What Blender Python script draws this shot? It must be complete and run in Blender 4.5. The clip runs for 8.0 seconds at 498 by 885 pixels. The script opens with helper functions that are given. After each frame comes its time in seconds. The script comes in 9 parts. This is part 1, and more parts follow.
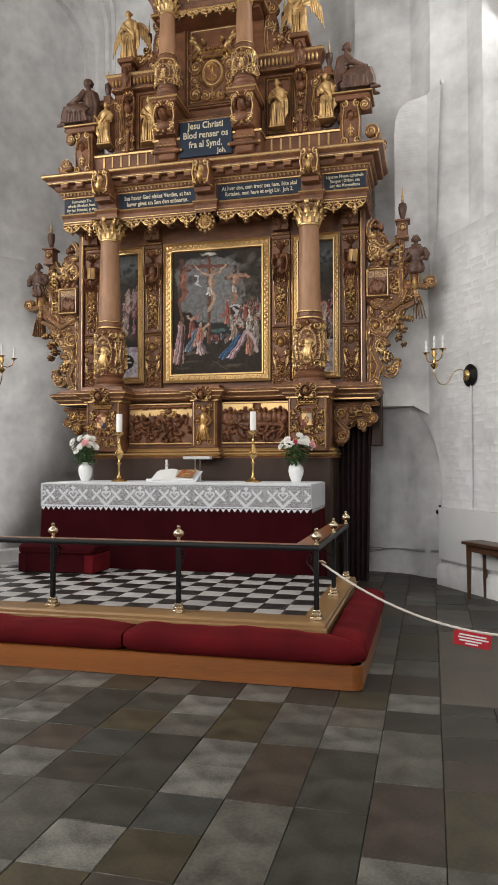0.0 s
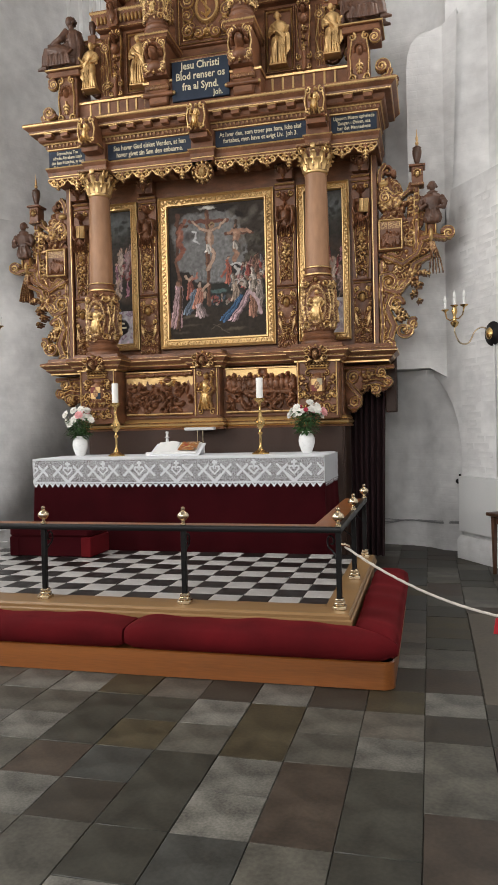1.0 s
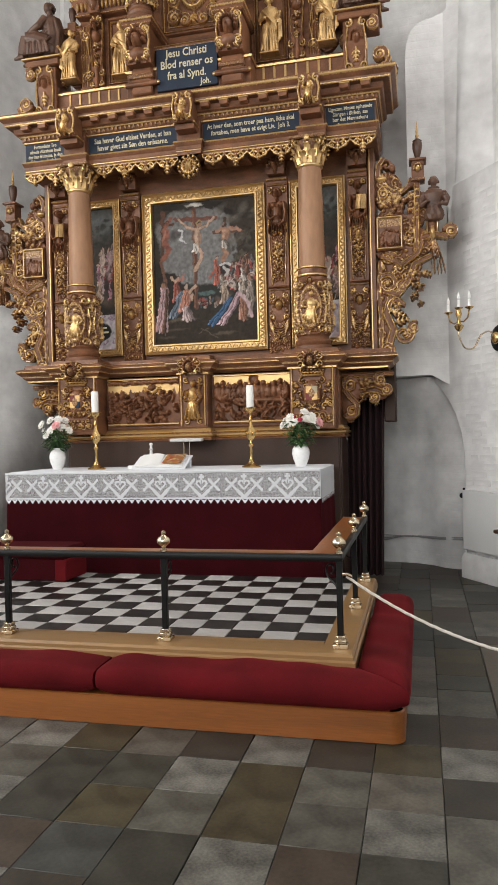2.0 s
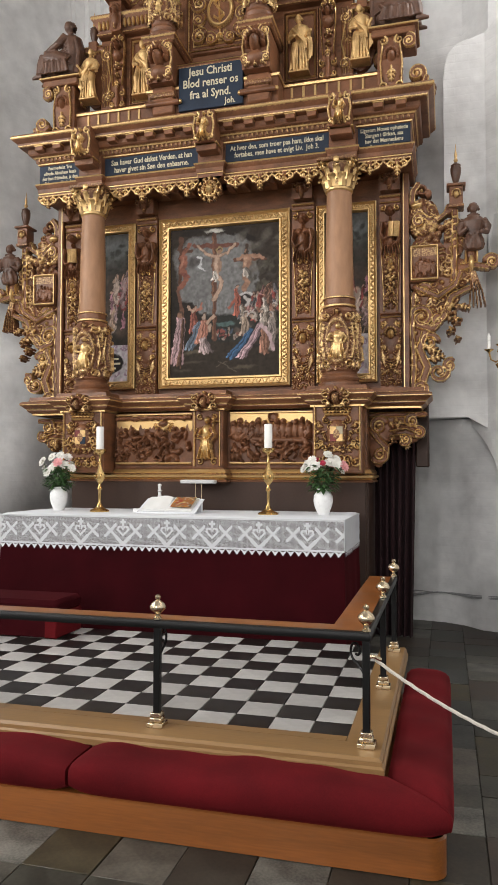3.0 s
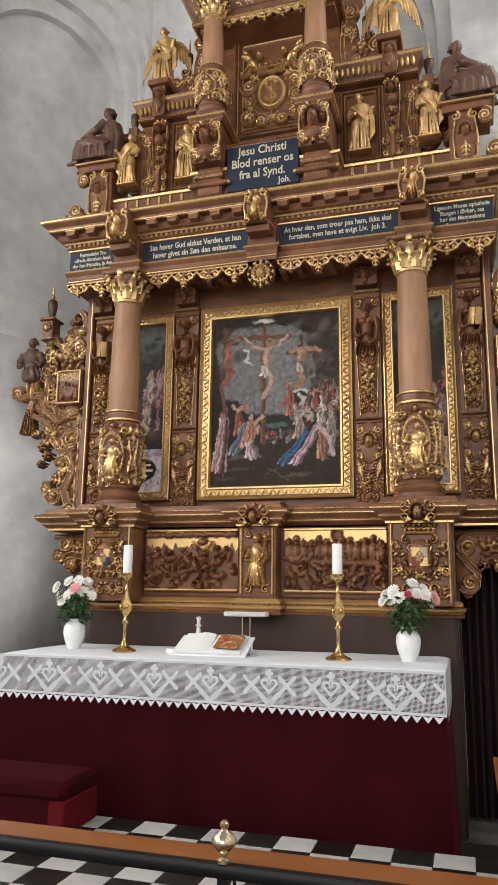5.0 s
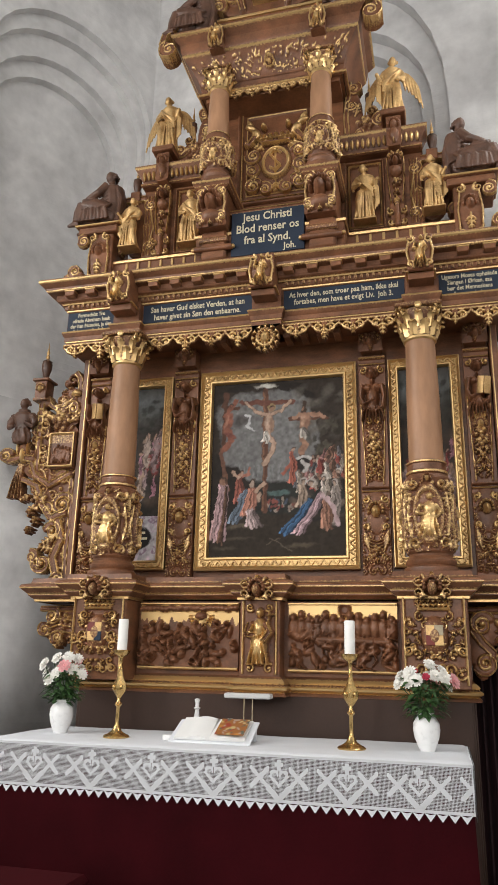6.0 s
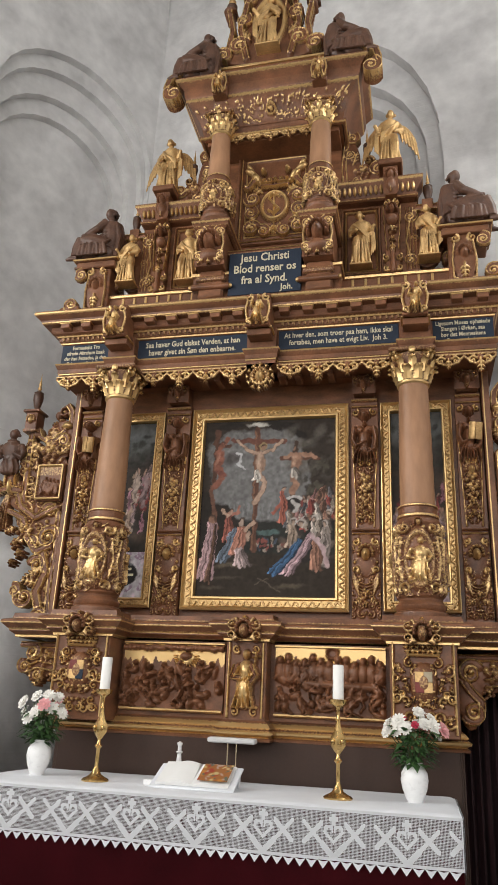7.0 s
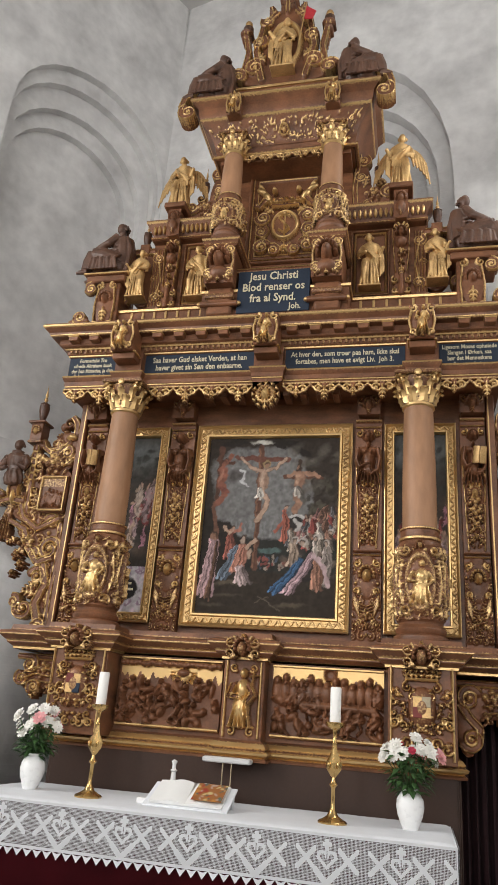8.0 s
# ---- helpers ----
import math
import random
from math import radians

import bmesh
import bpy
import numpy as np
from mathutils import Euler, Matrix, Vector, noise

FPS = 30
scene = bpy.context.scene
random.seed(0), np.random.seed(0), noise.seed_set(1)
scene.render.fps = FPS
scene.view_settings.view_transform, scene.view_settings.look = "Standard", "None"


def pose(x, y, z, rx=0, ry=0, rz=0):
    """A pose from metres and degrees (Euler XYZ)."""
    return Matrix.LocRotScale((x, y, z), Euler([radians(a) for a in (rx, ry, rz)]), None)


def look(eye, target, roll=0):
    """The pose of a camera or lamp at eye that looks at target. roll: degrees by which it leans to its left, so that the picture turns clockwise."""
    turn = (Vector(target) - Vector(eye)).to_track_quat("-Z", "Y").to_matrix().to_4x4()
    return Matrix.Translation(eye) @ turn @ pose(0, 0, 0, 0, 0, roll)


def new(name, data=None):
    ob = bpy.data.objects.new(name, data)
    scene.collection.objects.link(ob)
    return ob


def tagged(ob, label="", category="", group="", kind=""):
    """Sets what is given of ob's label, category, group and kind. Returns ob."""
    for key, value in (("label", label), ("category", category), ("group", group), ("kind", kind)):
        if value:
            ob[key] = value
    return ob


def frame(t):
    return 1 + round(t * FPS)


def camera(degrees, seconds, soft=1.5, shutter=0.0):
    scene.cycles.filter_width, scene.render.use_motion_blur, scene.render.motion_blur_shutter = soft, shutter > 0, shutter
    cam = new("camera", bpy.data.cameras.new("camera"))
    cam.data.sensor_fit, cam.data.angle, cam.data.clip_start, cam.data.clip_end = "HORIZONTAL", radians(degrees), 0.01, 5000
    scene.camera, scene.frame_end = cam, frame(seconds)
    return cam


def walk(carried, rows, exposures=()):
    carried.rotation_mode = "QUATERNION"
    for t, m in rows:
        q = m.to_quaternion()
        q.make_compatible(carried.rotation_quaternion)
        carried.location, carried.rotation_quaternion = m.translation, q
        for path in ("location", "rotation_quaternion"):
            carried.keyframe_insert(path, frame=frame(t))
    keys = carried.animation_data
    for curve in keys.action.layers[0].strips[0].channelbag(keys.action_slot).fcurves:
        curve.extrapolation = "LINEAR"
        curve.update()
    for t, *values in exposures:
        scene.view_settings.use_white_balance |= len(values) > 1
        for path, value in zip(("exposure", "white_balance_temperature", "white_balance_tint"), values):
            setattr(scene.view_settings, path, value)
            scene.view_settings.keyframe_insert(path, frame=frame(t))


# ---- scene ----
cam = camera(37.9, 8.0, soft=1.1)
PATH = [
    (0, (2.558, -8.614, 1.425), (2.074, -6.675, 1.48), -0.1),
    (0.5, (2.394, -8.35, 1.456), (1.906, -6.411, 1.451), -0.3),
    (1, (2.351, -8.082, 1.464), (1.867, -6.142, 1.427), -1.3),
    (2.3, (2.214, -7.411, 1.52), (1.755, -5.464, 1.513), -1.3),
    (2.5, (2.203, -7.29, 1.535), (1.732, -5.346, 1.538), -1.3),
    (3, (2.147, -6.973, 1.563), (1.626, -5.044, 1.646), 0.1),
    (3.5, (2.0, -6.688, 1.588), (1.441, -4.778, 1.78), 0.4),
    (4, (1.835, -6.393, 1.59), (1.275, -4.49, 1.846), 0.4),
    (4.5, (1.715, -6.141, 1.612), (1.153, -4.247, 1.923), 0.5),
    (5, (1.556, -5.97, 1.664), (0.994, -4.093, 2.06), 0.7),
    (6.5, (1.23, -5.795, 1.718), (0.776, -3.956, 2.359), 1.8),
    (7, (1.222, -5.806, 1.714), (0.78, -3.978, 2.393), 2.7),
    (7.5, (1.211, -5.816, 1.719), (0.768, -3.997, 2.42), 3.8),
    (8, (1.223, -5.82, 1.732), (0.771, -4.008, 2.449), 4.5),
]
walk(cam, [(t, look(eye, target, roll)) for t, eye, target, roll in PATH], [(0, -0.7), (2.5, -0.45), (5.0, -0.52), (8.0, -0.6)])

# ---- world and light ----
world = bpy.data.worlds.new("sky")
scene.world = world
world.use_nodes = True
wn = world.node_tree
sky = wn.nodes.new("ShaderNodeTexSky")
sky.sky_type = "NISHITA"
sky.sun_disc = False
sky.sun_elevation, sky.sun_rotation = radians(40), radians(150)
wn.nodes["Background"].inputs[1].default_value = 0.06
wn.links.new(sky.outputs[0], wn.nodes["Background"].inputs[0])


def window_light(name, x, y, z, sx, sz, target, watts, colour=(1.0, 0.98, 0.962)):
    """An area lamp in a window's opening for the daylight outside, or an added fill."""
    data = bpy.data.lights.new(name, "AREA")
    data.shape, data.size, data.size_y, data.energy, data.color = "RECTANGLE", sx, sz, watts, colour
    ob = new(name, data)
    ob.matrix_world = look((x, y, z), target)
    return ob


for k, y in enumerate((-3.6, -7.4, -11.2)):
    window_light("window_light", -5.38, y, 5.4, 1.7, 4.8, (0, y, 3.4), (300, 540, 300)[k])
    window_light("window_light", 5.38, y, 5.4, 1.7, 4.8, (0, y, 3.4), (50, 60, 40)[k])
# added fill lamp before the oblique wall's blind recess; no window there
window_light("window_light", 3.63, -0.5, 6.6, 1.0, 4.0, (1.6, -1.8, 5.2), 140)
window_light("window_light", -2.2, -15.9, 5.4, 1.9, 5.0, (0, 0, 2.0), 420)
window_light("window_light", 2.2, -15.9, 5.4, 1.9, 5.0, (0, 0, 2.0), 480)


# ---- materials ----
def material(name, base, rough=0.6, metal=0.0, vary=0.25, scale=3.0, fine=60.0, bump=0.15, dist=0.004, stain=None, stretch=(1, 1, 1), rand=0.0, coat=0.0, attr="", second=None, rough2=None, metal2=0.0, spec=0.5, sheen=None):
    """Noise-varied surface. attr: a point attribute that blends to a second colour (gilding, pigment)."""
    m = bpy.data.materials.new(name)
    m.use_nodes = True
    t = m.node_tree
    N, L = t.nodes, t.links
    b = N["Principled BSDF"]
    co = N.new("ShaderNodeTexCoord")
    mp = N.new("ShaderNodeMapping")
    mp.inputs["Scale"].default_value = stretch
    L.new(co.outputs["Object"], mp.inputs[0])
    big = N.new("ShaderNodeTexNoise")
    big.inputs["Scale"].default_value, big.inputs["Detail"].default_value = scale, 6
    sm = N.new("ShaderNodeTexNoise")
    sm.inputs["Scale"].default_value, sm.inputs["Detail"].default_value = fine, 4
    L.new(mp.outputs[0], big.inputs[0]), L.new(mp.outputs[0], sm.inputs[0])
    add = N.new("ShaderNodeMath")
    add.operation = "MULTIPLY_ADD"
    add.inputs[1].default_value = 0.45
    L.new(sm.outputs[0], add.inputs[0]), L.new(big.outputs[0], add.inputs[2])
    ramp = N.new("ShaderNodeValToRGB")
    ramp.color_ramp.elements[0].position, ramp.color_ramp.elements[1].position = 0.45, 1.0
    lo = [c * (1 - vary) for c in base] if stain is None else stain
    ramp.color_ramp.elements[0].color = (*lo, 1)
    ramp.color_ramp.elements[1].color = (*[min(1, c * (1 + vary)) for c in base], 1)
    L.new(add.outputs[0], ramp.inputs[0])
    col = ramp.outputs[0]
    if rand:
        oi = N.new("ShaderNodeObjectInfo")
        hs = N.new("ShaderNodeHueSaturation")
        mr = N.new("ShaderNodeMapRange")
        mr.inputs["To Min"].default_value, mr.inputs["To Max"].default_value = 1 - rand, 1 + rand
        L.new(oi.outputs["Random"], mr.inputs["Value"]), L.new(mr.outputs[0], hs.inputs["Value"]), L.new(col, hs.inputs["Color"])
        col = hs.outputs[0]
    rr = N.new("ShaderNodeMapRange")
    rr.inputs["To Min"].default_value, rr.inputs["To Max"].default_value = max(0.05, rough - 0.12), min(1, rough + 0.12)
    L.new(big.outputs[0], rr.inputs["Value"])
    rough_out = rr.outputs[0]
    b.inputs["Metallic"].default_value = metal
    if attr and second:
        at = N.new("ShaderNodeAttribute")
        at.attribute_name = attr
        wear = N.new("ShaderNodeMath")
        wear.operation = "MULTIPLY_ADD"
        wear.inputs[1].default_value, wear.inputs[2].default_value = 0.9, -0.5
        L.new(sm.outputs[0], wear.inputs[0])
        g = N.new("ShaderNodeMath")
        g.operation, g.use_clamp = "ADD", True
        L.new(at.outputs["Fac"], g.inputs[0]), L.new(wear.outputs[0], g.inputs[1])
        cut = N.new("ShaderNodeMapRange")
        cut.inputs["From Min"].default_value, cut.inputs["From Max"].default_value = 0.43, 0.72
        L.new(g.outputs[0], cut.inputs["Value"])
        mx = N.new("ShaderNodeMix")
        mx.data_type = "RGBA"
        mx.inputs["B"].default_value = (*second, 1)
        mx.inputs[7].default_value = (*second, 1)
        L.new(cut.outputs[0], mx.inputs[0]), L.new(col, mx.inputs[6])
        col = mx.outputs[2]
        for sock, a, z in (("Metallic", metal, metal2), ("Roughness", rough, rough2)):
            q = N.new("ShaderNodeMapRange")
            q.inputs["To Min"].default_value, q.inputs["To Max"].default_value = a, z
            L.new(cut.outputs[0], q.inputs["Value"]), L.new(q.outputs[0], b.inputs[sock])
    else:
        L.new(rough_out, b.inputs["Roughness"])
    L.new(col, b.inputs["Base Color"])
    b.inputs["Coat Weight"].default_value = coat
    b.inputs["Specular IOR Level"].default_value = spec
    if sheen:
        b.inputs["Sheen Weight"].default_value, b.inputs["Sheen Roughness"].default_value, b.inputs["Sheen Tint"].default_value = sheen[0], 0.35, (*sheen[1:], 1)
    bp = N.new("ShaderNodeBump")
    bp.inputs["Strength"].default_value, bp.inputs["Distance"].default_value = bump, dist
    L.new(add.outputs[0], bp.inputs["Height"]), L.new(bp.outputs[0], b.inputs["Normal"])
    return m


GOLDC = (0.64, 0.43, 0.19)
M = {
    "wood": material("carved_oak", (0.19, 0.08, 0.037), 0.43, spec=0.4, vary=0.5, scale=5, fine=45, stretch=(1, 1, 3), bump=0.2),
    "gilded": material("gilded_oak", (0.175, 0.073, 0.034), 0.42, spec=0.4, vary=0.5, scale=6, fine=70, attr="gilt", second=GOLDC, rough2=0.34, metal2=0.75),
    "gold": material("gold_leaf", GOLDC, 0.46, 0.6, vary=0.3, scale=7, fine=90, stain=(0.34, 0.2, 0.08)),
    "column": material("painted_marble_column", (0.345, 0.186, 0.102), 0.4, spec=0.3, vary=0.28, scale=5, fine=25, stretch=(1, 1, 0.3), bump=0.08),
    "darkwood": material("dark_brown_paint", (0.045, 0.023, 0.015), 0.5, spec=0.3, vary=0.25, scale=1.5, bump=0.05),
    "figure": material("dark_carved_figure", (0.1, 0.048, 0.029), 0.42, vary=0.45, scale=8, fine=60, bump=0.35, dist=0.008),
    "blue": material("blue_panel", (0.02, 0.03, 0.05), 0.55, spec=0.25, vary=0.2, scale=4, bump=0.05),
    "letter": material("cream_letters", (0.62, 0.55, 0.38), 0.5, vary=0.08),
    "white": material("limewashed_wall", (0.76, 0.755, 0.745), 0.85, vary=0.1, scale=1.6, fine=7, bump=0.55, dist=0.03, stain=(0.5, 0.495, 0.49)),
    "velvet": material("dark_red_velvet", (0.031, 0.003, 0.0045), 0.95, spec=0.05, sheen=(0.08, 0.6, 0.06, 0.08), vary=0.35, scale=2.2, fine=160, bump=0.1),
    "cushion": material("red_velvet_cushion", (0.085, 0.005, 0.007), 0.9, spec=0.1, sheen=(0.16, 0.75, 0.05, 0.06), vary=0.35, scale=3.2, fine=160, bump=0.1),
    "curtain": material("dark_red_curtain", (0.024, 0.006, 0.008), 0.9, vary=0.3),
    "linen": material("white_linen", (0.72, 0.74, 0.77), 0.85, vary=0.05, scale=5, fine=300, bump=0.1, dist=0.002),
    "thread": material("white_lace_thread", (0.74, 0.75, 0.77), 0.9, vary=0.06, scale=9, fine=200),
    "oak": material("oiled_oak", (0.25, 0.142, 0.055), 0.42, vary=0.2, scale=2, fine=30, stretch=(0.35, 3, 3), bump=0.1),
    "pine": material("orange_varnished_pine", (0.24, 0.078, 0.016), 0.35, vary=0.36, scale=2, fine=40, stretch=(0.2, 3, 3), bump=0.06, coat=0.2),
    "iron": material("black_iron", (0.006, 0.006, 0.006), 0.42, 0.0, spec=0.22, vary=0.3),
    "brass": material("polished_brass", (0.62, 0.42, 0.17), 0.25, 0.95, vary=0.2, scale=9, bump=0.04),
    "brassk": material("pale_brass", (0.66, 0.55, 0.38), 0.25, 0.95, vary=0.2, scale=9, bump=0.04),
    "marble_w": material("white_marble_tile", (0.44, 0.43, 0.41), 0.35, vary=0.16, scale=6, fine=30, bump=0.04, rand=0.12),
    "marble_b": material("black_marble_tile", (0.012, 0.011, 0.01), 0.35, spec=0.35, vary=0.4, scale=6, fine=30, bump=0.04, rand=0.4),
    "joint": material("dark_mortar", (0.075, 0.068, 0.056), 0.95, vary=0.3),
    "wax": material("white_wax", (0.85, 0.84, 0.8), 0.5, vary=0.04, bump=0.03),
    "china": material("white_ceramic", (0.82, 0.82, 0.81), 0.3, vary=0.03, bump=0.1, scale=30),
    "leaf": material("green_leaf", (0.035, 0.085, 0.022), 0.5, vary=0.45, scale=30),
    "petal_w": material("white_petal", (0.82, 0.8, 0.74), 0.7, vary=0.08, scale=40),
    "petal_p": material("pink_petal", (0.75, 0.36, 0.36), 0.7, vary=0.15, scale=40),
    "petal_r": material("red_petal", (0.4, 0.02, 0.05), 0.7, vary=0.2, scale=40),
    "rope": material("white_cotton_rope", (0.66, 0.62, 0.55), 0.9, vary=0.15, scale=40, fine=200),
    "red": material("red_sign", (0.45, 0.02, 0.03), 0.5, vary=0.1),
    "slab": material("worn_brown_slab", (0.09, 0.078, 0.06), 0.55, spec=0.35, vary=0.35, scale=3, fine=40, bump=0.1),
    "paper": material("white_paper", (0.78, 0.78, 0.76), 0.8, vary=0.03),
    "benchwood": material("dark_bench_wood", (0.075, 0.035, 0.018), 0.4, vary=0.3, stretch=(0.3, 3, 3)),
    "her_red": material("dull_red_paint", (0.17, 0.025, 0.018), 0.5, vary=0.3, scale=20),
    "her_cream": material("dull_cream_paint", (0.36, 0.3, 0.2), 0.5, vary=0.3, scale=20),
    "grey": material("grey_painted_panel", (0.6, 0.6, 0.59), 0.6, vary=0.04, bump=0.04),
    "cable": material("grey_cable", (0.25, 0.25, 0.25), 0.6, vary=0.1),
    "bulb": material("clear_candle_bulb", (0.75, 0.75, 0.72), 0.15, vary=0.03, bump=0.0),
    # vault tone set below the walls' limewash to cut bounced light
    "ceil": material("dimmed_limewash_vault", (0.5, 0.49, 0.475), 0.9, vary=0.08, scale=0.7, fine=9, bump=0.3, dist=0.012),
}


def coursed(m, length=0.27, height=0.083, strength=0.1):
    """Adds the faint courses of limewashed brick to a wall's relief."""
    N, L = m.node_tree.nodes, m.node_tree.links
    b = N["Principled BSDF"]
    old = b.inputs["Normal"].links[0].from_node
    co = N.new("ShaderNodeTexCoord")
    sx = N.new("ShaderNodeSeparateXYZ")
    L.new(co.outputs["Object"], sx.inputs[0])
    u = N.new("ShaderNodeMath")
    u.operation = "MULTIPLY_ADD"
    u.inputs[1].default_value = -0.8
    L.new(sx.outputs[1], u.inputs[0]), L.new(sx.outputs[0], u.inputs[2])
    wob = N.new("ShaderNodeTexNoise")
    wob.inputs["Scale"].default_value, wob.inputs["Detail"].default_value = 2.5, 3
    L.new(co.outputs["Object"], wob.inputs[0])
    uv = N.new("ShaderNodeCombineXYZ")
    z = N.new("ShaderNodeMath")
    z.operation = "MULTIPLY_ADD"
    z.inputs[1].default_value = 0.05
    L.new(wob.outputs[0], z.inputs[0]), L.new(sx.outputs[2], z.inputs[2])
    L.new(u.outputs[0], uv.inputs[0]), L.new(z.outputs[0], uv.inputs[1])
    br = N.new("ShaderNodeTexBrick")
    br.inputs["Scale"].default_value, br.inputs["Mortar Size"].default_value, br.inputs["Mortar Smooth"].default_value = 1.0, 0.012, 1.0
    br.inputs["Brick Width"].default_value, br.inputs["Row Height"].default_value = length, height
    L.new(uv.outputs[0], br.inputs[0])
    bp = N.new("ShaderNodeBump")
    bp.invert = True
    fade = N.new("ShaderNodeMath")
    fade.operation = "MULTIPLY"
    L.new(br.outputs["Fac"], fade.inputs[0]), L.new(wob.outputs[0], fade.inputs[1])
    bp.inputs["Strength"].default_value, bp.inputs["Distance"].default_value = strength, 0.012
    L.new(fade.outputs[0], bp.inputs["Height"]), L.new(old.outputs[0], bp.inputs["Normal"]), L.new(bp.outputs[0], b.inputs["Normal"])


coursed(M["white"])


# ---- geometry helpers ----
class Geo:
    """Gathers vertices and faces of one mesh, with an optional gilding value for each vertex."""

    def __init__(self):
        self.v, self.f, self.g, self.mi = [], [], [], []

    def put(self, verts, faces, gilt=0.0, mi=0):
        n = len(self.v)
        self.v += [tuple(map(float, p)) for p in verts]
        self.g += list(gilt) if hasattr(gilt, "__len__") else [gilt] * len(verts)
        self.f += [tuple(n + i for i in f) for f in faces]
        self.mi += [mi] * len(faces)
        return self

    def box(self, x0, x1, y0, y1, z0, z1, b=0.0, gilt=0.0, mi=0):
        if b <= 0:
            vs = [(x, y, z) for z in (z0, z1) for y in (y0, y1) for x in (x0, x1)]
            return self.put(vs, [(0, 2, 3, 1), (4, 5, 7, 6), (0, 1, 5, 4), (2, 6, 7, 3), (0, 4, 6, 2), (1, 3, 7, 5)], gilt, mi)
        b = min(b, (x1 - x0) * 0.45, (y1 - y0) * 0.45, (z1 - z0) * 0.45)
        bm = bmesh.new()
        bmesh.ops.create_cube(bm, size=1)
        for w in bm.verts:
            w.co = ((x0 + x1) / 2 + w.co.x * (x1 - x0), (y0 + y1) / 2 + w.co.y * (y1 - y0), (z0 + z1) / 2 + w.co.z * (z1 - z0))
        bmesh.ops.bevel(bm, geom=bm.edges[:], offset=b, segments=1, affect="EDGES")
        bm.verts.index_update()
        self.put([w.co for w in bm.verts], [[w.index for w in f.verts] for f in bm.faces], gilt, mi)
        bm.free()
        return self

    def lathe(self, c, prof, seg=24, gilt=None, mi=0, fold=None, flat=1.0):
        """Turned shape: prof is (radius, z); fold(angle, k) scales the radius."""
        vs, gs = [], []
        for k, p in enumerate(prof):
            for s in range(seg):
                a = 2 * math.pi * s / seg
                r = p[0] * (fold(a, k) if fold else 1)
                vs.append((c[0] + r * math.cos(a), c[1] + r * math.sin(a) * flat, c[2] + p[1]))
                gs.append(p[2] if len(p) > 2 else (gilt or 0))
        fs = [(k * seg + s, k * seg + (s + 1) % seg, (k + 1) * seg + (s + 1) % seg, (k + 1) * seg + s) for k in range(len(prof) - 1) for s in range(seg)]
        fs.append(tuple(range(seg))[::-1])
        fs.append(tuple((len(prof) - 1) * seg + s for s in range(seg)))
        return self.put(vs, fs, gs, mi)

    def ball(self, c, r, seg=10, rings=6, gilt=0.0, mi=0, turn=None):
        r = (r, r, r) if not hasattr(r, "__len__") else r
        vs = []
        for k in range(rings + 1):
            t = math.pi * min(max(k / rings, 0.02), 0.98)
            for s in range(seg):
                a = 2 * math.pi * s / seg
                p = Vector((r[0] * math.sin(t) * math.cos(a), r[1] * math.sin(t) * math.sin(a), -r[2] * math.cos(t)))
                if turn is not None:
                    p = turn @ p
                vs.append(p + Vector(c))
        fs = [(k * seg + s, k * seg + (s + 1) % seg, (k + 1) * seg + (s + 1) % seg, (k + 1) * seg + s) for k in range(rings) for s in range(seg)]
        fs += [tuple(range(seg))[::-1], tuple(rings * seg + s for s in range(seg))]
        return self.put(vs, fs, gilt, mi)

    def tube(self, pts, rad, seg=8, gilt=0.0, mi=0, flat=1.0):
        """A rod along points; rad is a number or one for each point."""
        pts = [Vector(p) for p in pts]
        n = len(pts)
        rad = rad if hasattr(rad, "__len__") else [rad] * n
        vs, ref = [], None
        for k in range(n):
            d = (pts[min(k + 1, n - 1)] - pts[max(k - 1, 0)]).normalized()
            if ref is None:
                ref = d.orthogonal().normalized()
            ref = (ref - d * ref.dot(d)).normalized()
            q = d.cross(ref)
            for s in range(seg):
                a = 2 * math.pi * s / seg
                vs.append(pts[k] + rad[k] * (math.cos(a) * ref + flat * math.sin(a) * q))
        fs = [(k * seg + s, k * seg + (s + 1) % seg, (k + 1) * seg + (s + 1) % seg, (k + 1) * seg + s) for k in range(n - 1) for s in range(seg)]
        fs += [tuple(range(seg))[::-1], tuple((n - 1) * seg + s for s in range(seg))]
        return self.put(vs, fs, gilt, mi)

    def sweep(self, path, prof, closed=False, gilt=None, mi=0):
        """A moulding: profile (out, z[, gilt]) carried along a plan line (x, y) with mitred corners; out is to the right of the way."""
        n = len(path)
        P = [Vector((p[0], p[1])) for p in path]
        vs, gs = [], []
        for k in range(n):
            a = P[k] - P[k - 1] if (k > 0 or closed) else P[1] - P[0]
            b = P[(k + 1) % n] - P[k] if (k < n - 1 or closed) else P[-1] - P[-2]
            a, b = a.normalized(), b.normalized()
            na, nb = Vector((a.y, -a.x)), Vector((b.y, -b.x))
            m = na + nb
            m = m / max(0.2, m.dot(na))
            for p in prof:
                vs.append((P[k].x + m.x * p[0], P[k].y + m.y * p[0], p[1]))
                gs.append(p[2] if len(p) > 2 else (gilt or 0))
        q = len(prof)
        last = n if closed else n - 1
        fs = [(k * q + i, ((k + 1) % n) * q + i, ((k + 1) % n) * q + i + 1, k * q + i + 1) for k in range(last) for i in range(q - 1)]
        if not closed:
            fs += [tuple(range(q)), tuple((n - 1) * q + i for i in range(q))[::-1]]
        return self.put(vs, fs, gs, mi)

    def moved(self, m):
        self.v = [tuple(m @ Vector(p)) for p in self.v]
        return self

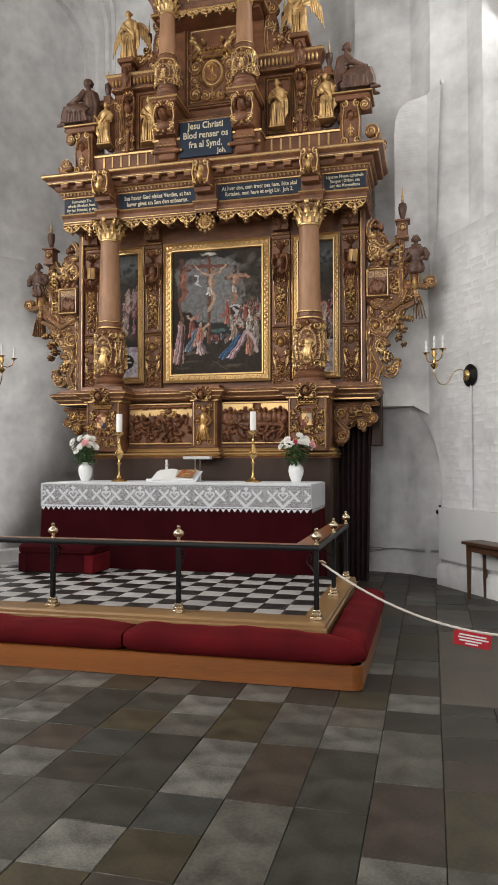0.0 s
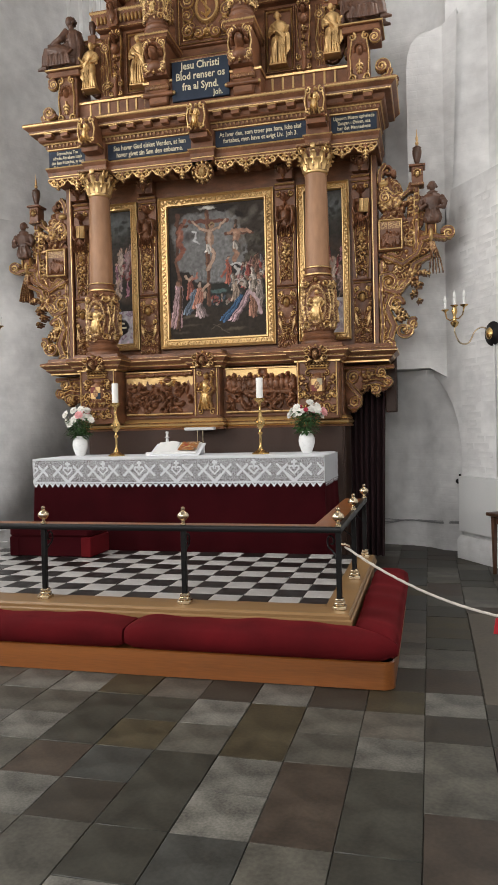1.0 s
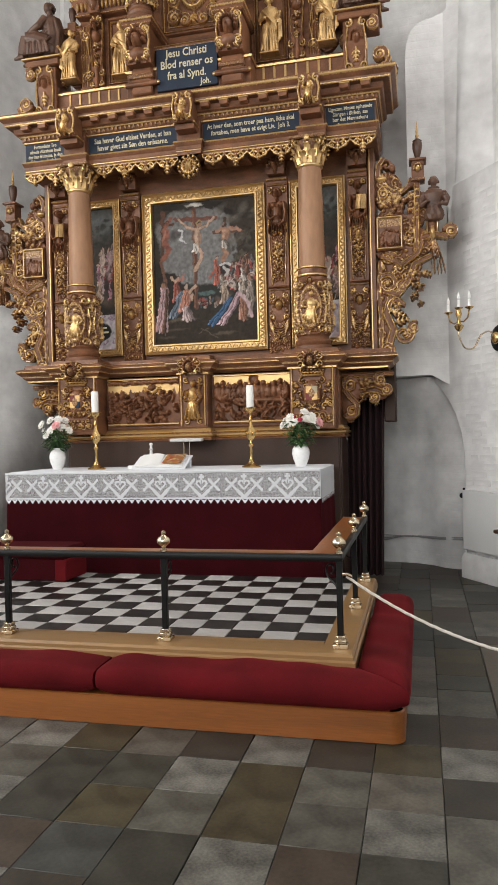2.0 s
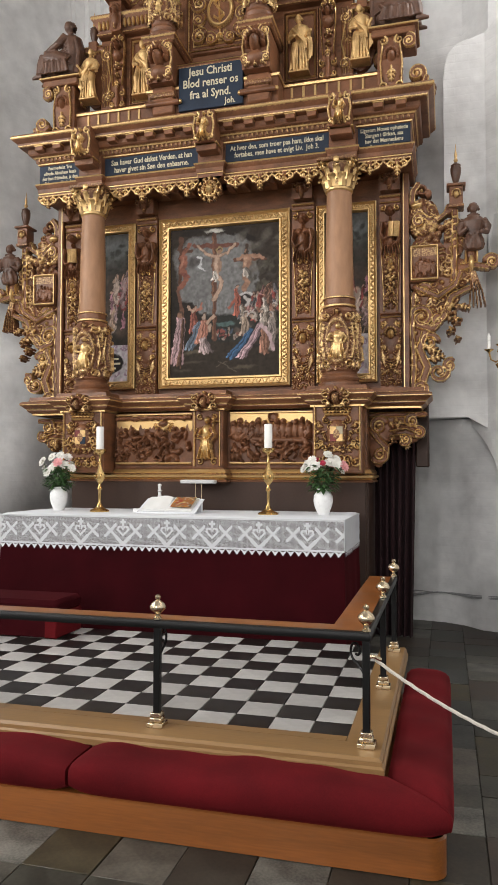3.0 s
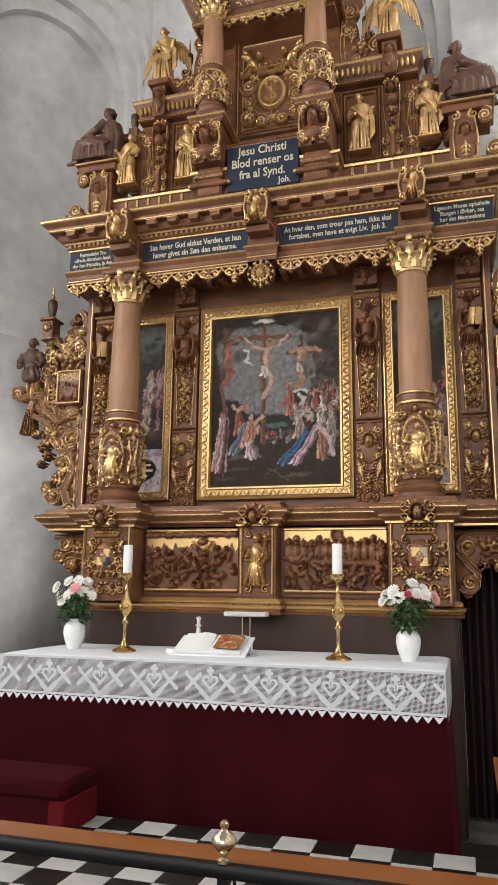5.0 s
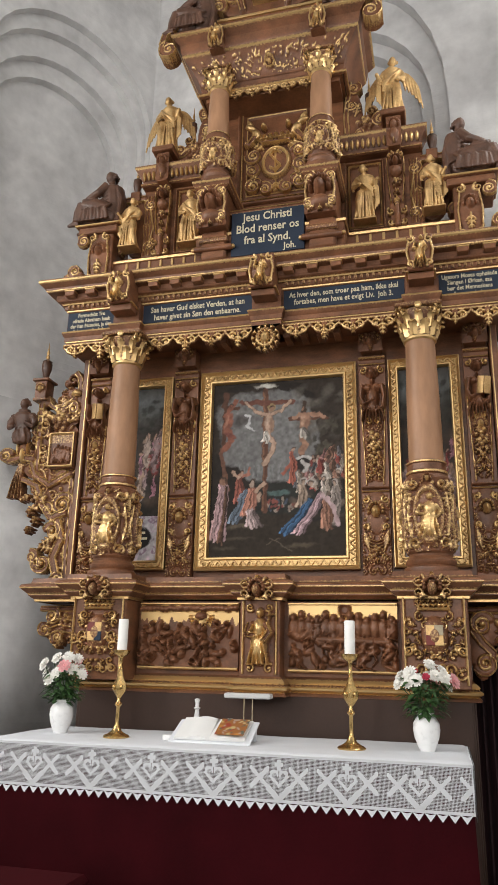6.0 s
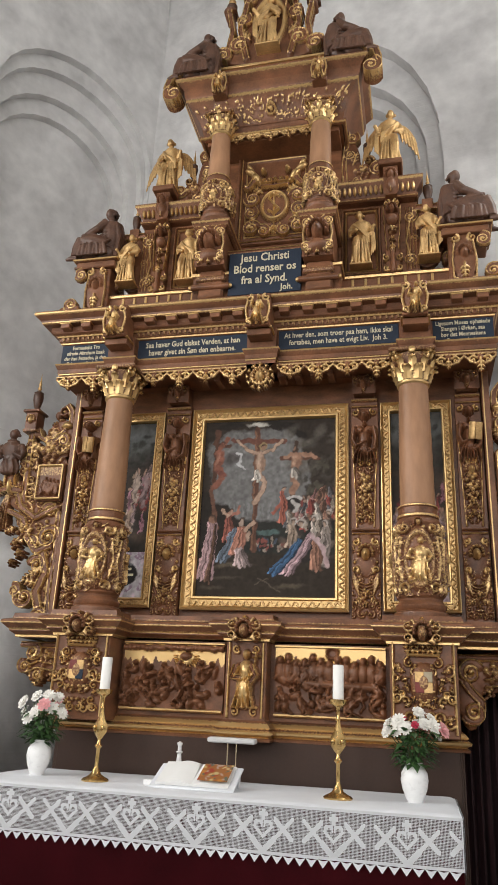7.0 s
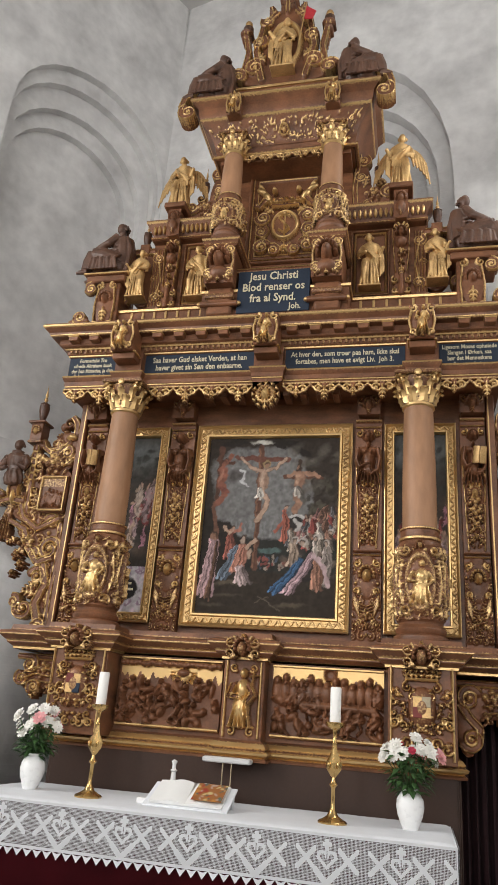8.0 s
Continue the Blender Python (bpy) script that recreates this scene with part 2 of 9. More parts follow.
    def join(self, other, m=None):
        n = len(self.v)
        self.v += [tuple(m @ Vector(p)) for p in other.v] if m is not None else other.v
        self.g += other.g
        self.f += [tuple(n + i for i in f) for f in other.f]
        self.mi += other.mi
        return self

    def mesh(self, name, mats, sharp=40):
        me = bpy.data.meshes.new(name)
        me.from_pydata(self.v, [], self.f)
        for m in mats:
            me.materials.append(m)
        if len(mats) > 1:
            me.polygons.foreach_set("material_index", self.mi)
        if any(self.g):
            at = me.attributes.new("gilt", "FLOAT", "POINT")
            at.data.foreach_set("value", [float(q) for q in self.g])
        me.validate()
        me.shade_smooth()
        me.set_sharp_from_angle(angle=radians(sharp))
        return me


def part(name, geo, mats, parent=None, label="", sharp=40):
    mats = mats if isinstance(mats, (list, tuple)) else [mats]
    ob = new(name, geo.mesh(name, mats, sharp))
    if parent is not None:
        ob.parent = parent
    return tagged(ob, label) if label else ob


def thing(name, label, category, at=(0, 0, 0), group="", kind=""):
    ob = new(name)
    ob.location = at
    ob.empty_display_size = 0.1
    return tagged(ob, label, category, group, kind)


def one_piece(g, name, mats, voxel, sharp=60):
    """Melts overlapping shapes into one closed skin."""
    me = g.mesh(name, mats, sharp)
    tmp = bpy.data.objects.new("tmp", me)
    scene.collection.objects.link(tmp)
    md = tmp.modifiers.new("skin", "REMESH")
    md.mode, md.voxel_size, md.use_smooth_shade = "VOXEL", voxel, True
    out = bpy.data.meshes.new_from_object(tmp.evaluated_get(bpy.context.evaluated_depsgraph_get()))
    bpy.data.objects.remove(tmp)
    out.name = name
    return out


def lift_normals(ob, sharp=30):
    bm = bmesh.new()
    bm.from_mesh(ob.data)
    bmesh.ops.remove_doubles(bm, verts=bm.verts[:], dist=0.0005)
    bmesh.ops.recalc_face_normals(bm, faces=bm.faces[:])
    bm.to_mesh(ob.data)
    bm.free()
    ob.data.set_sharp_from_angle(angle=radians(sharp))
    return ob


# ---- the building ----
def wall(name, path, z0, z1, thick, label, mat):
    """A wall with thickness along a plan line; the room lies to its right."""
    g = Geo().sweep(path, [(0, z0), (0, z1), (-thick, z1), (-thick, z0), (0, z0)])
    return tagged(part(name, g, mat), label, "wall", kind="structure")


def arch_pts(cx, half, z0, spring, rise, n=14):
    """A pointed or round arch outline in the plane of a wall: along, height."""
    pts = [(cx - half, z0)]
    for k in range(n + 1):
        a = math.pi * (1 - k / n)
        pts.append((cx + half * math.cos(a), spring + rise * math.sin(a) ** 0.92))
    return pts + [(cx + half, z0)]


def recess_wall(name, a, b, top, orders, depth, label, mats, base=0.0, sill=0.0, splay=None):
    """A wall from a to b in plan with an arched recess of stepped orders let into it.
    orders: arch (centre, half, sill, spring, rise) from the outermost inwards; each lies depth further back.
    splay: how far back each order lies, with sloping reveals between them."""
    A, B = Vector((a[0], a[1])), Vector((b[0], b[1]))
    d = (B - A).normalized()
    nrm = Vector((d.y, -d.x))
    width = (B - A).length
    g = Geo()

    def P(u, z, back):
        return (A.x + d.x * u - nrm.x * back, A.y + d.y * u - nrm.y * back, z)

    def ring(outer, inner, back):
        m = len(outer)
        g.put([P(u, z, back) for u, z in outer] + [P(u, z, back) for u, z in inner], [(k, k + 1, m + k + 1, m + k) for k in range(m - 1)])

    arcs = [arch_pts(*o) for o in orders]
    m = len(arcs[0])
    cx, half, z0, spring, rise = orders[0]
    # the wall's own face round the outermost arch
    frame_out = []
    for u, z in arcs[0]:
        if u <= cx - half + 1e-6:
            frame_out.append((0, z if z > z0 + 1e-6 else z0))
        elif u >= cx + half - 1e-6:
            frame_out.append((width, z if z > z0 + 1e-6 else z0))
        else:
            s = (u - cx) / half
            frame_out.append((min(max(width * (s * 0.5 + 0.5), 0), width), top))
    ring(frame_out, arcs[0], 0)
    g.put([P(0, spring, 0), P(0, top, 0), P(frame_out[2][0], top, 0)], [(0, 1, 2)])
    g.put([P(width, spring, 0), P(width, top, 0), P(frame_out[-3][0], top, 0)], [(0, 2, 1)])
    if z0 > base:
        g.put([P(0, base, 0), P(width, base, 0), P(width, z0, 0), P(0, z0, 0)], [(0, 1, 2, 3)])
    deep = splay or [depth * k for k in range(len(arcs) + 1)]
    for k, arc in enumerate(arcs):
        back0, back1 = deep[k], deep[k + 1]
        m = len(arc)
        if splay and k + 1 < len(arcs):
            g.put([P(u, z, back0) for u, z in arc] + [P(u, z, back1) for u, z in arcs[k + 1]], [(i, i + 1, m + i + 1, m + i) for i in range(m - 1)])
            continue
        g.put([P(u, z, back0) for u, z in arc] + [P(u, z, back1) for u, z in arc], [(i, i + 1, m + i + 1, m + i) for i in range(m - 1)])
        # sill, sloping back and up
        if k + 1 < len(arcs):
            ring(arc, arcs[k + 1], back1)
        else:
            g.put([P(u, z, back1) for u, z in arc], [tuple(range(m))])
    lo, hi = arcs[0][0], arcs[0][-1]
    bk = deep[-1]
    ci, hf, zi = orders[-1][0], orders[-1][1], orders[-1][2]
    g.put([P(lo[0], lo[1], 0), P(hi[0], hi[1], 0), P(hi[0], zi + sill, bk + 0.01), P(lo[0], zi + sill, bk + 0.01)], [(0, 1, 2, 3)])
    # the wall's back and ends
    g.put([P(0, base, 1.0), P(width, base, 1.0), P(width, top, 1.0), P(0, top, 1.0)], [(0, 3, 2, 1)])
    g.put([P(0, base, 0), P(0, base, 1.0), P(0, top, 1.0), P(0, top, 0)], [(0, 1, 2, 3)])
    g.put([P(width, base, 0), P(width, base, 1.0), P(width, top, 1.0), P(width, top, 0)], [(0, 3, 2, 1)])
    ob = part(name, g, mats, sharp=25)
    lift_normals(ob)
    # the room's side is the outside of the face
    lean = sum(f.area * (f.normal.x * nrm.x + f.normal.y * nrm.y) for f in ob.data.polygons if abs((f.center.x - A.x) * nrm.x + (f.center.y - A.y) * nrm.y) < 0.02)
    if lean < 0:
        ob.data.flip_normals()
    return tagged(ob, label, "wall", kind="structure")


TOP = 11.5
recess_wall("wall_north", (-1.97, 1.316), (2.36, 0.72), TOP, [(2.24, 1.41, 4.3, 7.5, 2.05), (2.24, 1.24, 4.3, 7.5, 1.52), (2.24, 1.1, 4.3, 7.5, 1.35)], 0.17,
            "white limewashed brick wall with a stepped blind arch behind the altarpiece", M["white"], base=2.12)
recess_wall("wall_northwest", (-4.0, -1.84), (-1.97, 1.316), TOP, [(2.68, 1.06, 4.16, 8.0, 1.06), (2.67, 1.02, 4.16, 7.86, 0.98), (2.64, 0.94, 4.16, 7.55, 0.98), (2.61, 0.84, 4.16, 7.4, 0.9)], 0.1,
            "white limewashed brick wall with a stepped blind arch", M["white"], sill=0.12)
recess_wall("wall_northeast", (2.36, 0.72), (4.0, -1.84), TOP, [(1.72, 1.28, 4.06, 8.4, 2.0), (1.72, 0.95, 4.06, 8.2, 1.6), (1.72, 0.67, 4.06, 8.2, 1.3), (1.72, 0.57, 4.06, 8.2, 1.2)], 0.1,
            "white limewashed brick wall with a splayed window recess", M["white"], base=4.06, sill=0.12, splay=[0, 0.3, 0.3, 0.48, 0.5])


def side_wall(name, x, y0, y1, holes, label, sign):
    """A long wall along y with window openings through it; holes are (y0, y1, z0, z1)."""
    g = Geo()
    x0, x1 = (x, x + 0.8) if sign > 0 else (x - 0.8, x)
    ys = sorted({y0, y1, *[q for h in holes for q in h[:2]]})
    for a, b in zip(ys, ys[1:]):
        hole = [h for h in holes if h[0] <= a + 1e-6 and h[1] >= b - 1e-6]
        if hole:
            g.box(x0, x1, a, b, 0, hole[0][2]).box(x0, x1, a, b, hole[0][3], TOP)
        else:
            g.box(x0, x1, a, b, 0, TOP)
    return tagged(part(name, g, M["white"]), label, "wall", kind="structure")


HOLES = [(y - 0.9, y + 0.9, 2.9, 7.9) for y in (-11.2, -7.4, -3.6)]
side_wall("wall_west", -5.4, -16, -1.5, HOLES, "white limewashed side wall with tall windows", -1)
side_wall("wall_east", 5.4, -16, -1.9, HOLES, "white limewashed side wall with tall windows", 1)
wall("wall_northeast_return", [(4.0, -1.84), (5.45, -1.84)], 0, TOP, 0.4, "white limewashed wall return", M["white"])
wall("wall_northwest_return", [(-5.45, -1.84), (-4.0, -1.84)], 0, TOP, 0.4, "white limewashed wall return", M["white"])
g = Geo()
for a, b, holes in ((-6.2, -3.2, 0), (-3.2, -1.2, 1), (-1.2, 1.2, 0), (1.2, 3.2, 1), (3.2, 6.2, 0)):
    if holes:
        g.box(a, b, -16.8, -16, 0, 2.8).box(a, b, -16.8, -16, 8.0, TOP)
    else:
        g.box(a, b, -16.8, -16, 0, TOP)
tagged(part("wall_south", g, M["white"]), "white limewashed end wall with two tall windows", "wall", kind="structure")


def vault():
    """A shallow plastered vault over the whole room."""
    g = Geo()
    nx, ny = 24, 30
    vs = []
    for j in range(ny + 1):
        for i in range(nx + 1):
            u, w = -1 + 2 * i / nx, j / ny
            vs.append((u * 6.4, -16.9 + w * 19.2, TOP - 1.6 + 2.6 * math.sqrt(max(0, 1 - u * u * 0.96)) - 1.2 * max(0, w - 0.72) / 0.28))
    g.put(vs, [(j * (nx + 1) + i, (j + 1) * (nx + 1) + i, (j + 1) * (nx + 1) + i + 1, j * (nx + 1) + i + 1) for j in range(ny) for i in range(nx)])
    g2 = Geo().join(g)
    n = len(g.v)
    g2.v += [(x, y, z + 0.3) for x, y, z in g.v]
    g2.g += g.g
    g2.f += [tuple(n + q for q in f[::-1]) for f in g.f]
    g2.mi += g.mi
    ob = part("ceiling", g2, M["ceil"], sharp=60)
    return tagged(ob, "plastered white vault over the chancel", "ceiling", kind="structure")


vault()

# floor bed; the flagstones lie on it
tagged(part("floor", Geo().box(-6.4, 6.4, -17, 2.4, -0.3, -0.012), M["joint"]), "worn grey and brown flagstone floor", "floor", kind="structure")
FLOOR = bpy.data.objects["floor"]

# low arched niche and plinth on the oblique wall
PX, PY = Vector((0.5394, -0.842)), Vector((0.842, 0.5394))


def on_wall(u, out, z):
    """A place on the oblique wall: along it from its corner, out from it into the room, height."""
    return (2.36 + PX.x * u - PY.x * out, 0.72 + PX.y * u - PY.y * out, z)


def low_niche():
    """The foot of the two walls, with a low arched niche hollowed out of their corner."""
    g = Geo().sweep([(-1.97, 1.316), (1.2, 0.845)], [(0, 0), (0, 2.12), (-0.4, 2.12), (-0.4, 0), (0, 0)])
    outline = [(0.6, 0), (0.605, 0.9), (0.6, 1.25), (0.555, 1.48), (0.46, 1.68), (0.34, 1.84), (0.18, 1.98), (0, 2.08), (0, 4.06), (3.04, 4.06), (3.04, 0)]
    g.put([on_wall(u, 0, z) for u, z in outline], [tuple(range(11))])
    rev = outline[:8]
    n = len(rev)
    g.put([on_wall(u, 0, z) for u, z in rev] + [on_wall(u - 0.06, -0.16, z - 0.02) for u, z in rev] + [on_wall(u - 0.2, -0.3, z - 0.1) for u, z in rev],
          [(r * n + k, (r + 1) * n + k, (r + 1) * n + k + 1, r * n + k + 1) for r in (0, 1) for k in range(n - 1)])
    back = [(1.1, 1.0), (1.6, 1.04), (1.9, 1.02), (2.15, 0.96), (2.35, 0.84), (2.5, 0.66), tuple(on_wall(0.4, -0.3, 0)[:2]), tuple(on_wall(0.62, -0.16, 0)[:2])]
    rise = [0.0, 0.9, 1.45, 1.8, 2.0, 2.1]
    m = len(rise)
    vs = []
    for x, y in back:
        for k, z in enumerate(rise):
            f = max(0.0, (z - 1.3) / 0.8) ** 2
            vs.append((x + (2.1 - x) * 0.12 * f, y - 0.3 * f * (y > 0.7), z))
    g.put(vs, [(m * k + r, m * k + r + 1, m * k + m + r + 1, m * k + m + r) for k in range(len(back) - 1) for r in range(m - 1)])
    g.put([(1.1, 0.72, 2.12), (2.36, 0.72, 2.08), (*on_wall(0.4, -0.2, 0)[:2], 2.12), (2.4, 1.2, 2.12), (1.1, 1.2, 2.12)], [(0, 1, 2, 3, 4)])
    ob = lift_normals(part("wall_corner", g, M["white"], sharp=50), 50)
    return tagged(ob, "white limewashed wall foot with a low arched corner niche", "wall", kind="structure")


low_niche()
g = Geo()
g.put([on_wall(0.6, o, z) for o, z in ((0, 0), (0.07, 0), (0.07, 0.2), (0.03, 0.25), (0, 0.25))] + [on_wall(3.0, o, z) for o, z in ((0, 0), (0.07, 0), (0.07, 0.2), (0.03, 0.25), (0, 0.25))], [(0, 5, 6, 1), (1, 6, 7, 2), (2, 7, 8, 3), (3, 8, 9, 4), (0, 1, 2, 3, 4)])
tagged(part("baseboard", g, M["white"]), "white painted plinth at the wall foot", "baseboard", kind="structure")
g = Geo().sweep([(-4.0, -1.84), (-1.97, 1.316), (-1.5, 1.252)], [(0, 0), (0.12, 0), (0.12, 0.14), (0, 0.14)]).sweep([(-4.0, -1.84), (-1.97, 1.316)], [(0, 0.14), (0.1, 0.14), (0.1, 0.28), (0, 0.3)])
tagged(part("baseboard", g, M["white"]), "stepped white plinth at the wall foot", "baseboard", kind="structure")

# corner pier: its head rounded on one side and weathered up to the window splay on the other
head = [(2.165, 5.45), (2.18, 5.6), (2.22, 5.72), (2.29, 5.8), (2.37, 5.83), (2.44, 5.84), (2.56, 5.88)]
edge = [(2.165, 2.9), *head, (2.56, 2.9)]
n = len(edge)
fronts = [(x, 0.32 if z > 3.0 else 0.7, z) for x, z in edge]
behind = [(x + 0.06, 0.76, z + (0.12 if z > 3.0 else 0)) for x, z in edge]
g = Geo().put(fronts[:1] + [(2.165, 0.32, 3.9)] + fronts[1:-1] + [(2.56, 0.32, 3.9), fronts[-1]], [tuple(range(1, n + 1)), (0, 1, n, n + 1)])
g.put(fronts[:1] + [(2.165, 0.32, 3.9)] + fronts[1:-1] + [(2.56, 0.32, 3.9)] + behind[:1] + [(2.225, 0.76, 3.9)] + behind[1:-1] + [(2.62, 0.76, 3.9)], [(k, k + 1, n + 2 + k, n + 1 + k) for k in range(n)])
# bright chamfer that turns from the pier to the oblique wall
g.put([(2.56, 0.32, 5.88), (2.56, 0.32, 3.9), on_wall(0.42, 0.0, 3.6), on_wall(0.5, -0.02, 4.06), (2.715, 0.19, 5.98), on_wall(0.3, -0.3, 6.0), (2.62, 0.76, 6.0)], [(0, 1, 2, 3, 4), (0, 4, 5, 6)])
# thicker foot of the pier, over the low niche, brought forward to catch light
# the first box is a plain slab added to cover a dark wedge
g.box(1.9, 2.2, 0.69, 0.85, 3.5, 5.42).box(1.3, 2.37, 0.42, 0.9, 2.11, 3.6).put([(1.3, 0.42, 3.6), (2.37, 0.42, 3.6), (2.37, 0.72, 4.1), (1.3, 0.8, 4.1)], [(0, 1, 2, 3)])
g.put([(2.37, 0.42, 2.11), (2.37, 0.42, 3.6), on_wall(0.36, 0.0, 3.6), on_wall(0.36, 0.0, 2.0)], [(0, 1, 2, 3)])
tagged(lift_normals(part("wall_pier", g, M["white"], sharp=30), 30), "white limewashed corner pier with a sloping top", "wall", kind="structure")


# ---- the railed altar platform ----
PLAT = thing("altar_platform", "low oak-edged altar platform with red velvet kneelers", "platform")
FRONT, RIGHT, LEFT, BACK, PZ = -3.84, 1.87, -2.07, -1.835, 0.365
g = Geo().box(LEFT + 0.1, RIGHT - 0.1, FRONT + 0.1, BACK, 0, PZ - 0.022)
part("core", g, M["joint"], PLAT)
# oak border with a stepped edge, round three sides
edge = [(0.0, 0.3), (0.022, 0.3), (0.022, 0.325), (0.012, 0.334), (0.012, 0.352), (0.0, PZ), (-0.16, PZ), (-0.16, PZ - 0.03), (-0.17, PZ - 0.03), (-0.17, 0.2), (0.0, 0.2), (0.0, 0.3)]
part("oak_border", Geo().sweep([(LEFT, BACK), (LEFT, FRONT), (RIGHT, FRONT), (RIGHT, BACK)], edge), M["oak"], PLAT, "golden oak border with stepped nosing", sharp=30)


part("inner_board", Geo().box(LEFT + 0.163, RIGHT - 0.163, FRONT + 0.163, -3.612, PZ - 0.03, PZ - 0.001, 0.002), M["oak"], PLAT)


def kneeler_base():
    """Varnished box under the kneeling cushions, with rounded corners."""
    pts = []
    x1, y0, r = 2.14, -4.05, 0.07
    pts.append((x1, -2.2))
    for k in range(7):
        a = k / 6 * math.pi / 2
        pts.append((x1 - r + r * math.cos(a), y0 + r - r * math.sin(a)))
    x0 = -2.34
    for k in range(7):
        a = k / 6 * math.pi / 2
        pts.append((x0 + r - r * math.sin(a), y0 + r - r * math.cos(a)))
    pts.append((x0, -2.2))
    return Geo().sweep(pts[::-1], [(-0.01, 0), (0, 0.004), (0, 0.15), (-0.008, 0.158), (-0.3, 0.158), (-0.3, 0.0), (-0.01, 0)])


part("kneeler_base", kneeler_base(), M["pine"], PLAT, "orange varnished wooden kneeler base", sharp=30)


def cushion(x0, x1, y0, y1, mitre0, mitre1, axis, seed):
    """A long velvet bolster: rounded, sagging a little, its ends cut on the mitre where it meets a neighbour."""
    rnd = random.Random(seed)
    g = Geo()
    n, m = 36, 14
    length = (x1 - x0) if axis == "x" else (y1 - y0)
    depth = (y1 - y0) if axis == "x" else (x1 - x0)
    ph = [rnd.uniform(0, 6) for _ in range(4)]
    vs = []
    for i in range(n + 1):
        t = i / n
        endround = 1 - 0.32 * math.exp(-t * length / 0.05) * (0 if mitre0 else 1) - 0.32 * math.exp(-(1 - t) * length / 0.05) * (0 if mitre1 else 1)
        if mitre0 or mitre1:
            endround *= 1 - 0.4 * math.exp(-t * length / 0.035) * mitre0 - 0.4 * math.exp(-(1 - t) * length / 0.035) * mitre1
        for j in range(m):
            a = 2 * math.pi * j / m
            c, s = math.cos(a), math.sin(a)
            w = depth / 2 * math.copysign(abs(c) ** 0.55, c)
            hgt = 0.165 + 0.075 + 0.085 * math.copysign(abs(s) ** 0.7, s) * endround
            if s > 0:
                hgt += 0.006 * math.sin(t * length * 7 + ph[0]) + 0.004 * math.sin(t * length * 17 + ph[1]) + 0.004 * math.sin(t * 5 + 3 * c + ph[2])
            w2 = w * (0.9 + 0.1 * endround)
            along = t * length
            along += mitre0 * (1 - t) * (w2 + depth / 2) * 1.0 - mitre1 * t * (depth / 2 - (-w2 if axis == "x" else w2)) * 0
            if mitre1:
                along -= t * (w2 + depth / 2) * mitre1
            mid = (y0 + y1) / 2 if axis == "x" else (x0 + x1) / 2
            vs.append((x0 + along, mid + w2, hgt) if axis == "x" else (mid - w2, y0 + along, hgt))
    fs = [(i * m + j, i * m + (j + 1) % m, (i + 1) * m + (j + 1) % m, (i + 1) * m + j) for i in range(n) for j in range(m)]
    fs += [tuple(range(m))[::-1], tuple(n * m + j for j in range(m))]
    return g.put(vs, fs)


for nm, args in (("cushion", (0.56, 2.17, -4.1, -3.8, 0, 1, "x", 1)), ("cushion", (-1.0, 0.545, -4.1, -3.8, 0, 0, "x", 2)), ("cushion", (-2.37, -1.015, -4.1, -3.8, 1, 0, "x", 3)),
                 ("cushion", (1.895, 2.17, -4.1, -2.15, 1, 0, "y", 4)), ("cushion", (-2.37, -2.095, -4.1, -2.15, 0, 0, "y", 5))):
    lift_normals(part(nm, cushion(*args), M["cushion"], PLAT, "plump red velvet kneeling cushion"), 60)

# ---- communion rail ----
RAIL = thing("communion_rail", "black iron communion rail with brass knobs and an oak shelf", "railing")
POSTS = [(0.82 - k * 0.985, -3.72) for k in (-1, 0, 1, 2)] + [(1.805, -2.82), (1.805, -1.95), (-2.0, -3.72), (-2.0, -2.82), (-2.0, -1.95)]


def rail_post():
    g = Geo()
    g.box(-0.016, 0.016, -0.016, 0.016, 0.06, 0.5, 0.003)
    return g


def post_base():
    g = Geo().box(-0.04, 0.04, -0.04, 0.04, 0, 0.022, 0.004).box(-0.031, 0.031, -0.031, 0.031, 0.022, 0.045, 0.006).box(-0.026, 0.026, -0.026, 0.026, 0.045, 0.066, 0.004)
    return g


def post_knob():
    prof = [(0.004, 0.0), (0.02, 0.0), (0.02, 0.008), (0.011, 0.014), (0.012, 0.026), (0.024, 0.036), (0.037, 0.05), (0.038, 0.062), (0.03, 0.076), (0.016, 0.086), (0.009, 0.092), (0.014, 0.1), (0.013, 0.11), (0.004, 0.117)]
    return Geo().lathe((0, 0, 0), prof, 18)


MP, MB, MK = rail_post().mesh("post", [M["iron"]]), post_base().mesh("post_base", [M["brassk"]]), post_knob().mesh("knob", [M["brassk"]])
for x, y in POSTS:
    p = new("post", MP)
    p.parent, p.location = RAIL, (x, y, PZ)
    for nm, me, z in (("post_base", MB, 0.0), ("knob", MK, 0.5)):
        o = new(nm, me)
        o.parent, o.location = p, (0, 0, z)
        tagged(o, "polished brass " + ("foot" if z == 0 else "knob"))
bar = [(-0.018, 0.825), (0.018, 0.825), (0.021, 0.833), (0.021, 0.85), (0.014, 0.862), (-0.014, 0.862), (-0.021, 0.85), (-0.021, 0.833), (-0.018, 0.825)]
part("handrail", Geo().sweep([(-2.0, -1.9), (-2.0, -3.72), (1.805, -3.72), (1.805, -1.9)], bar), M["iron"], RAIL, "black iron bar")
shelf = [(-0.02, 0.832), (-0.02, 0.854), (-0.165, 0.854), (-0.17, 0.848), (-0.17, 0.838), (-0.165, 0.832), (-0.02, 0.832)]
part("shelf", Geo().sweep([(-2.0, -1.9), (-2.0, -3.72), (1.805, -3.72), (1.805, -1.9)], shelf), M["pine"], RAIL, "narrow oiled wooden shelf")
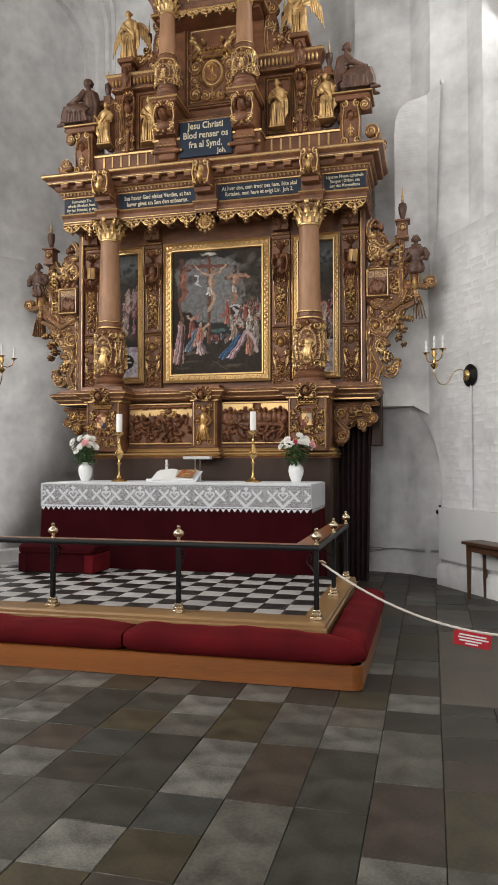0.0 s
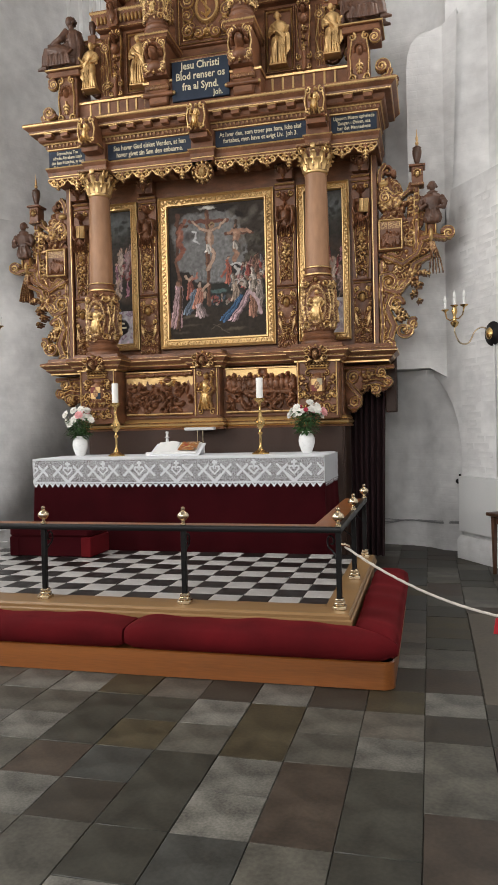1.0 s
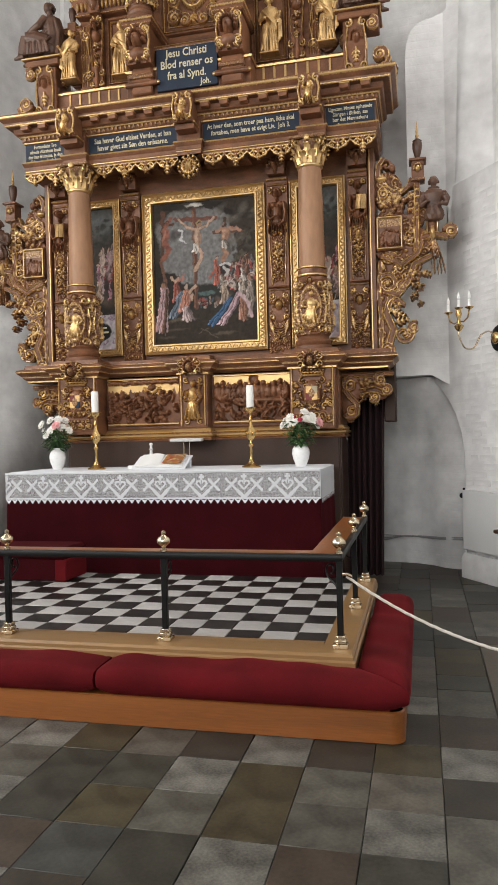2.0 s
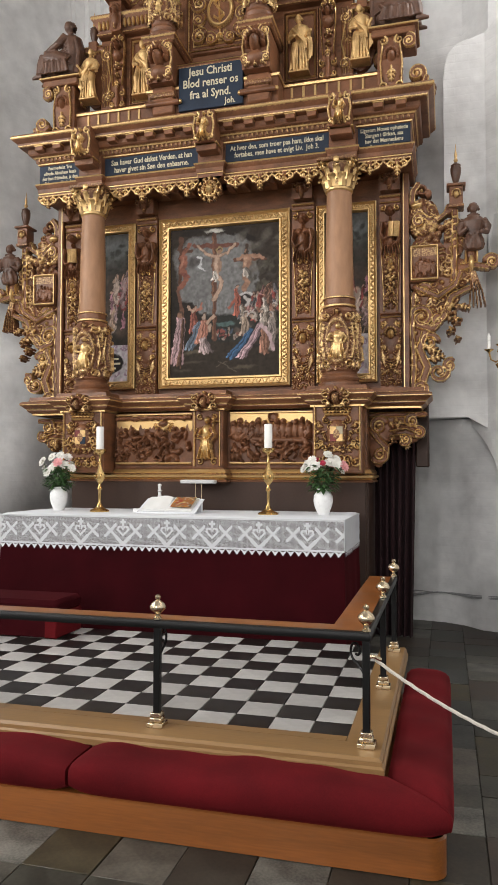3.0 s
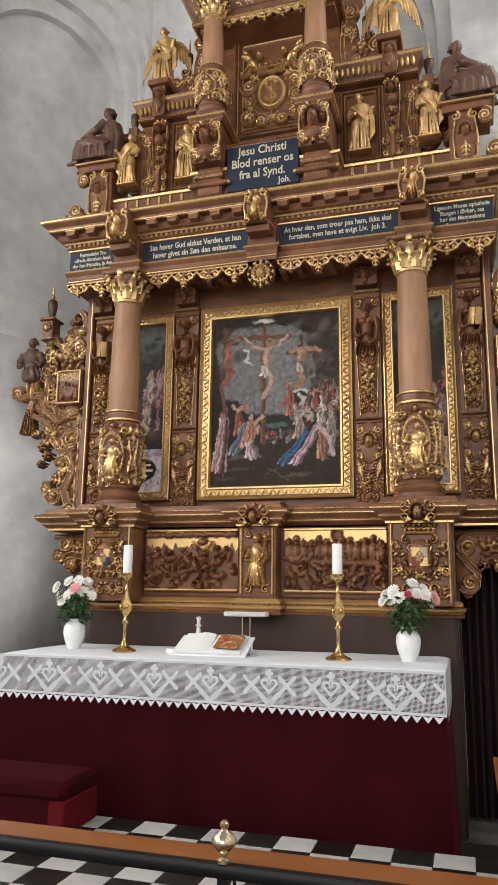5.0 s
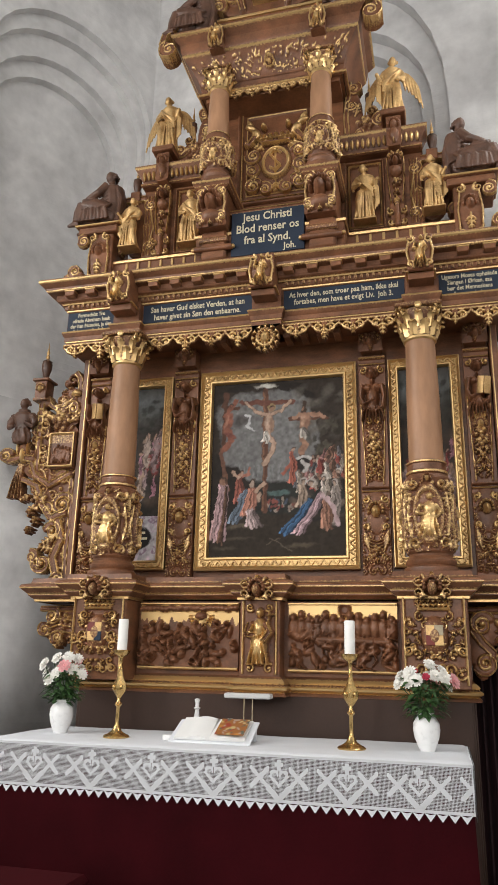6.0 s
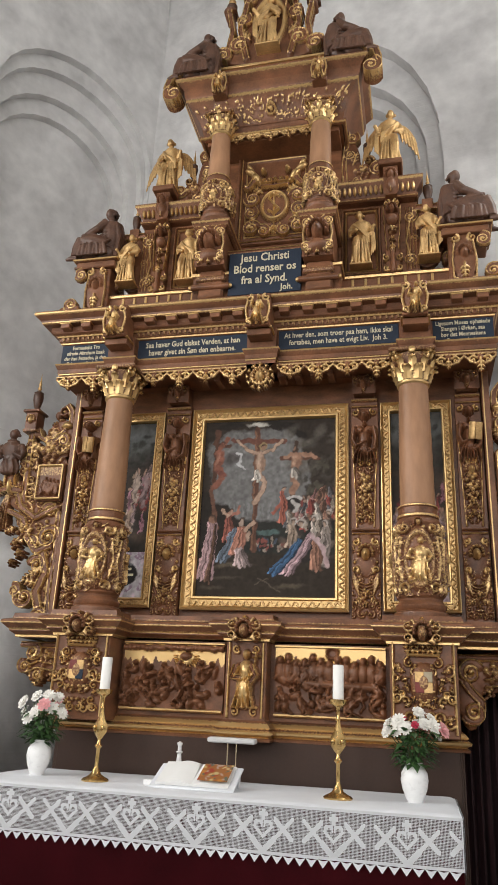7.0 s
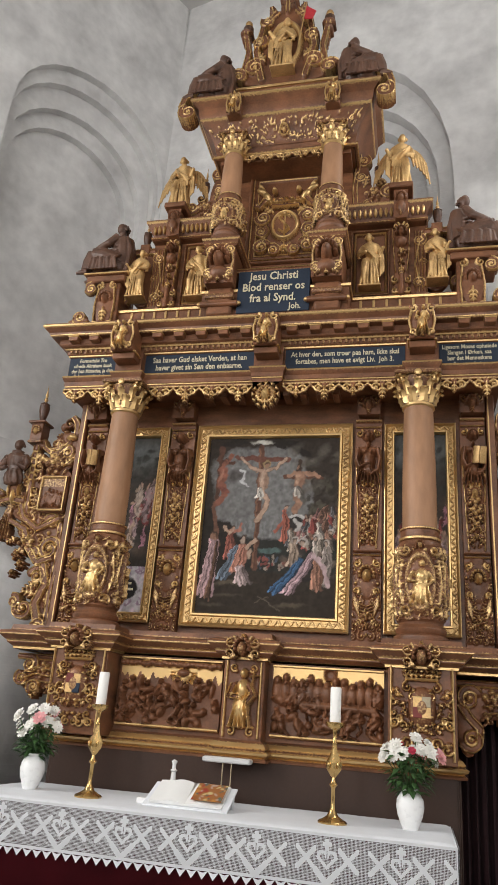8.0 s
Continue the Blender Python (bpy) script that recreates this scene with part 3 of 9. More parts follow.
for x, y in POSTS:
    dx, dy = (0, 1) if y < -3.5 and -1.9 < x < 1.7 else ((-1, 0) if x > 0 else (1, 0))
    if (x, y) == POSTS[0]:
        dx, dy = -0.7, 0.7
    pts = []
    for k in range(26):
        t = k / 25
        a = -math.pi / 2 + t * math.pi * 2.1
        r = 0.05 * (1 - 0.72 * t)
        pts.append((x + dx * (0.07 + r * math.cos(a)), y + dy * (0.07 + r * math.cos(a)), 0.765 + r * math.sin(a)))
    pts = [(x + dx * 0.01, y + dy * 0.01, 0.66), (x + dx * 0.03, y + dy * 0.03, 0.69)] + pts
    part("scroll_bracket", Geo().tube(pts, 0.006, 6), M["iron"], RAIL)

# ---- altar ----
ALTAR = thing("altar", "altar table hung with dark red velvet", "altar", (-0.09, -1.0, PZ))
AX0, AX1, AY0, AY1, AZ = -1.575, 1.395, -1.415, -0.47, 1.2


def altar_skirt():
    """Velvet hung round the table in shallow folds."""
    g = Geo()
    pts, per = [], [(AX0, AY1), (AX0, AY0), (AX1, AY0), (AX1, AY1)]
    for (xa, ya), (xb, yb) in zip(per, per[1:]):
        n = int(math.hypot(xb - xa, yb - ya) / 0.03)
        for k in range(n):
            t = k / n
            pts.append((xa + (xb - xa) * t, ya + (yb - ya) * t))
    pts.append(per[-1])
    rows = 8
    vs = []
    for j in range(rows + 1):
        w = j / rows
        z = AZ - 0.01 - w * (AZ - 0.02)
        for k, (x, y) in enumerate(pts):
            s = k * 0.03
            f = 0.008 * w * (math.sin(s * 9.0) + 0.6 * math.sin(s * 17 + 1.2)) + 0.035 * w
            cx, cy = (AX0 + AX1) / 2, (AY0 + AY1) / 2
            ox = -1 if x < AX0 + 0.001 else (1 if x > AX1 - 0.001 else 0)
            oy = -1 if y < AY0 + 0.001 else 0
            vs.append((x + ox * f + 0.09, y + oy * f + 1.0, z - PZ))
    n = len(pts)
    return g.put(vs, [(j * n + k, (j + 1) * n + k, (j + 1) * n + k + 1, j * n + k + 1) for j in range(rows) for k in range(n - 1)])


part("velvet_skirt", altar_skirt(), M["velvet"], ALTAR, "dark red velvet hanging", sharp=60)
part("table_core", Geo().box(AX0 + 0.1, AX1 + 0.08, AY0 + 1.01, AY1 + 1.0, 0.004 - PZ, AZ - PZ - 0.006), M["darkwood"], ALTAR)

CLOTH = thing("altar_cloth", "white linen altar cloth with a deep crochet lace border", "tablecloth")


def cloth_top():
    """The linen on the table, rounded over its edges, faintly uneven."""
    g = Geo()
    nx, ny = 90, 26
    vs = []
    for j in range(ny + 1):
        for i in range(nx + 1):
            x = AX0 - 0.012 + (AX1 - AX0 + 0.024) * i / nx
            y = AY0 - 0.012 + (AY1 - AY0 + 0.012) * j / ny
            e = min(x - AX0 + 0.012, AX1 + 0.012 - x, y - AY0 + 0.012)
            vs.append((x, y, AZ + 0.012 - 0.012 * max(0, 1 - e / 0.025) ** 2 + 0.0022 * noise.noise((x * 3, y * 5, 0)) + 0.001 * noise.noise((x * 14, y * 10, 3))))
    return g.put(vs, [(j * (nx + 1) + i, j * (nx + 1) + i + 1, (j + 1) * (nx + 1) + i + 1, (j + 1) * (nx + 1) + i) for j in range(ny) for i in range(nx)])


part("linen", cloth_top(), M["linen"], CLOTH, "smooth white linen", sharp=70)


def lace_pattern(i, j, rows, period):
    """True where the crochet is worked solid: a heart with a cross over a chevron, a saltire on either side."""
    u = (i % period) / 2 - period / 4
    z = (rows - 1 - j) / 2
    a = abs(u)
    if j < 2 or z < 0.6:
        return True
    if z <= 6.2 and abs(z - 0.8 - a) < 1.5 and a < 5.4:
        return True
    s, t = abs(a - 8.2), abs(z - 8.9)
    if max(s, t) <= 4.1 and abs(s - t) < 1.15:
        return True
    # heart outline: two lobes and a point
    if z > 9.4 and a > 0.2:
        if abs(math.hypot(a - 1.7, z - 9.6) - 1.7) < 0.62:
            return True
    elif a <= 3.6 and abs(z - 5.9 - a * 1.05) < 0.8 and z <= 9.6:
        return True
    return a < 0.6 and 11.8 <= z <= 15.5 or abs(z - 14) < 0.6 and a < 1.6


def lace(length, rows, cell, period):
    """Filet crochet: threads round open squares, filled squares for the motif, a toothed lower edge."""
    n = int(length / cell)
    vs, fs = [], []
    th = cell * 0.26

    def quad(x0, x1, z0, z1, y=0.0):
        k = len(vs)
        vs.extend([(x0, y, z0), (x1, y, z0), (x1, y, z1), (x0, y, z1)])
        fs.append((k, k + 1, k + 2, k + 3))

    for i in range(n):
        for j in range(rows):
            x, z = i * cell, -(j + 1) * cell
            if lace_pattern(i + 28, j, rows, period):
                quad(x - th * 0.3, x + cell + th * 0.3, z - th * 0.3, z + cell + th * 0.3, -0.0006)
            else:
                quad(x, x + cell, z, z + th)
                quad(x, x + th, z + th, z + cell)
    base = -rows * cell
    tooth = 9
    for i in range(0, n - tooth + 1, tooth):
        k = len(vs)
        x = i * cell
        vs.extend([(x, 0, base), (x + tooth * cell, 0, base), (x + tooth * cell * 0.5, 0, base - 6 * cell), (x + tooth * cell * 0.5, 0, base - 1.2 * cell)])
        fs.extend([(k, k + 3, k + 2), (k + 3, k + 1, k + 2)])
    g = Geo()
    g.put(vs, fs)
    return g


CELL = 0.0069
gl = lace(AX1 - AX0 + 0.03, 36, CELL, 56)
front = part("lace_border", gl.moved(Matrix.Translation((AX0 - 0.015, AY0 - 0.018, AZ + 0.004))), M["thread"], CLOTH, "white filet lace with hearts and saltires")
gs = lace(AY1 - AY0, 36, CELL, 56).moved(Matrix.Translation((AX1 + 0.017, AY0 - 0.016, AZ + 0.004)) @ Matrix.Rotation(radians(90), 4, "Z"))
part("lace_border", gs, M["thread"], CLOTH)
gs = Geo().box(AX1 + 0.004, AX1 + 0.010, AY0 - 0.008, AY1, AZ - 0.24, AZ + 0.006, 0.002)
part("side_fall", gs, M["linen"], CLOTH, "plain linen fall at the table's end")

# dark boarded back of the altar, under the altarpiece
BACKB = thing("altar_screen", "dark brown painted wooden substructure behind the altar", "panelling")
g = Geo().box(-1.47, 1.47, -0.4, 0.5, 0.0, 1.5, 0.006)
part("carcase", g, M["darkwood"], BACKB)
part("front_panel", Geo().box(-1.44, 1.455, -0.412, -0.4, 0.4, 1.475, 0.003), M["darkwood"], BACKB)
part("side_board", Geo().box(1.47, 1.482, -0.39, 0.48, 0.02, 1.49, 0.003), M["darkwood"], BACKB)

# curtain beside the substructure
g = Geo()
vs = []
n = 60
for j in range(9):
    for k in range(n + 1):
        t = k / n
        x = 1.49 + 0.4 * t + 0.0
        y = 0.12 + 0.035 * math.sin(t * 38) + 0.015 * math.sin(t * 71 + 1)
        vs.append((x - 0.05 * (1 - j / 8) * t, y, 0.015 + j / 8 * 2.2))
g.put(vs, [(j * (n + 1) + k, j * (n + 1) + k + 1, (j + 1) * (n + 1) + k + 1, (j + 1) * (n + 1) + k) for j in range(8) for k in range(n)])
tagged(part("curtain", g, M["curtain"], sharp=70), "black velvet curtain hanging behind the altar", "curtain")
g = Geo().box(1.88, 2.0, 0.1, 0.5, 1.62, 2.3, 0.01)
tagged(part("loudspeaker", g, M["darkwood"]), "dark brown box fixed under the altarpiece", "box")


# ---- things on the altar ----
def candlestick(x, y, z):
    t = thing("candlestick", "tall brass altar candlestick with a thick white candle", "candlestick", (x, y, z), "altar candlesticks")
    base = [(0.004, 0), (0.085, 0), (0.087, 0.008), (0.08, 0.016), (0.06, 0.024), (0.035, 0.04), (0.024, 0.06), (0.018, 0.075)]
    part("base", Geo().lathe((0, 0, 0), base, 28), M["brass"], t)
    part("stem", Geo().lathe((0, 0, 0), [(0.017, 0.072), (0.013, 0.09), (0.012, 0.19), (0.02, 0.2), (0.026, 0.208), (0.02, 0.216), (0.013, 0.225), (0.012, 0.25)], 20), M["brass"], t)
    g = Geo().lathe((0, 0, 0), [(0.012, 0.248), (0.022, 0.262), (0.04, 0.29), (0.044, 0.325), (0.038, 0.345), (0.026, 0.365), (0.015, 0.4), (0.011, 0.43)], 8, fold=lambda a, k: 1 + 0.1 * math.cos(a * 4))
    for k in range(4):
        a = math.pi / 4 + k * math.pi / 2
        g.ball((0.04 * math.cos(a), 0.04 * math.sin(a), 0.315), (0.01, 0.01, 0.02), 8, 5)
    part("knop", g, M["brass"], t, "pierced shield-shaped brass knop")
    part("neck", Geo().lathe((0, 0, 0), [(0.011, 0.428), (0.018, 0.436), (0.011, 0.446), (0.011, 0.5), (0.02, 0.512)], 18), M["brass"], t)
    pan = [(0.012, 0.508), (0.03, 0.516), (0.05, 0.532), (0.056, 0.556), (0.052, 0.556), (0.044, 0.54), (0.01, 0.535)]
    part("drip_pan", Geo().lathe((0, 0, 0), pan, 24, fold=lambda a, k: 1 + (0.05 * math.cos(a * 12) if k in (3, 4) else 0)), M["brass"], t)
    part("candle", Geo().lathe((0, 0, 0), [(0.034, 0.536), (0.034, 0.755), (0.03, 0.76), (0.012, 0.754), (0.004, 0.754)], 24), M["wax"], t, "thick white wax candle")
    part("wick", Geo().tube([(0, 0, 0.752), (0.001, 0, 0.764), (0.003, 0.001, 0.772)], 0.0018, 5), M["iron"], t)
    return t


candlestick(-0.835, -1.05, AZ + 0.012)
candlestick(0.715, -1.05, AZ + 0.012)


def bloom(g, c, d, r, petals, layers, rnd, mi):
    """A many-petalled flower head facing d."""
    d = Vector(d).normalized()
    u = d.orthogonal().normalized()
    w = d.cross(u)
    for l in range(layers):
        rr = r * (1 - 0.26 * l)
        for k in range(petals):
            a = 2 * math.pi * (k + 0.5 * (l % 2)) / petals + rnd.uniform(-0.12, 0.12)
            o = u * math.cos(a) + w * math.sin(a)
            q = d.cross(o)
            up = (0.1 + 0.42 * l) + rnd.uniform(-0.06, 0.06)
            tip = Vector(c) + o * rr * math.cos(up) + d * (rr * math.sin(up))
            mid = Vector(c) + (o * rr * math.cos(up) * 0.62) + d * (rr * math.sin(up) * 0.62 + 0.004)
            wd = rr * 2.4 / petals + 0.0015
            base = Vector(c) + d * 0.002 * l
            g.put([base, mid - q * wd, tip - q * wd * 0.45 + d * 0.002, tip + q * wd * 0.45, mid + q * wd], [(0, 1, 2, 3, 4)], mi=mi)
    g.ball(Vector(c) + d * r * 0.18, r * 0.26, 7, 4, mi=mi)


def vase_with_flowers(x, y, z, seed):
    rnd = random.Random(seed)
    t = thing("flower_vase", "white ceramic vase with white, pink and red flowers", "vase", (x, y, z), "altar vases")
    prof = [(0.004, 0), (0.045, 0), (0.047, 0.006), (0.055, 0.025), (0.074, 0.075), (0.082, 0.12), (0.078, 0.16), (0.06, 0.19), (0.044, 0.205), (0.05, 0.216), (0.046, 0.218), (0.038, 0.205), (0.03, 0.15), (0.004, 0.14)]
    part("vase", Geo().lathe((0, 0, 0), prof, 32), M["china"], t, "ribbed white ceramic vase", sharp=60)
    heads = []
    for k in range(60):
        a = rnd.uniform(0, 2 * math.pi)
        e = rnd.uniform(0.12, 1.0)
        r = 0.165 * math.sqrt(e) * rnd.uniform(0.8, 1.1)
        c = Vector((r * math.cos(a) * 1.1, r * math.sin(a) * 0.8, 0.40 + 0.09 * (1 - e) + rnd.uniform(-0.05, 0.035)))
        if all((c - o).length > 0.058 for o in heads):
            heads.append(c)
    stems = Geo()
    for c in heads:
        stems.tube([(c.x * 0.08, c.y * 0.08, 0.19), (c.x * 0.45, c.y * 0.45, 0.29), c], 0.0028, 5)
    part("stems", stems, M["leaf"], t)
    for k, c in enumerate(heads):
        d = Vector((c.x * 2.2, c.y * 2 - 0.25, 0.22))
        kind = ("petal_w", "petal_w", "petal_w", "petal_p", "petal_w", "petal_w", "petal_r", "petal_w")[k % 8]
        if kind == "petal_p" and c.x < -0.02:
            c = Vector((abs(c.x), c.y, c.z))
        g = Geo()
        r = {"petal_w": 0.046, "petal_p": 0.052, "petal_r": 0.028}[kind] * rnd.uniform(0.9, 1.1)
        bloom(g, c, d, r, 13 if kind == "petal_w" else 9, 3 if kind == "petal_w" else 4, rnd, 0)
        part("flower", g, M[kind], t, {"petal_w": "white chrysanthemum head", "petal_p": "pink rose head", "petal_r": "small red flower head"}[kind], sharp=30)
    leaves = Geo()
    for k in range(190):
        a = rnd.uniform(0, 2 * math.pi)
        zz = rnd.uniform(0.2, 0.41)
        r = rnd.uniform(0.03, 0.15) * (0.6 + (zz - 0.2) * 2)
        c = Vector((r * math.cos(a), r * math.sin(a) * 0.85, zz))
        d = Vector((math.cos(a), math.sin(a), rnd.uniform(-0.7, 0.5))).normalized()
        q = d.cross(Vector((0, 0, 1))).normalized()
        ln, wd = rnd.uniform(0.05, 0.085), rnd.uniform(0.014, 0.024)
        sag = Vector((0, 0, -0.014))
        leaves.put([c, c + d * ln * 0.45 + q * wd, c + d * ln + sag, c + d * ln * 0.45 - q * wd, c + d * ln * 0.5 + Vector((0, 0, 0.005))], [(0, 1, 4), (1, 2, 4), (2, 3, 4), (3, 0, 4)])
    part("foliage", leaves, M["leaf"], t, "dense dark green leaves", sharp=20)
    return t


vase_with_flowers(-1.31, -0.93, AZ + 0.012, 5)
vase_with_flowers(1.16, -0.93, AZ + 0.012, 11)

# open book on a low white rest
BOOK = thing("altar_book", "open altar book with a colour plate on a sloping white rest", "book", (-0.17, -0.98, AZ + 0.012))
tilt = Matrix.Rotation(radians(24), 4, "X")
part("book_rest", Geo().box(-0.27, 0.27, -0.15, 0.13, 0.012, 0.024, 0.004).moved(tilt @ Matrix.Translation((0, 0, 0.05))), M["linen"], BOOK)
part("rest_foot", Geo().box(-0.25, 0.25, 0.06, 0.1, 0.0, 0.1, 0.004), M["linen"], BOOK)


def page(side):
    g, n = Geo(), 14
    vs = []
    for j in (-0.13, 0.12):
        for k in range(n + 1):
            t = k / n
            vs.append((side * 0.23 * t, j, 0.088 + 0.022 * math.sin(min(1, t * 1.6) * math.pi * 0.75) * (1 if side < 0 else 0.5) - 0.012 * t))
    vs += [(v[0], v[1], 0.077) for v in vs]
    m = n + 1
    fs = [(k, k + 1, m + k + 1, m + k) for k in range(n)] + [(k, 2 * m + k, 2 * m + k + 1, k + 1) for k in range(n)] + [(n, 2 * m + n, 3 * m + n, m + n), (m + n, 3 * m + n, 3 * m, m)]
    return g.put(vs, fs).moved(tilt)


part("left_page", page(-1), M["paper"], BOOK, "white printed pages", sharp=70)
part("right_page", page(1), M["paper"], BOOK, "white page with a colour plate", sharp=70)

LAMP = thing("reading_lamp", "chromed altar reading lamp with a flat glass hood", "lamp", (-0.05, -0.62, AZ + 0.012))
part("foot", Geo().lathe((0, 0, 0), [(0.004, 0), (0.05, 0), (0.05, 0.01), (0.01, 0.018)], 20), M["brassk"], LAMP)
part("stem", Geo().tube([(-0.03, 0, 0.01), (-0.03, 0.0, 0.25)], 0.006, 8).tube([(0.03, 0, 0.05), (0.03, 0.0, 0.25)], 0.005, 8).tube([(-0.03, 0, 0.05), (0.03, 0, 0.05)], 0.005, 6), M["brassk"], LAMP)
part("hood", Geo().box(-0.165, 0.165, -0.05, 0.05, 0.25, 0.285, 0.008), M["grey"], LAMP, "pale glass hood")
CRUET = thing("cruet", "small white porcelain bottle", "bottle", (-0.37, -0.78, AZ + 0.012))
part("bottle", Geo().lathe((0, 0, 0), [(0.004, 0), (0.03, 0), (0.034, 0.03), (0.022, 0.07), (0.016, 0.15), (0.013, 0.175), (0.025, 0.185), (0.013, 0.192), (0.013, 0.22), (0.02, 0.24), (0.004, 0.25)], 18), M["china"], CRUET)
DISH = thing("small_box", "small white box on the altar cloth", "box", (-0.47, -1.06, AZ + 0.012))
part("box", Geo().box(-0.03, 0.03, -0.02, 0.02, 0, 0.035, 0.004), M["china"], DISH)

# kneeling stool in front of the altar
STOOL = thing("kneeling_stool", "low stool covered in dark red velvet", "stool", (-0.95, -2.08, PZ + 0.004))
part("seat", Geo().box(-0.4, 0.4, -0.2, 0.2, 0.165, 0.27, 0.03), M["velvet"], STOOL)
part("leg", Geo().box(-0.4, -0.3, -0.19, 0.19, 0, 0.175, 0.01), M["velvet"], STOOL)
# right end in the brighter cushion velvet, its lit side put into the colour
part("leg", Geo().box(0.3, 0.4, -0.19, 0.19, 0, 0.175, 0.01), M["cushion"], STOOL)
part("valance", Geo().box(-0.31, 0.31, -0.185, -0.17, 0.004, 0.175, 0.004), M["velvet"], STOOL)

# barrier rope with a hanging sign
ROPE = thing("barrier_rope", "twisted white barrier rope with a small red sign", "rope", (1.82, -3.72, 0.0))
pts = []
for k in range(80):
    t = k / 79
    x = 0.02 + t * 2.6
    pts.append((x, 0.02 + 0.1 * t, 0.755 - 0.72 * x + 0.31 * x * x - 0.018 * x ** 3))
for s in range(3):
    strand = []
    for k, p in enumerate(pts):
        a = k * 1.15 + s * 2 * math.pi / 3
        strand.append((p[0], p[1] + 0.0042 * math.cos(a), p[2] + 0.0042 * math.sin(a)))
    part("strand", Geo().tube(strand, 0.0052, 6), M["rope"], ROPE)
part("hook", Geo().tube([(-0.02, 0, 0.755), (0.02, 0, 0.757), (0.045, 0.02, 0.74)], 0.009, 8), M["brassk"], ROPE)
sg = part("sign", Geo().box(-0.118, 0.118, -0.003, 0.003, -0.1, 0.0, 0.002).moved(pose(1.0, 0.03, 0.325, 8, 8, 0)), M["red"], ROPE, "small red notice with unreadable white lines")
g = Geo()
for r, (w, s) in enumerate(((0.17, 0), (0.19, 0.004), (0.14, -0.01), (0.08, 0.0))):
    g.box(-w / 2 + s, w / 2 + s, -0.0045, -0.0035, -0.028 - r * 0.019, -0.018 - r * 0.019)
part("lettering", g.moved(pose(1.0, 0.03, 0.325, 8, 8, 0)), M["paper"], sg)
STAND = thing("barrier_post", "slim brass barrier post holding the rope", "post", (4.46, -3.6, 0.0))
part("pole", Geo().lathe((0, 0, 0), [(0.14, 0), (0.14, 0.012), (0.02, 0.03), (0.016, 0.8), (0.03, 0.82), (0.01, 0.86)], 20), M["brassk"], STAND)

# bench by the wall
BENCH = thing("bench", "dark wooden bench with tapered legs by the wall", "bench", (3.18, -0.6, 0.0))
BENCH.rotation_euler = (0, 0, math.atan2(PX.y, PX.x))
part("bench_top", Geo().box(-0.12, 1.1, -0.3, 0.0, 0.565, 0.6, 0.008), M["benchwood"], BENCH)
part("apron", Geo().box(-0.04, 1.02, -0.25, -0.23, 0.49, 0.565, 0.004), M["benchwood"], BENCH)
for x in (-0.05, 1.03):
    for y in (-0.25, -0.05):
        part("leg", Geo().put([(x + sx * w, y + sy * w, z) for z, w in ((0, 0.013), (0.566, 0.021)) for sx, sy in ((-1, -1), (1, -1), (1, 1), (-1, 1))],
             [(0, 1, 5, 4), (1, 2, 6, 5), (2, 3, 7, 6), (3, 0, 4, 7), (3, 2, 1, 0), (4, 5, 6, 7)]), M["benchwood"], BENCH)

# grey cover with a valve and pipes on the wall
g = Geo()
c = [on_wall(u, o, z) for z in (0.3, 0.9) for o in (0.004, 0.07) for u in (0.64, 1.95)]
g.put(c, [(0, 1, 3, 2), (4, 6, 7, 5), (0, 4, 5, 1), (2, 3, 7, 6), (0, 2, 6, 4), (1, 5, 7, 3)])
RAD = tagged(part("wall_cover", g, M["grey"]), "flat grey painted metal cover low on the wall", "radiator cover")
part("valve", Geo().tube([on_wall(0.61, 0.03, 0.74), on_wall(0.61, 0.03, 0.92)], 0.012, 8).ball(on_wall(0.61, 0.05, 0.84), 0.03, 10, 6), M["iron"], RAD, "black valve")
part("pipe", Geo().tube([on_wall(0.61, 0.02, 0.02), on_wall(0.61, 0.02, 0.76)], 0.01, 8), M["white"], RAD)
g = Geo()
for off, sag in ((0.0, 0.012), (0.014, -0.01), (-0.01, 0.02)):
    pts = [(1.35 + 0.85 * t, 0.98 - 0.07 * t ** 4, 0.28 + off + sag * math.sin(t * 9) + 0.03 * t) for t in [k / 12 for k in range(13)]]
    pts += [(2.44, 0.7, 0.32 + off), (*on_wall(0.4, -0.27, 0)[:2], 0.34 + off), (*on_wall(0.58, -0.12, 0)[:2], 0.36 + off)]
    g.tube(pts, 0.006, 6)
tagged(part("cable_duct", Geo().tube([on_wall(1.22, 0.02, 0.92), on_wall(1.22, 0.02, 2.27)], 0.009, 6), M["white"]), "white painted cable duct below the sconce", "cable")
tagged(part("wall_cable", g, M["cable"]), "grey cables clipped along the niche", "cable")


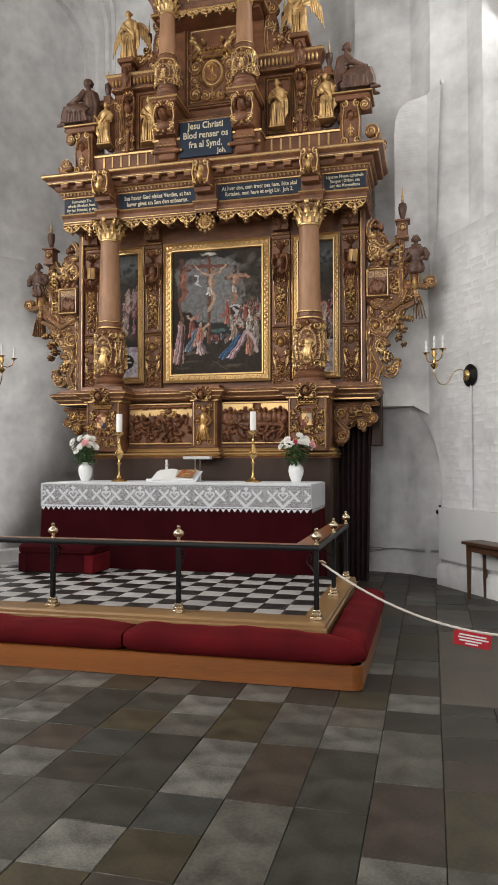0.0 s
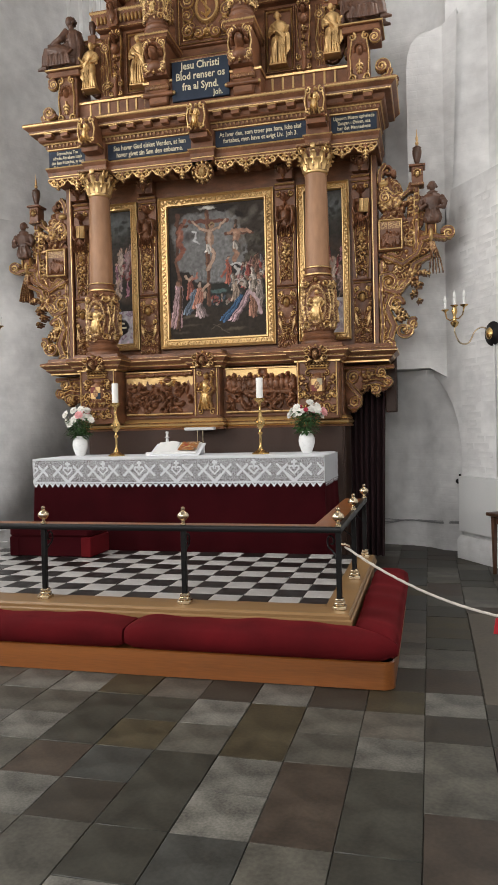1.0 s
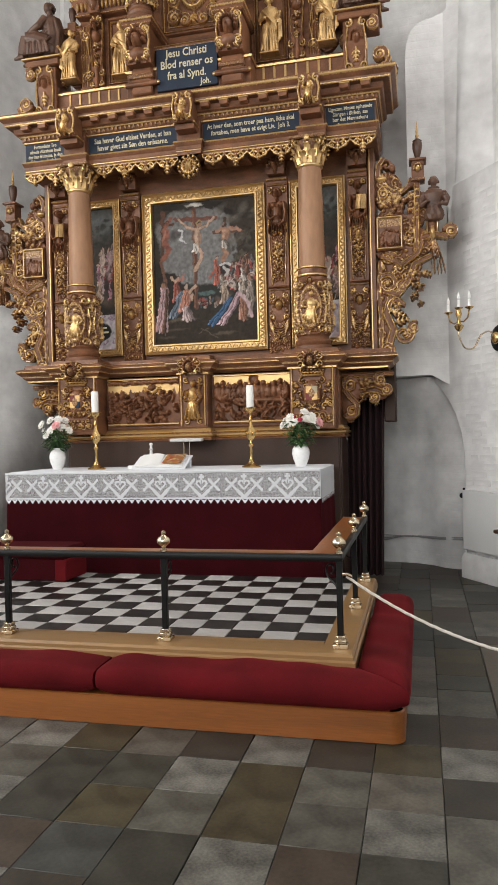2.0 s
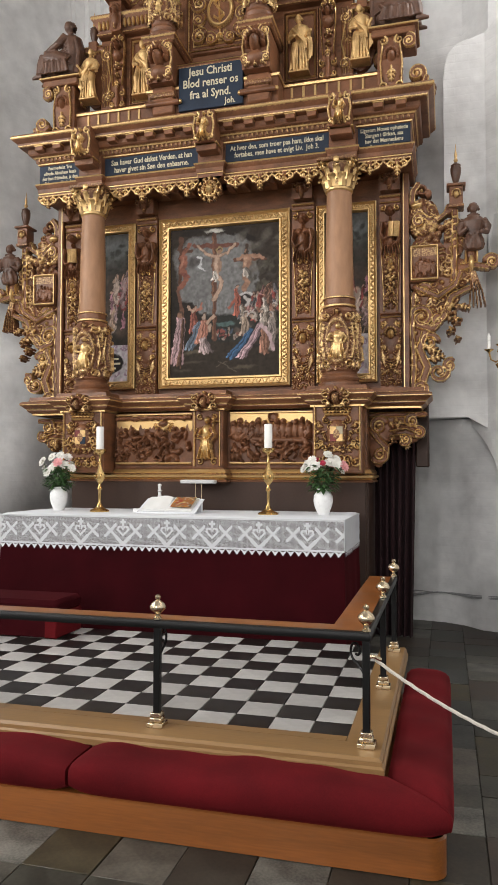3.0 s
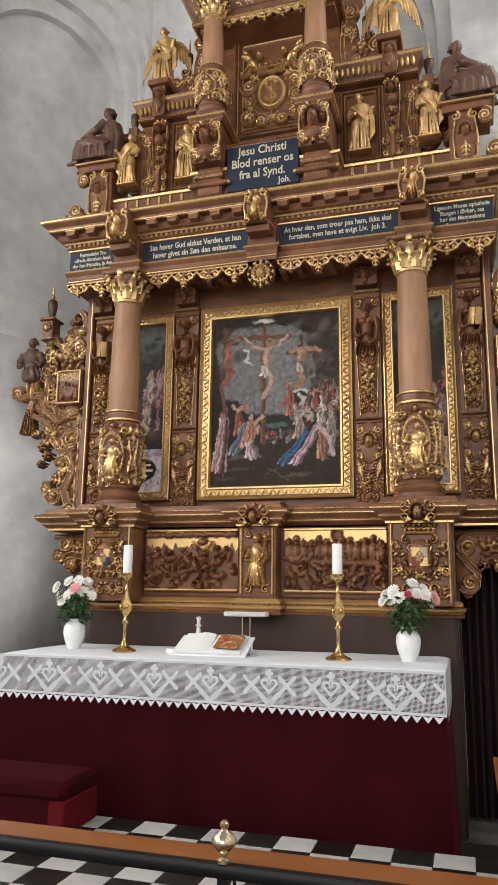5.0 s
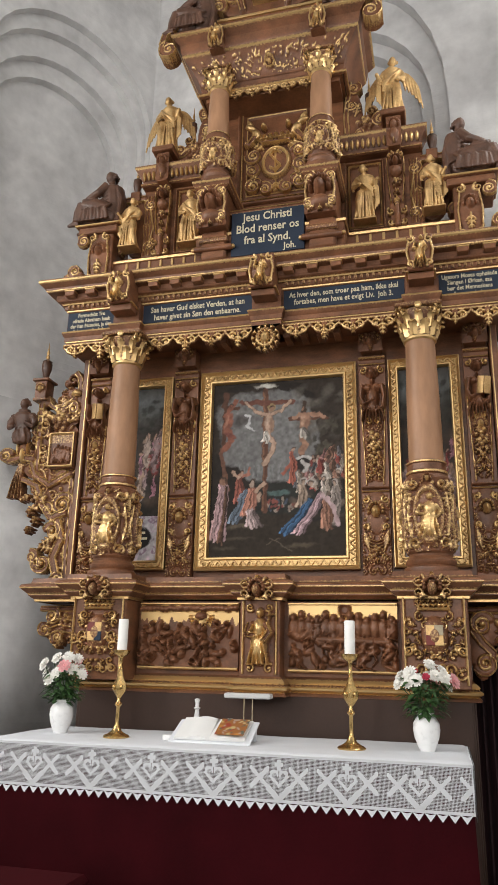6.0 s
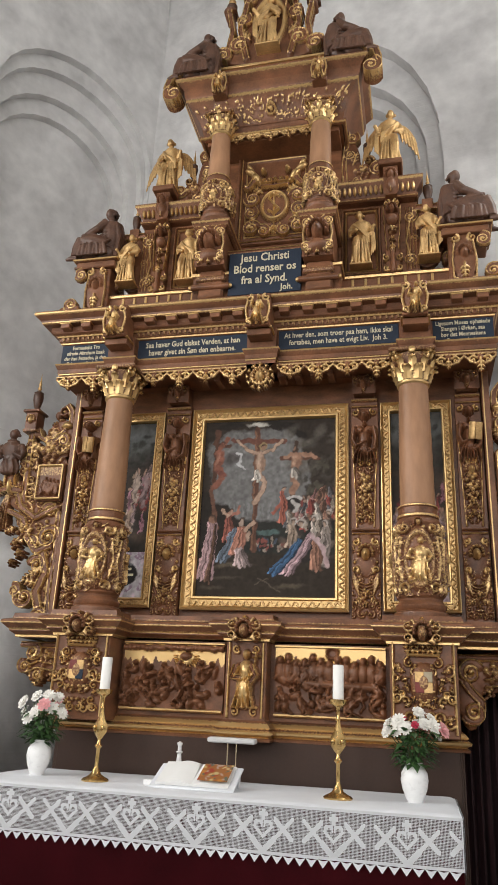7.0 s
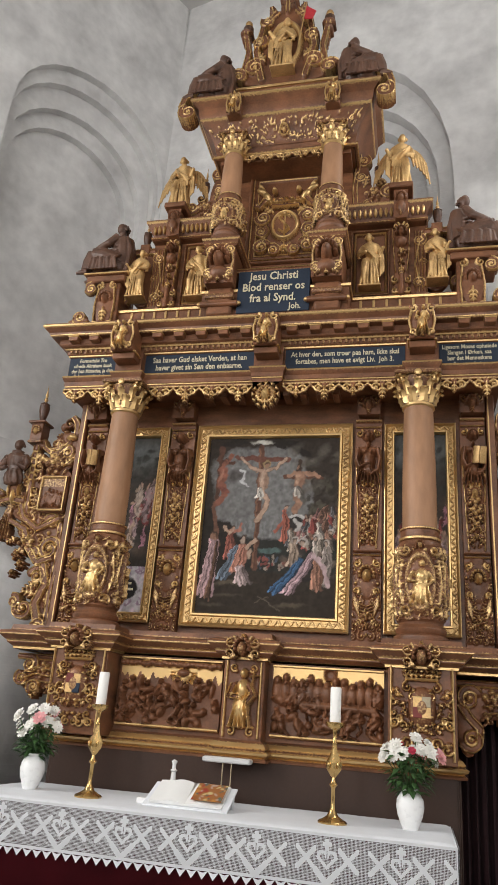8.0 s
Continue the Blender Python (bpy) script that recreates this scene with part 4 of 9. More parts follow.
# ---- wall sconces ----
def sconce(m, label):
    t = thing("wall_sconce", label, "sconce", group="wall sconces")
    t.matrix_world = m
    part("wall_plate", Geo().lathe((0, 0, 0), [(0.004, 0), (0.12, 0), (0.125, 0.012), (0.1, 0.02), (0.06, 0.035), (0.03, 0.05), (0.004, 0.052)], 24).moved(Matrix.Rotation(radians(90), 4, "X")), M["iron"], t, "round black wall plate")
    part("boss", Geo().ball((0, -0.05, 0), (0.05, 0.03, 0.06), 12, 8), M["brass"], t)
    arm = [(0, -0.04, 0), (0, -0.12, 0.06), (0, -0.22, 0.02), (0, -0.3, -0.1), (0, -0.4, -0.1), (0, -0.46, 0.0), (0, -0.46, 0.06)]
    sm = []
    P = [Vector(p) for p in arm]
    for k in range(len(P) - 1):
        for s in range(5):
            u = s / 5
            a, b, c, d = P[max(k - 1, 0)], P[k], P[k + 1], P[min(k + 2, len(P) - 1)]
            sm.append(0.5 * (2 * b + (c - a) * u + (2 * a - 5 * b + 4 * c - d) * u * u + (3 * b - a - 3 * c + d) * u ** 3))
    part("arm", Geo().tube(sm, 0.008, 8), M["brassk"], t)
    part("centre_stem", Geo().lathe((0, -0.46, 0.05), [(0.01, 0), (0.03, 0.02), (0.045, 0.05), (0.02, 0.07), (0.014, 0.12), (0.03, 0.16), (0.02, 0.2)], 16), M["brass"], t)
    cups = [(0, -0.46, 0.26), (-0.16, -0.46, 0.24), (0.16, -0.46, 0.24)]
    for x, y, z in cups:
        if x:
            part("branch", Geo().tube([(0, -0.46, 0.14), (x * 0.45, -0.46, 0.13), (x * 0.85, -0.46, 0.16), (x, -0.46, 0.23)], 0.007, 6), M["brass"], t)
        part("cup", Geo().lathe((x, y, z), [(0.006, -0.02), (0.012, -0.01), (0.036, 0.004), (0.04, 0.012), (0.012, 0.012)], 14), M["brass"], t)
        part("candle_bulb", Geo().lathe((x, y, z), [(0.014, 0.01), (0.014, 0.075), (0.011, 0.08), (0.017, 0.1), (0.014, 0.125), (0.003, 0.155)], 12), M["bulb"], t, "white sleeve with a clear candle bulb")
    return t


ang = math.degrees(math.atan2(PX.y, PX.x))
x, y, z = on_wall(1.2, 0.01, 2.38)
sconce(pose(x, y, z, 0, 0, ang), "brass three-armed wall sconce with candle bulbs")
sconce(pose(-3.03, -0.32, 2.5, 0, 0, 57.2), "brass three-armed wall sconce with candle bulbs")


# ---- carving ----
class Carving:
    """Low relief on a grid: strokes, scrolls and bosses raise the ground; gilding follows their ridges."""

    def __init__(self, w, h, res=0.008):
        self.w, self.h, self.res = w, h, res
        self.nx, self.nz = int(round(w / res)) + 1, int(round(h / res)) + 1
        self.H = np.zeros((self.nz, self.nx))
        self.G = np.zeros((self.nz, self.nx))
        self.A = np.zeros((self.nz, self.nx), bool)
        self.xs = np.linspace(-w / 2, w / 2, self.nx)
        self.zs = np.linspace(0, h, self.nz)

    def dab(self, x, z, rx, rz, hgt, gilt=0.5, ang=0.0, rim=False, sym=False, add=0.0):
        if sym:
            self.dab(-x, z, rx, rz, hgt, gilt, -ang, rim, False, add)
        r = max(rx, rz)
        i0, i1 = np.searchsorted(self.xs, (x - r, x + r))
        j0, j1 = np.searchsorted(self.zs, (z - r, z + r))
        if i0 >= i1 or j0 >= j1:
            return self
        X, Z = np.meshgrid(self.xs[i0:i1] - x, self.zs[j0:j1] - z)
        c, s = math.cos(ang), math.sin(ang)
        d = np.sqrt(((X * c + Z * s) / rx) ** 2 + ((-X * s + Z * c) / rz) ** 2)
        inside = d < 1
        p = np.sqrt(np.clip(1 - d * d, 0, 1))
        if rim:
            p = np.exp(-((d - 0.8) / 0.17) ** 2)
        hh = hgt * p + add * inside
        sub = self.H[j0:j1, i0:i1]
        up = inside & (hh > sub)
        sub[up] = hh[up]
        gg = self.G[j0:j1, i0:i1]
        gg[up] = gilt * (0.35 + 0.65 * p[up])
        self.A[j0:j1, i0:i1] |= inside
        return self

    def stroke(self, pts, w0, w1, hgt, gilt=0.6, sym=False):
        pts = np.array(pts, float)
        seg = np.hypot(*np.diff(pts, axis=0).T)
        s = np.r_[0, np.cumsum(seg)]
        n = max(2, int(s[-1] / (min(w0, w1) * 0.5 + 0.002)))
        if max(w0, w1) >= 0.017 and gilt >= 0.4 and s[-1] > 0.1:
            # a broad strap: brown body between two gilded edges
            qs = np.linspace(0, s[-1], 2 * n)
            px, pz = np.interp(qs, s, pts[:, 0]), np.interp(qs, s, pts[:, 1])
            tx, tz = np.gradient(px), np.gradient(pz)
            ln = np.hypot(tx, tz) + 1e-9
            for k in range(2 * n):
                w = (w0 + (w1 - w0) * k / (2 * n)) * 1.15
                self.dab(px[k], pz[k], w, w, hgt * 0.85, 0.14, sym=sym)
            for k in range(2 * n):
                w = (w0 + (w1 - w0) * k / (2 * n)) * 1.15
                for e in (-0.8, 0.8):
                    self.dab(px[k] - e * w * tz[k] / ln[k], pz[k] + e * w * tx[k] / ln[k], max(0.009, w * 0.3), max(0.009, w * 0.3), hgt * 1.1, 0.95, sym=sym)
            return self
        for q in np.linspace(0, s[-1], n):
            f = q / max(s[-1], 1e-6)
            w = w0 + (w1 - w0) * f
            self.dab(np.interp(q, s, pts[:, 0]), np.interp(q, s, pts[:, 1]), w, w, hgt * (0.6 + 0.4 * w / max(w0, w1)), gilt, sym=sym)
        return self

    def scroll(self, x, z, r, a0, turns, hand=1, w=0.014, hgt=0.02, gilt=0.75, sym=False, tail=None):
        """A volute round (x, z) from angle a0 at radius r inwards, with an eye; tail: points that lead into it."""
        n = 26
        pts = list(tail or [])
        for k in range(n + 1):
            t = k / n
            a = a0 + hand * turns * 2 * math.pi * t
            rr = r * (1 - 0.78 * t)
            pts.append((x + rr * math.cos(a), z + rr * math.sin(a)))
        self.stroke(pts, w * 1.15, w * 0.55, hgt, gilt, sym)
        self.dab(x, z, r * 0.26, r * 0.26, hgt * 1.2, 0.9, sym=sym)
        return self

    def leaf(self, x, z, ln, ang, hgt=0.02, gilt=0.6, sym=False, lobes=3):
        """An acanthus leaf: a spine with paired curled lobes."""
        c, s = math.cos(ang), math.sin(ang)
        self.stroke([(x, z), (x + c * ln, z + s * ln)], ln * 0.09, ln * 0.05, hgt * 1.1, 0.9, sym)
        for k in range(lobes):
            t = (k + 0.6) / (lobes + 0.4)
            for side in (-1, 1):
                a = ang + side * 0.75
                l2 = ln * 0.34 * (1.15 - t * 0.6)
                self.dab(x + c * ln * t + math.cos(a) * l2 * 0.6, z + s * ln * t + math.sin(a) * l2 * 0.6, l2 * 0.75, l2 * 0.36, hgt, gilt, a, sym=sym)
        return self

    def fruit(self, x, z, r, n=9, hgt=0.03, gilt=0.55, rnd=random, sym=False):
        for k in range(n):
            a, q = k * 2.4, r * math.sqrt(k / n)
            self.dab(x + q * math.cos(a), z + q * math.sin(a) - 0.1 * r * k / n, r * 0.36, r * 0.36, hgt * (1 - 0.4 * k / n), gilt + 0.25 * (k % 3 == 0), sym=sym)
        return self

    def mask(self, x, z, r, hgt=0.05, gilt=0.9, sym=False):
        """A plain oval boss under a curled wreath."""
        for k in range(9):
            a = math.pi * (-0.1 + 1.2 * k / 8)
            self.dab(x + r * 1.05 * math.cos(a), z + r * 0.25 + r * 1.1 * math.sin(a), r * 0.34, r * 0.34, hgt * 0.7, gilt * 0.7, sym=sym)
        self.dab(x, z, r * 0.72, r, hgt, gilt, sym=sym)
        self.dab(x, z - r * 0.15, r * 0.16, r * 0.3, hgt * 1.25, gilt, sym=sym)
        return self

    def figure(self, x, z, h, hgt=0.06, gilt=1.0, lean=0.0):
        """A plain draped standing shape in relief."""
        self.dab(x, z + h * 0.3, h * 0.17, h * 0.34, hgt, gilt)
        self.dab(x + lean * h, z + h * 0.62, h * 0.15, h * 0.2, hgt * 1.05, gilt)
        self.dab(x + lean * h, z + h * 0.9, h * 0.075, h * 0.095, hgt, gilt)
        for k in range(5):
            u = (k - 2) * 0.06 * h
            self.stroke([(x + u * 0.5 + lean * h, z + h * 0.55), (x + u * 1.5, z + 0.02 * h)], h * 0.022, h * 0.03, hgt * 1.12, gilt)
        self.stroke([(x - h * 0.13, z + h * 0.7), (x - h * 0.2, z + h * 0.52), (x - h * 0.04, z + h * 0.5)], h * 0.05, h * 0.04, hgt * 1.15, gilt)
        self.stroke([(x + h * 0.13, z + h * 0.7), (x + h * 0.21, z + h * 0.55), (x + h * 0.12, z + h * 0.42)], h * 0.05, h * 0.04, hgt * 1.1, gilt)
        return self

    def fill(self, x0, x1, z0, z1, seed, size=0.05, hgt=0.022, gilt=0.7, sym=True):
        """Strapwork and scrolls over a field, one motif over another."""
        rnd = random.Random(seed)
        z = z0 + size * 0.6
        k = 0
        while z < z1 - size * 0.4:
            x = x0 + size * 0.6
            while x < x1 - size * 0.3:
                pick = rnd.random()
                px, pz = x + rnd.uniform(-0.2, 0.2) * size, z + rnd.uniform(-0.25, 0.25) * size
                if pick < 0.5:
                    self.scroll(px, pz, size * rnd.uniform(0.55, 0.85), rnd.uniform(0, 6.3), rnd.choice((1.1, 1.4)), rnd.choice((-1, 1)), size * 0.2, hgt, gilt, sym)
                elif pick < 0.78:
                    self.leaf(px, pz, size * rnd.uniform(0.9, 1.4), rnd.uniform(0, 6.3), hgt, gilt * 0.8, sym)
                elif pick < 0.9:
                    self.fruit(px, pz, size * 0.5, 7, hgt * 1.3, gilt * 0.8, sym=sym)
                else:
                    self.dab(px, pz, size * 0.3, size * 0.3, hgt * 1.4, 0.9, sym=sym)
                x += size * rnd.uniform(1.0, 1.4)
            z += size * rnd.uniform(0.95, 1.25)
        return self

    def geo(self, at, open_work=False, thick=0.03, ground=0.0):
        """The mesh, facing -y with its foot's middle at the place given."""
        g = Geo()
        x, y, z = at
        X, Z = np.meshgrid(self.xs, self.zs)
        vs = np.stack([X + x, y - self.H * 1.25, Z + z], -1).reshape(-1, 3)
        nx, nz = self.nx, self.nz
        idx = np.arange(nx * nz).reshape(nz, nx)
        quads = np.stack([idx[:-1, :-1], idx[:-1, 1:], idx[1:, 1:], idx[1:, :-1]], -1).reshape(-1, 4)
        if not open_work:
            g.put(vs.tolist(), quads.tolist(), self.G.reshape(-1).tolist())
            return g
        keep = (self.A[:-1, :-1] & self.A[:-1, 1:] & self.A[1:, 1:] & self.A[1:, :-1])
        q = quads[keep.reshape(-1)]
        n = len(vs)
        back = vs.copy()
        back[:, 1] = y + thick
        edges = {}
        for f in q.tolist():
            for a, b in zip(f, f[1:] + f[:1]):
                edges[(a, b)] = 1
        rim = [(b, a, a + n, b + n) for a, b in edges if (b, a) not in edges]
        used = np.zeros(2 * n, bool)
        faces = q.tolist() + [[c + n for c in f[::-1]] for f in q.tolist()] + [list(r) for r in rim]
        for f in faces:
            used[f] = True
        remap = np.cumsum(used) - 1
        allv = np.concatenate([vs, back])[used]
        G = np.concatenate([self.G.reshape(-1), self.G.reshape(-1) * 0.5])[used]
        g.put(allv.tolist(), [[int(remap[c]) for c in f] for f in faces], G.tolist())
        return g


def carved(name, c, at, parent, label="", open_work=False, thick=0.03, mat="gilded"):
    return part(name, c.geo(at, open_work, thick), M[mat], parent, label, sharp=70)


# ---- painted surfaces ----
class Canvas:
    """A painted board: soft dabs of pigment on a fine grid."""

    def __init__(self, w, h, res=0.0075, ground=(0.03, 0.026, 0.022)):
        self.w, self.h = w, h
        self.nx, self.nz = int(w / res) + 1, int(h / res) + 1
        self.C = np.ones((self.nz, self.nx, 3)) * ground
        self.u, self.v = np.meshgrid(np.linspace(0, 1, self.nx), np.linspace(0, 1, self.nz))
        self.r = np.random.RandomState(7)

    def wash(self, colour, mask):
        self.C += (np.array(colour) - self.C) * np.clip(mask, 0, 1)[..., None]
        return self

    def dab(self, u, v, ru, rv, colour, ang=0.0, soft=0.25, k=1.0):
        a = self.w / self.h
        m = max(ru * a, rv)
        i0, i1 = max(0, int((u - m / a) * self.nx) - 1), max(0, int((u + m / a) * self.nx) + 3)
        j0, j1 = max(0, int((v - m) * self.nz) - 1), max(0, int((v + m) * self.nz) + 3)
        X, Z = (self.u[j0:j1, i0:i1] - u) * a, self.v[j0:j1, i0:i1] - v
        c, s = math.cos(ang), math.sin(ang)
        d = np.sqrt(((X * c + Z * s) / (ru * a)) ** 2 + ((-X * s + Z * c) / rv) ** 2)
        self.C[j0:j1, i0:i1] += (np.array(colour) - self.C[j0:j1, i0:i1]) * np.clip(k * np.clip((1 - d) / soft, 0, 1), 0, 1)[..., None]
        return self

    def smear(self, reach):
        """Brush-like unevenness: every spot takes its colour from a little way off."""
        def soft(n):
            q = self.r.rand(self.nz // n + 3, self.nx // n + 3) - 0.5
            y, x = np.arange(self.nz) / n, np.arange(self.nx) / n
            j, i = y.astype(int), x.astype(int)
            fy, fx = (y - j)[:, None], (x - i)[None]
            fy, fx = fy * fy * (3 - 2 * fy), fx * fx * (3 - 2 * fx)
            return (q[j][:, i] * (1 - fx) + q[j][:, i + 1] * fx) * (1 - fy) + (q[j + 1][:, i] * (1 - fx) + q[j + 1][:, i + 1] * fx) * fy
        jj, ii = np.mgrid[0:self.nz, 0:self.nx]
        dj = (soft(9) + 0.6 * soft(4)) * reach * 2
        di = (soft(9) + 0.6 * soft(4)) * reach * 2
        self.C = self.C[np.clip((jj + dj).round().astype(int), 0, self.nz - 1), np.clip((ii + di).round().astype(int), 0, self.nx - 1)]
        self.C = self.C * (1 + 0.5 * (soft(6) + 0.6 * soft(3)))[..., None] + 0.013 * np.array((1.25, 0.92, 0.72))
        return self

    def line(self, pts, w, colour):
        for (a, b), (c, d) in zip(pts, pts[1:]):
            n = max(2, int(math.hypot((c - a) * self.w, (d - b) * self.h) / (w * self.h * 0.5)))
            for k in range(n + 1):
                t = k / n
                self.dab(a + (c - a) * t, b + (d - b) * t, w * self.h / self.w, w, colour, 0, 0.4)
        return self

    def drape(self, u, v, size, colour, n=7):
        """A robed plain shape: a heap of folds with a lighter top."""
        col = np.array(colour)
        for k in range(n + 5):
            f = k / (n + 5)
            self.dab(u + self.r.uniform(-0.25, 0.25) * size, v + (f - 0.5) * size * 1.3, size * self.r.uniform(0.1, 0.36), size * self.r.uniform(0.16, 0.5), col * self.r.uniform(0.25, 1.35), self.r.uniform(-0.7, 0.7), 0.3)
        return self.dab(u + self.r.uniform(-0.1, 0.1) * size, v + size * 0.85, size * 0.2, size * 0.17, (0.34, 0.2, 0.14), 0, 0.5)

    def grain(self, amount=0.12):
        n = self.r.rand(self.nz, self.nx)
        for _ in range(2):
            n = (n + np.roll(n, 1, 0) + np.roll(n, 1, 1) + np.roll(n, -1, 0)) / 4
        lum = self.C.mean(-1, keepdims=True) * np.array((1.05, 1.0, 0.95))
        self.C = (lum * 0.15 + self.C * 0.85) * 0.9
        self.C *= 1 + amount * (n[..., None] - 0.5) * 4
        return self

    def board(self, name, at, parent, label):
        g = Geo()
        x, y, z = at
        vs = np.stack([x + (self.u - 0.5) * self.w, np.full_like(self.u, y), z + self.v * self.h], -1).reshape(-1, 3)
        idx = np.arange(self.nx * self.nz).reshape(self.nz, self.nx)
        q = np.stack([idx[:-1, :-1], idx[:-1, 1:], idx[1:, 1:], idx[1:, :-1]], -1).reshape(-1, 4)
        g.put(vs.tolist(), q.tolist())
        ob = part(name, g, M["pigment"], parent, label)
        at = ob.data.color_attributes.new("pigment", "FLOAT_COLOR", "POINT")
        at.data.foreach_set("color", np.concatenate([np.clip(self.C, 0, 1), np.ones((self.nz, self.nx, 1))], -1).reshape(-1))
        return ob


def pigment_material():
    m = bpy.data.materials.new("oil_paint")
    m.use_nodes = True
    N, L = m.node_tree.nodes, m.node_tree.links
    b = N["Principled BSDF"]
    a = N.new("ShaderNodeAttribute")
    a.attribute_name = "pigment"
    ns = N.new("ShaderNodeTexNoise")
    ns.inputs["Scale"].default_value = 120
    bp = N.new("ShaderNodeBump")
    bp.inputs["Strength"].default_value, bp.inputs["Distance"].default_value = 0.15, 0.002
    L.new(ns.outputs[0], bp.inputs["Height"]), L.new(bp.outputs[0], b.inputs["Normal"])
    L.new(a.outputs["Color"], b.inputs["Base Color"])
    b.inputs["Roughness"].default_value = 0.6
    b.inputs["Specular IOR Level"].default_value = 0.12
    return m


M["pigment"] = pigment_material()


def words(text, size, at, parent, mat="letter", align="CENTER", squeeze=1.0, name="lettering"):
    """Raised lettering in the built-in font, facing -y."""
    cu = bpy.data.curves.new(name, "FONT")
    cu.body, cu.size, cu.align_x, cu.extrude, cu.space_line, cu.resolution_u, cu.offset = text, size, align, 0.0015, 1.0, 2, size * 0.016
    tmp = bpy.data.objects.new("tmp", cu)
    scene.collection.objects.link(tmp)
    me = bpy.data.meshes.new_from_object(tmp.evaluated_get(bpy.context.evaluated_depsgraph_get()))
    bpy.data.objects.remove(tmp)
    bpy.data.curves.remove(cu)
    me.transform(Matrix.Diagonal((squeeze, 1, 1, 1)))
    me.transform(pose(*at, 90, 0, 0))
    me.materials.clear()
    me.materials.append(M[mat])
    ob = new(name, me)
    ob.parent = parent
    return ob


# ---- the altarpiece ----
ALT = thing("altarpiece", "carved oak and gilded renaissance altarpiece with columns and paintings", "altarpiece")


def plan(xend, yback, ymain, res=()):
    """The plan line of a moulding with breaks forward: res holds (x0, x1, y)."""
    p = [(-xend, yback), (-xend, ymain)]
    for a, b, y in sorted(res):
        p += [(a, ymain), (a, y), (b, y), (b, ymain)]
    return p + [(xend, ymain), (xend, yback)]


BREAKS = [(-1.455, -1.015, -0.62), (-0.15, 0.15, -0.52), (1.015, 1.455, -0.62)]
# predella
part("predella_body", Geo().box(-1.47, 1.47, -0.36, 0.4, 1.5, 2.17, 0.004), M["wood"], ALT)
foot = [(0, 1.475), (0.05, 1.475), (0.055, 1.49), (0.03, 1.505, 0.9), (0.06, 1.52, 1), (0.065, 1.535, 1), (0.035, 1.55, 0.4), (0.045, 1.565, 0.9), (0.03, 1.585, 1), (0.012, 1.6, 0.3), (0, 1.61, 0)]
part("foot_moulding", Geo().sweep(plan(1.47, 0.4, -0.36, [(a, b, y) for a, b, y in BREAKS if abs(a) < 0.2]), [(*p, 0.0) if len(p) < 3 else p for p in foot]), M["gilded"], ALT, "gilded base moulding", sharp=25)
for a, b, y in BREAKS:
    part("pedestal", Geo().box(a, b, y, -0.3, 1.5 if abs(a) < 0.2 else 1.56, 2.17, 0.006), M["wood"], ALT)
ledge = [(0, 2.14, 0.0), (0.02, 2.145, 0.9), (0.02, 2.16, 0.9), (0.035, 2.17, 0.2), (0.06, 2.19, 0.0), (0.06, 2.2, 0.8), (0.1, 2.235, 0.0), (0.115, 2.25, 0.9), (0.115, 2.262, 0.2), (0.105, 2.275, 0.0), (0.05, 2.29, 0.6), (0.04, 2.33, 0.0), (-0.35, 2.335, 0)]
part("ledge_moulding", Geo().sweep(plan(1.93, 0.1, -0.34, BREAKS), ledge), M["gilded"], ALT, "projecting moulded ledge under the columns", sharp=25)
part("ledge_core", Geo().box(-1.93, 1.93, -0.34, 0.25, 2.15, 2.325), M["wood"], ALT)
# main body and its entablature
part("main_body", Geo().box(-1.84, 1.84, 0.02, 0.3, 2.3, 4.42, 0.004), M["wood"], ALT)
for s in (-1, 1):
    x0, x1 = sorted((s * 1.775, s * 1.84))
    g = Geo().box(x0, x1, -0.09, 0.03, 2.33, 4.4, 0.006, gilt=0.0)
    xg = s * 1.785
    g.box(min(xg, xg + s * 0.012), max(xg, xg + s * 0.012), -0.096, -0.086, 2.34, 4.39, 0.002, gilt=1)
    part("edge_strip", g, M["gilded"], ALT)
part("architrave_core", Geo().box(-1.87, 1.87, -0.39, 0.28, 4.4, 4.72), M["wood"], ALT)
ebreaks = [(-1.39, -1.145, -0.47), (-0.125, 0.125, -0.47), (1.145, 1.39, -0.47)]
arch = [(-0.3, 4.395, 0), (0.0, 4.395, 0), (0.0, 4.425, 0.1), (0.006, 4.43, 0.9), (0.006, 4.44, 0.7), (0.012, 4.442, 0.0), (0.012, 4.48, 0.0), (0.018, 4.486, 0.0), (0.03, 4.515, 0.5), (0.034, 4.522, 1), (0.03, 4.532, 1), (0.0, 4.54, 0.4), (0.0, 4.73, 0)]
part("architrave", Geo().sweep(plan(1.88, 0.28, -0.4, ebreaks), arch), M["gilded"], ALT, sharp=25)
corn = [(0.0, 4.725, 0), (0.015, 4.732, 0.9), (0.018, 4.742, 0.7), (0.03, 4.75, 0), (0.03, 4.785, 0), (0.045, 4.79, 0.9), (0.05, 4.8, 0.7), (0.08, 4.812, 0), (0.09, 4.83, 0), (0.09, 4.87, 0), (0.15, 4.875, 0.5), (0.16, 4.885, 0.8), (0.165, 4.91, 0), (0.2, 4.935, 0.3), (0.215, 4.95, 1), (0.215, 4.968, 0.6), (0.2, 4.985, 0.2), (-0.3, 5.0, 0)]
part("cornice", Geo().sweep(plan(1.875, 0.28, -0.4), corn), M["gilded"], ALT, "broad projecting cornice with gilded fillets", sharp=25)
part("cornice_core", Geo().box(-1.86, 1.86, -0.39, 0.28, 4.72, 4.99), M["wood"], ALT)
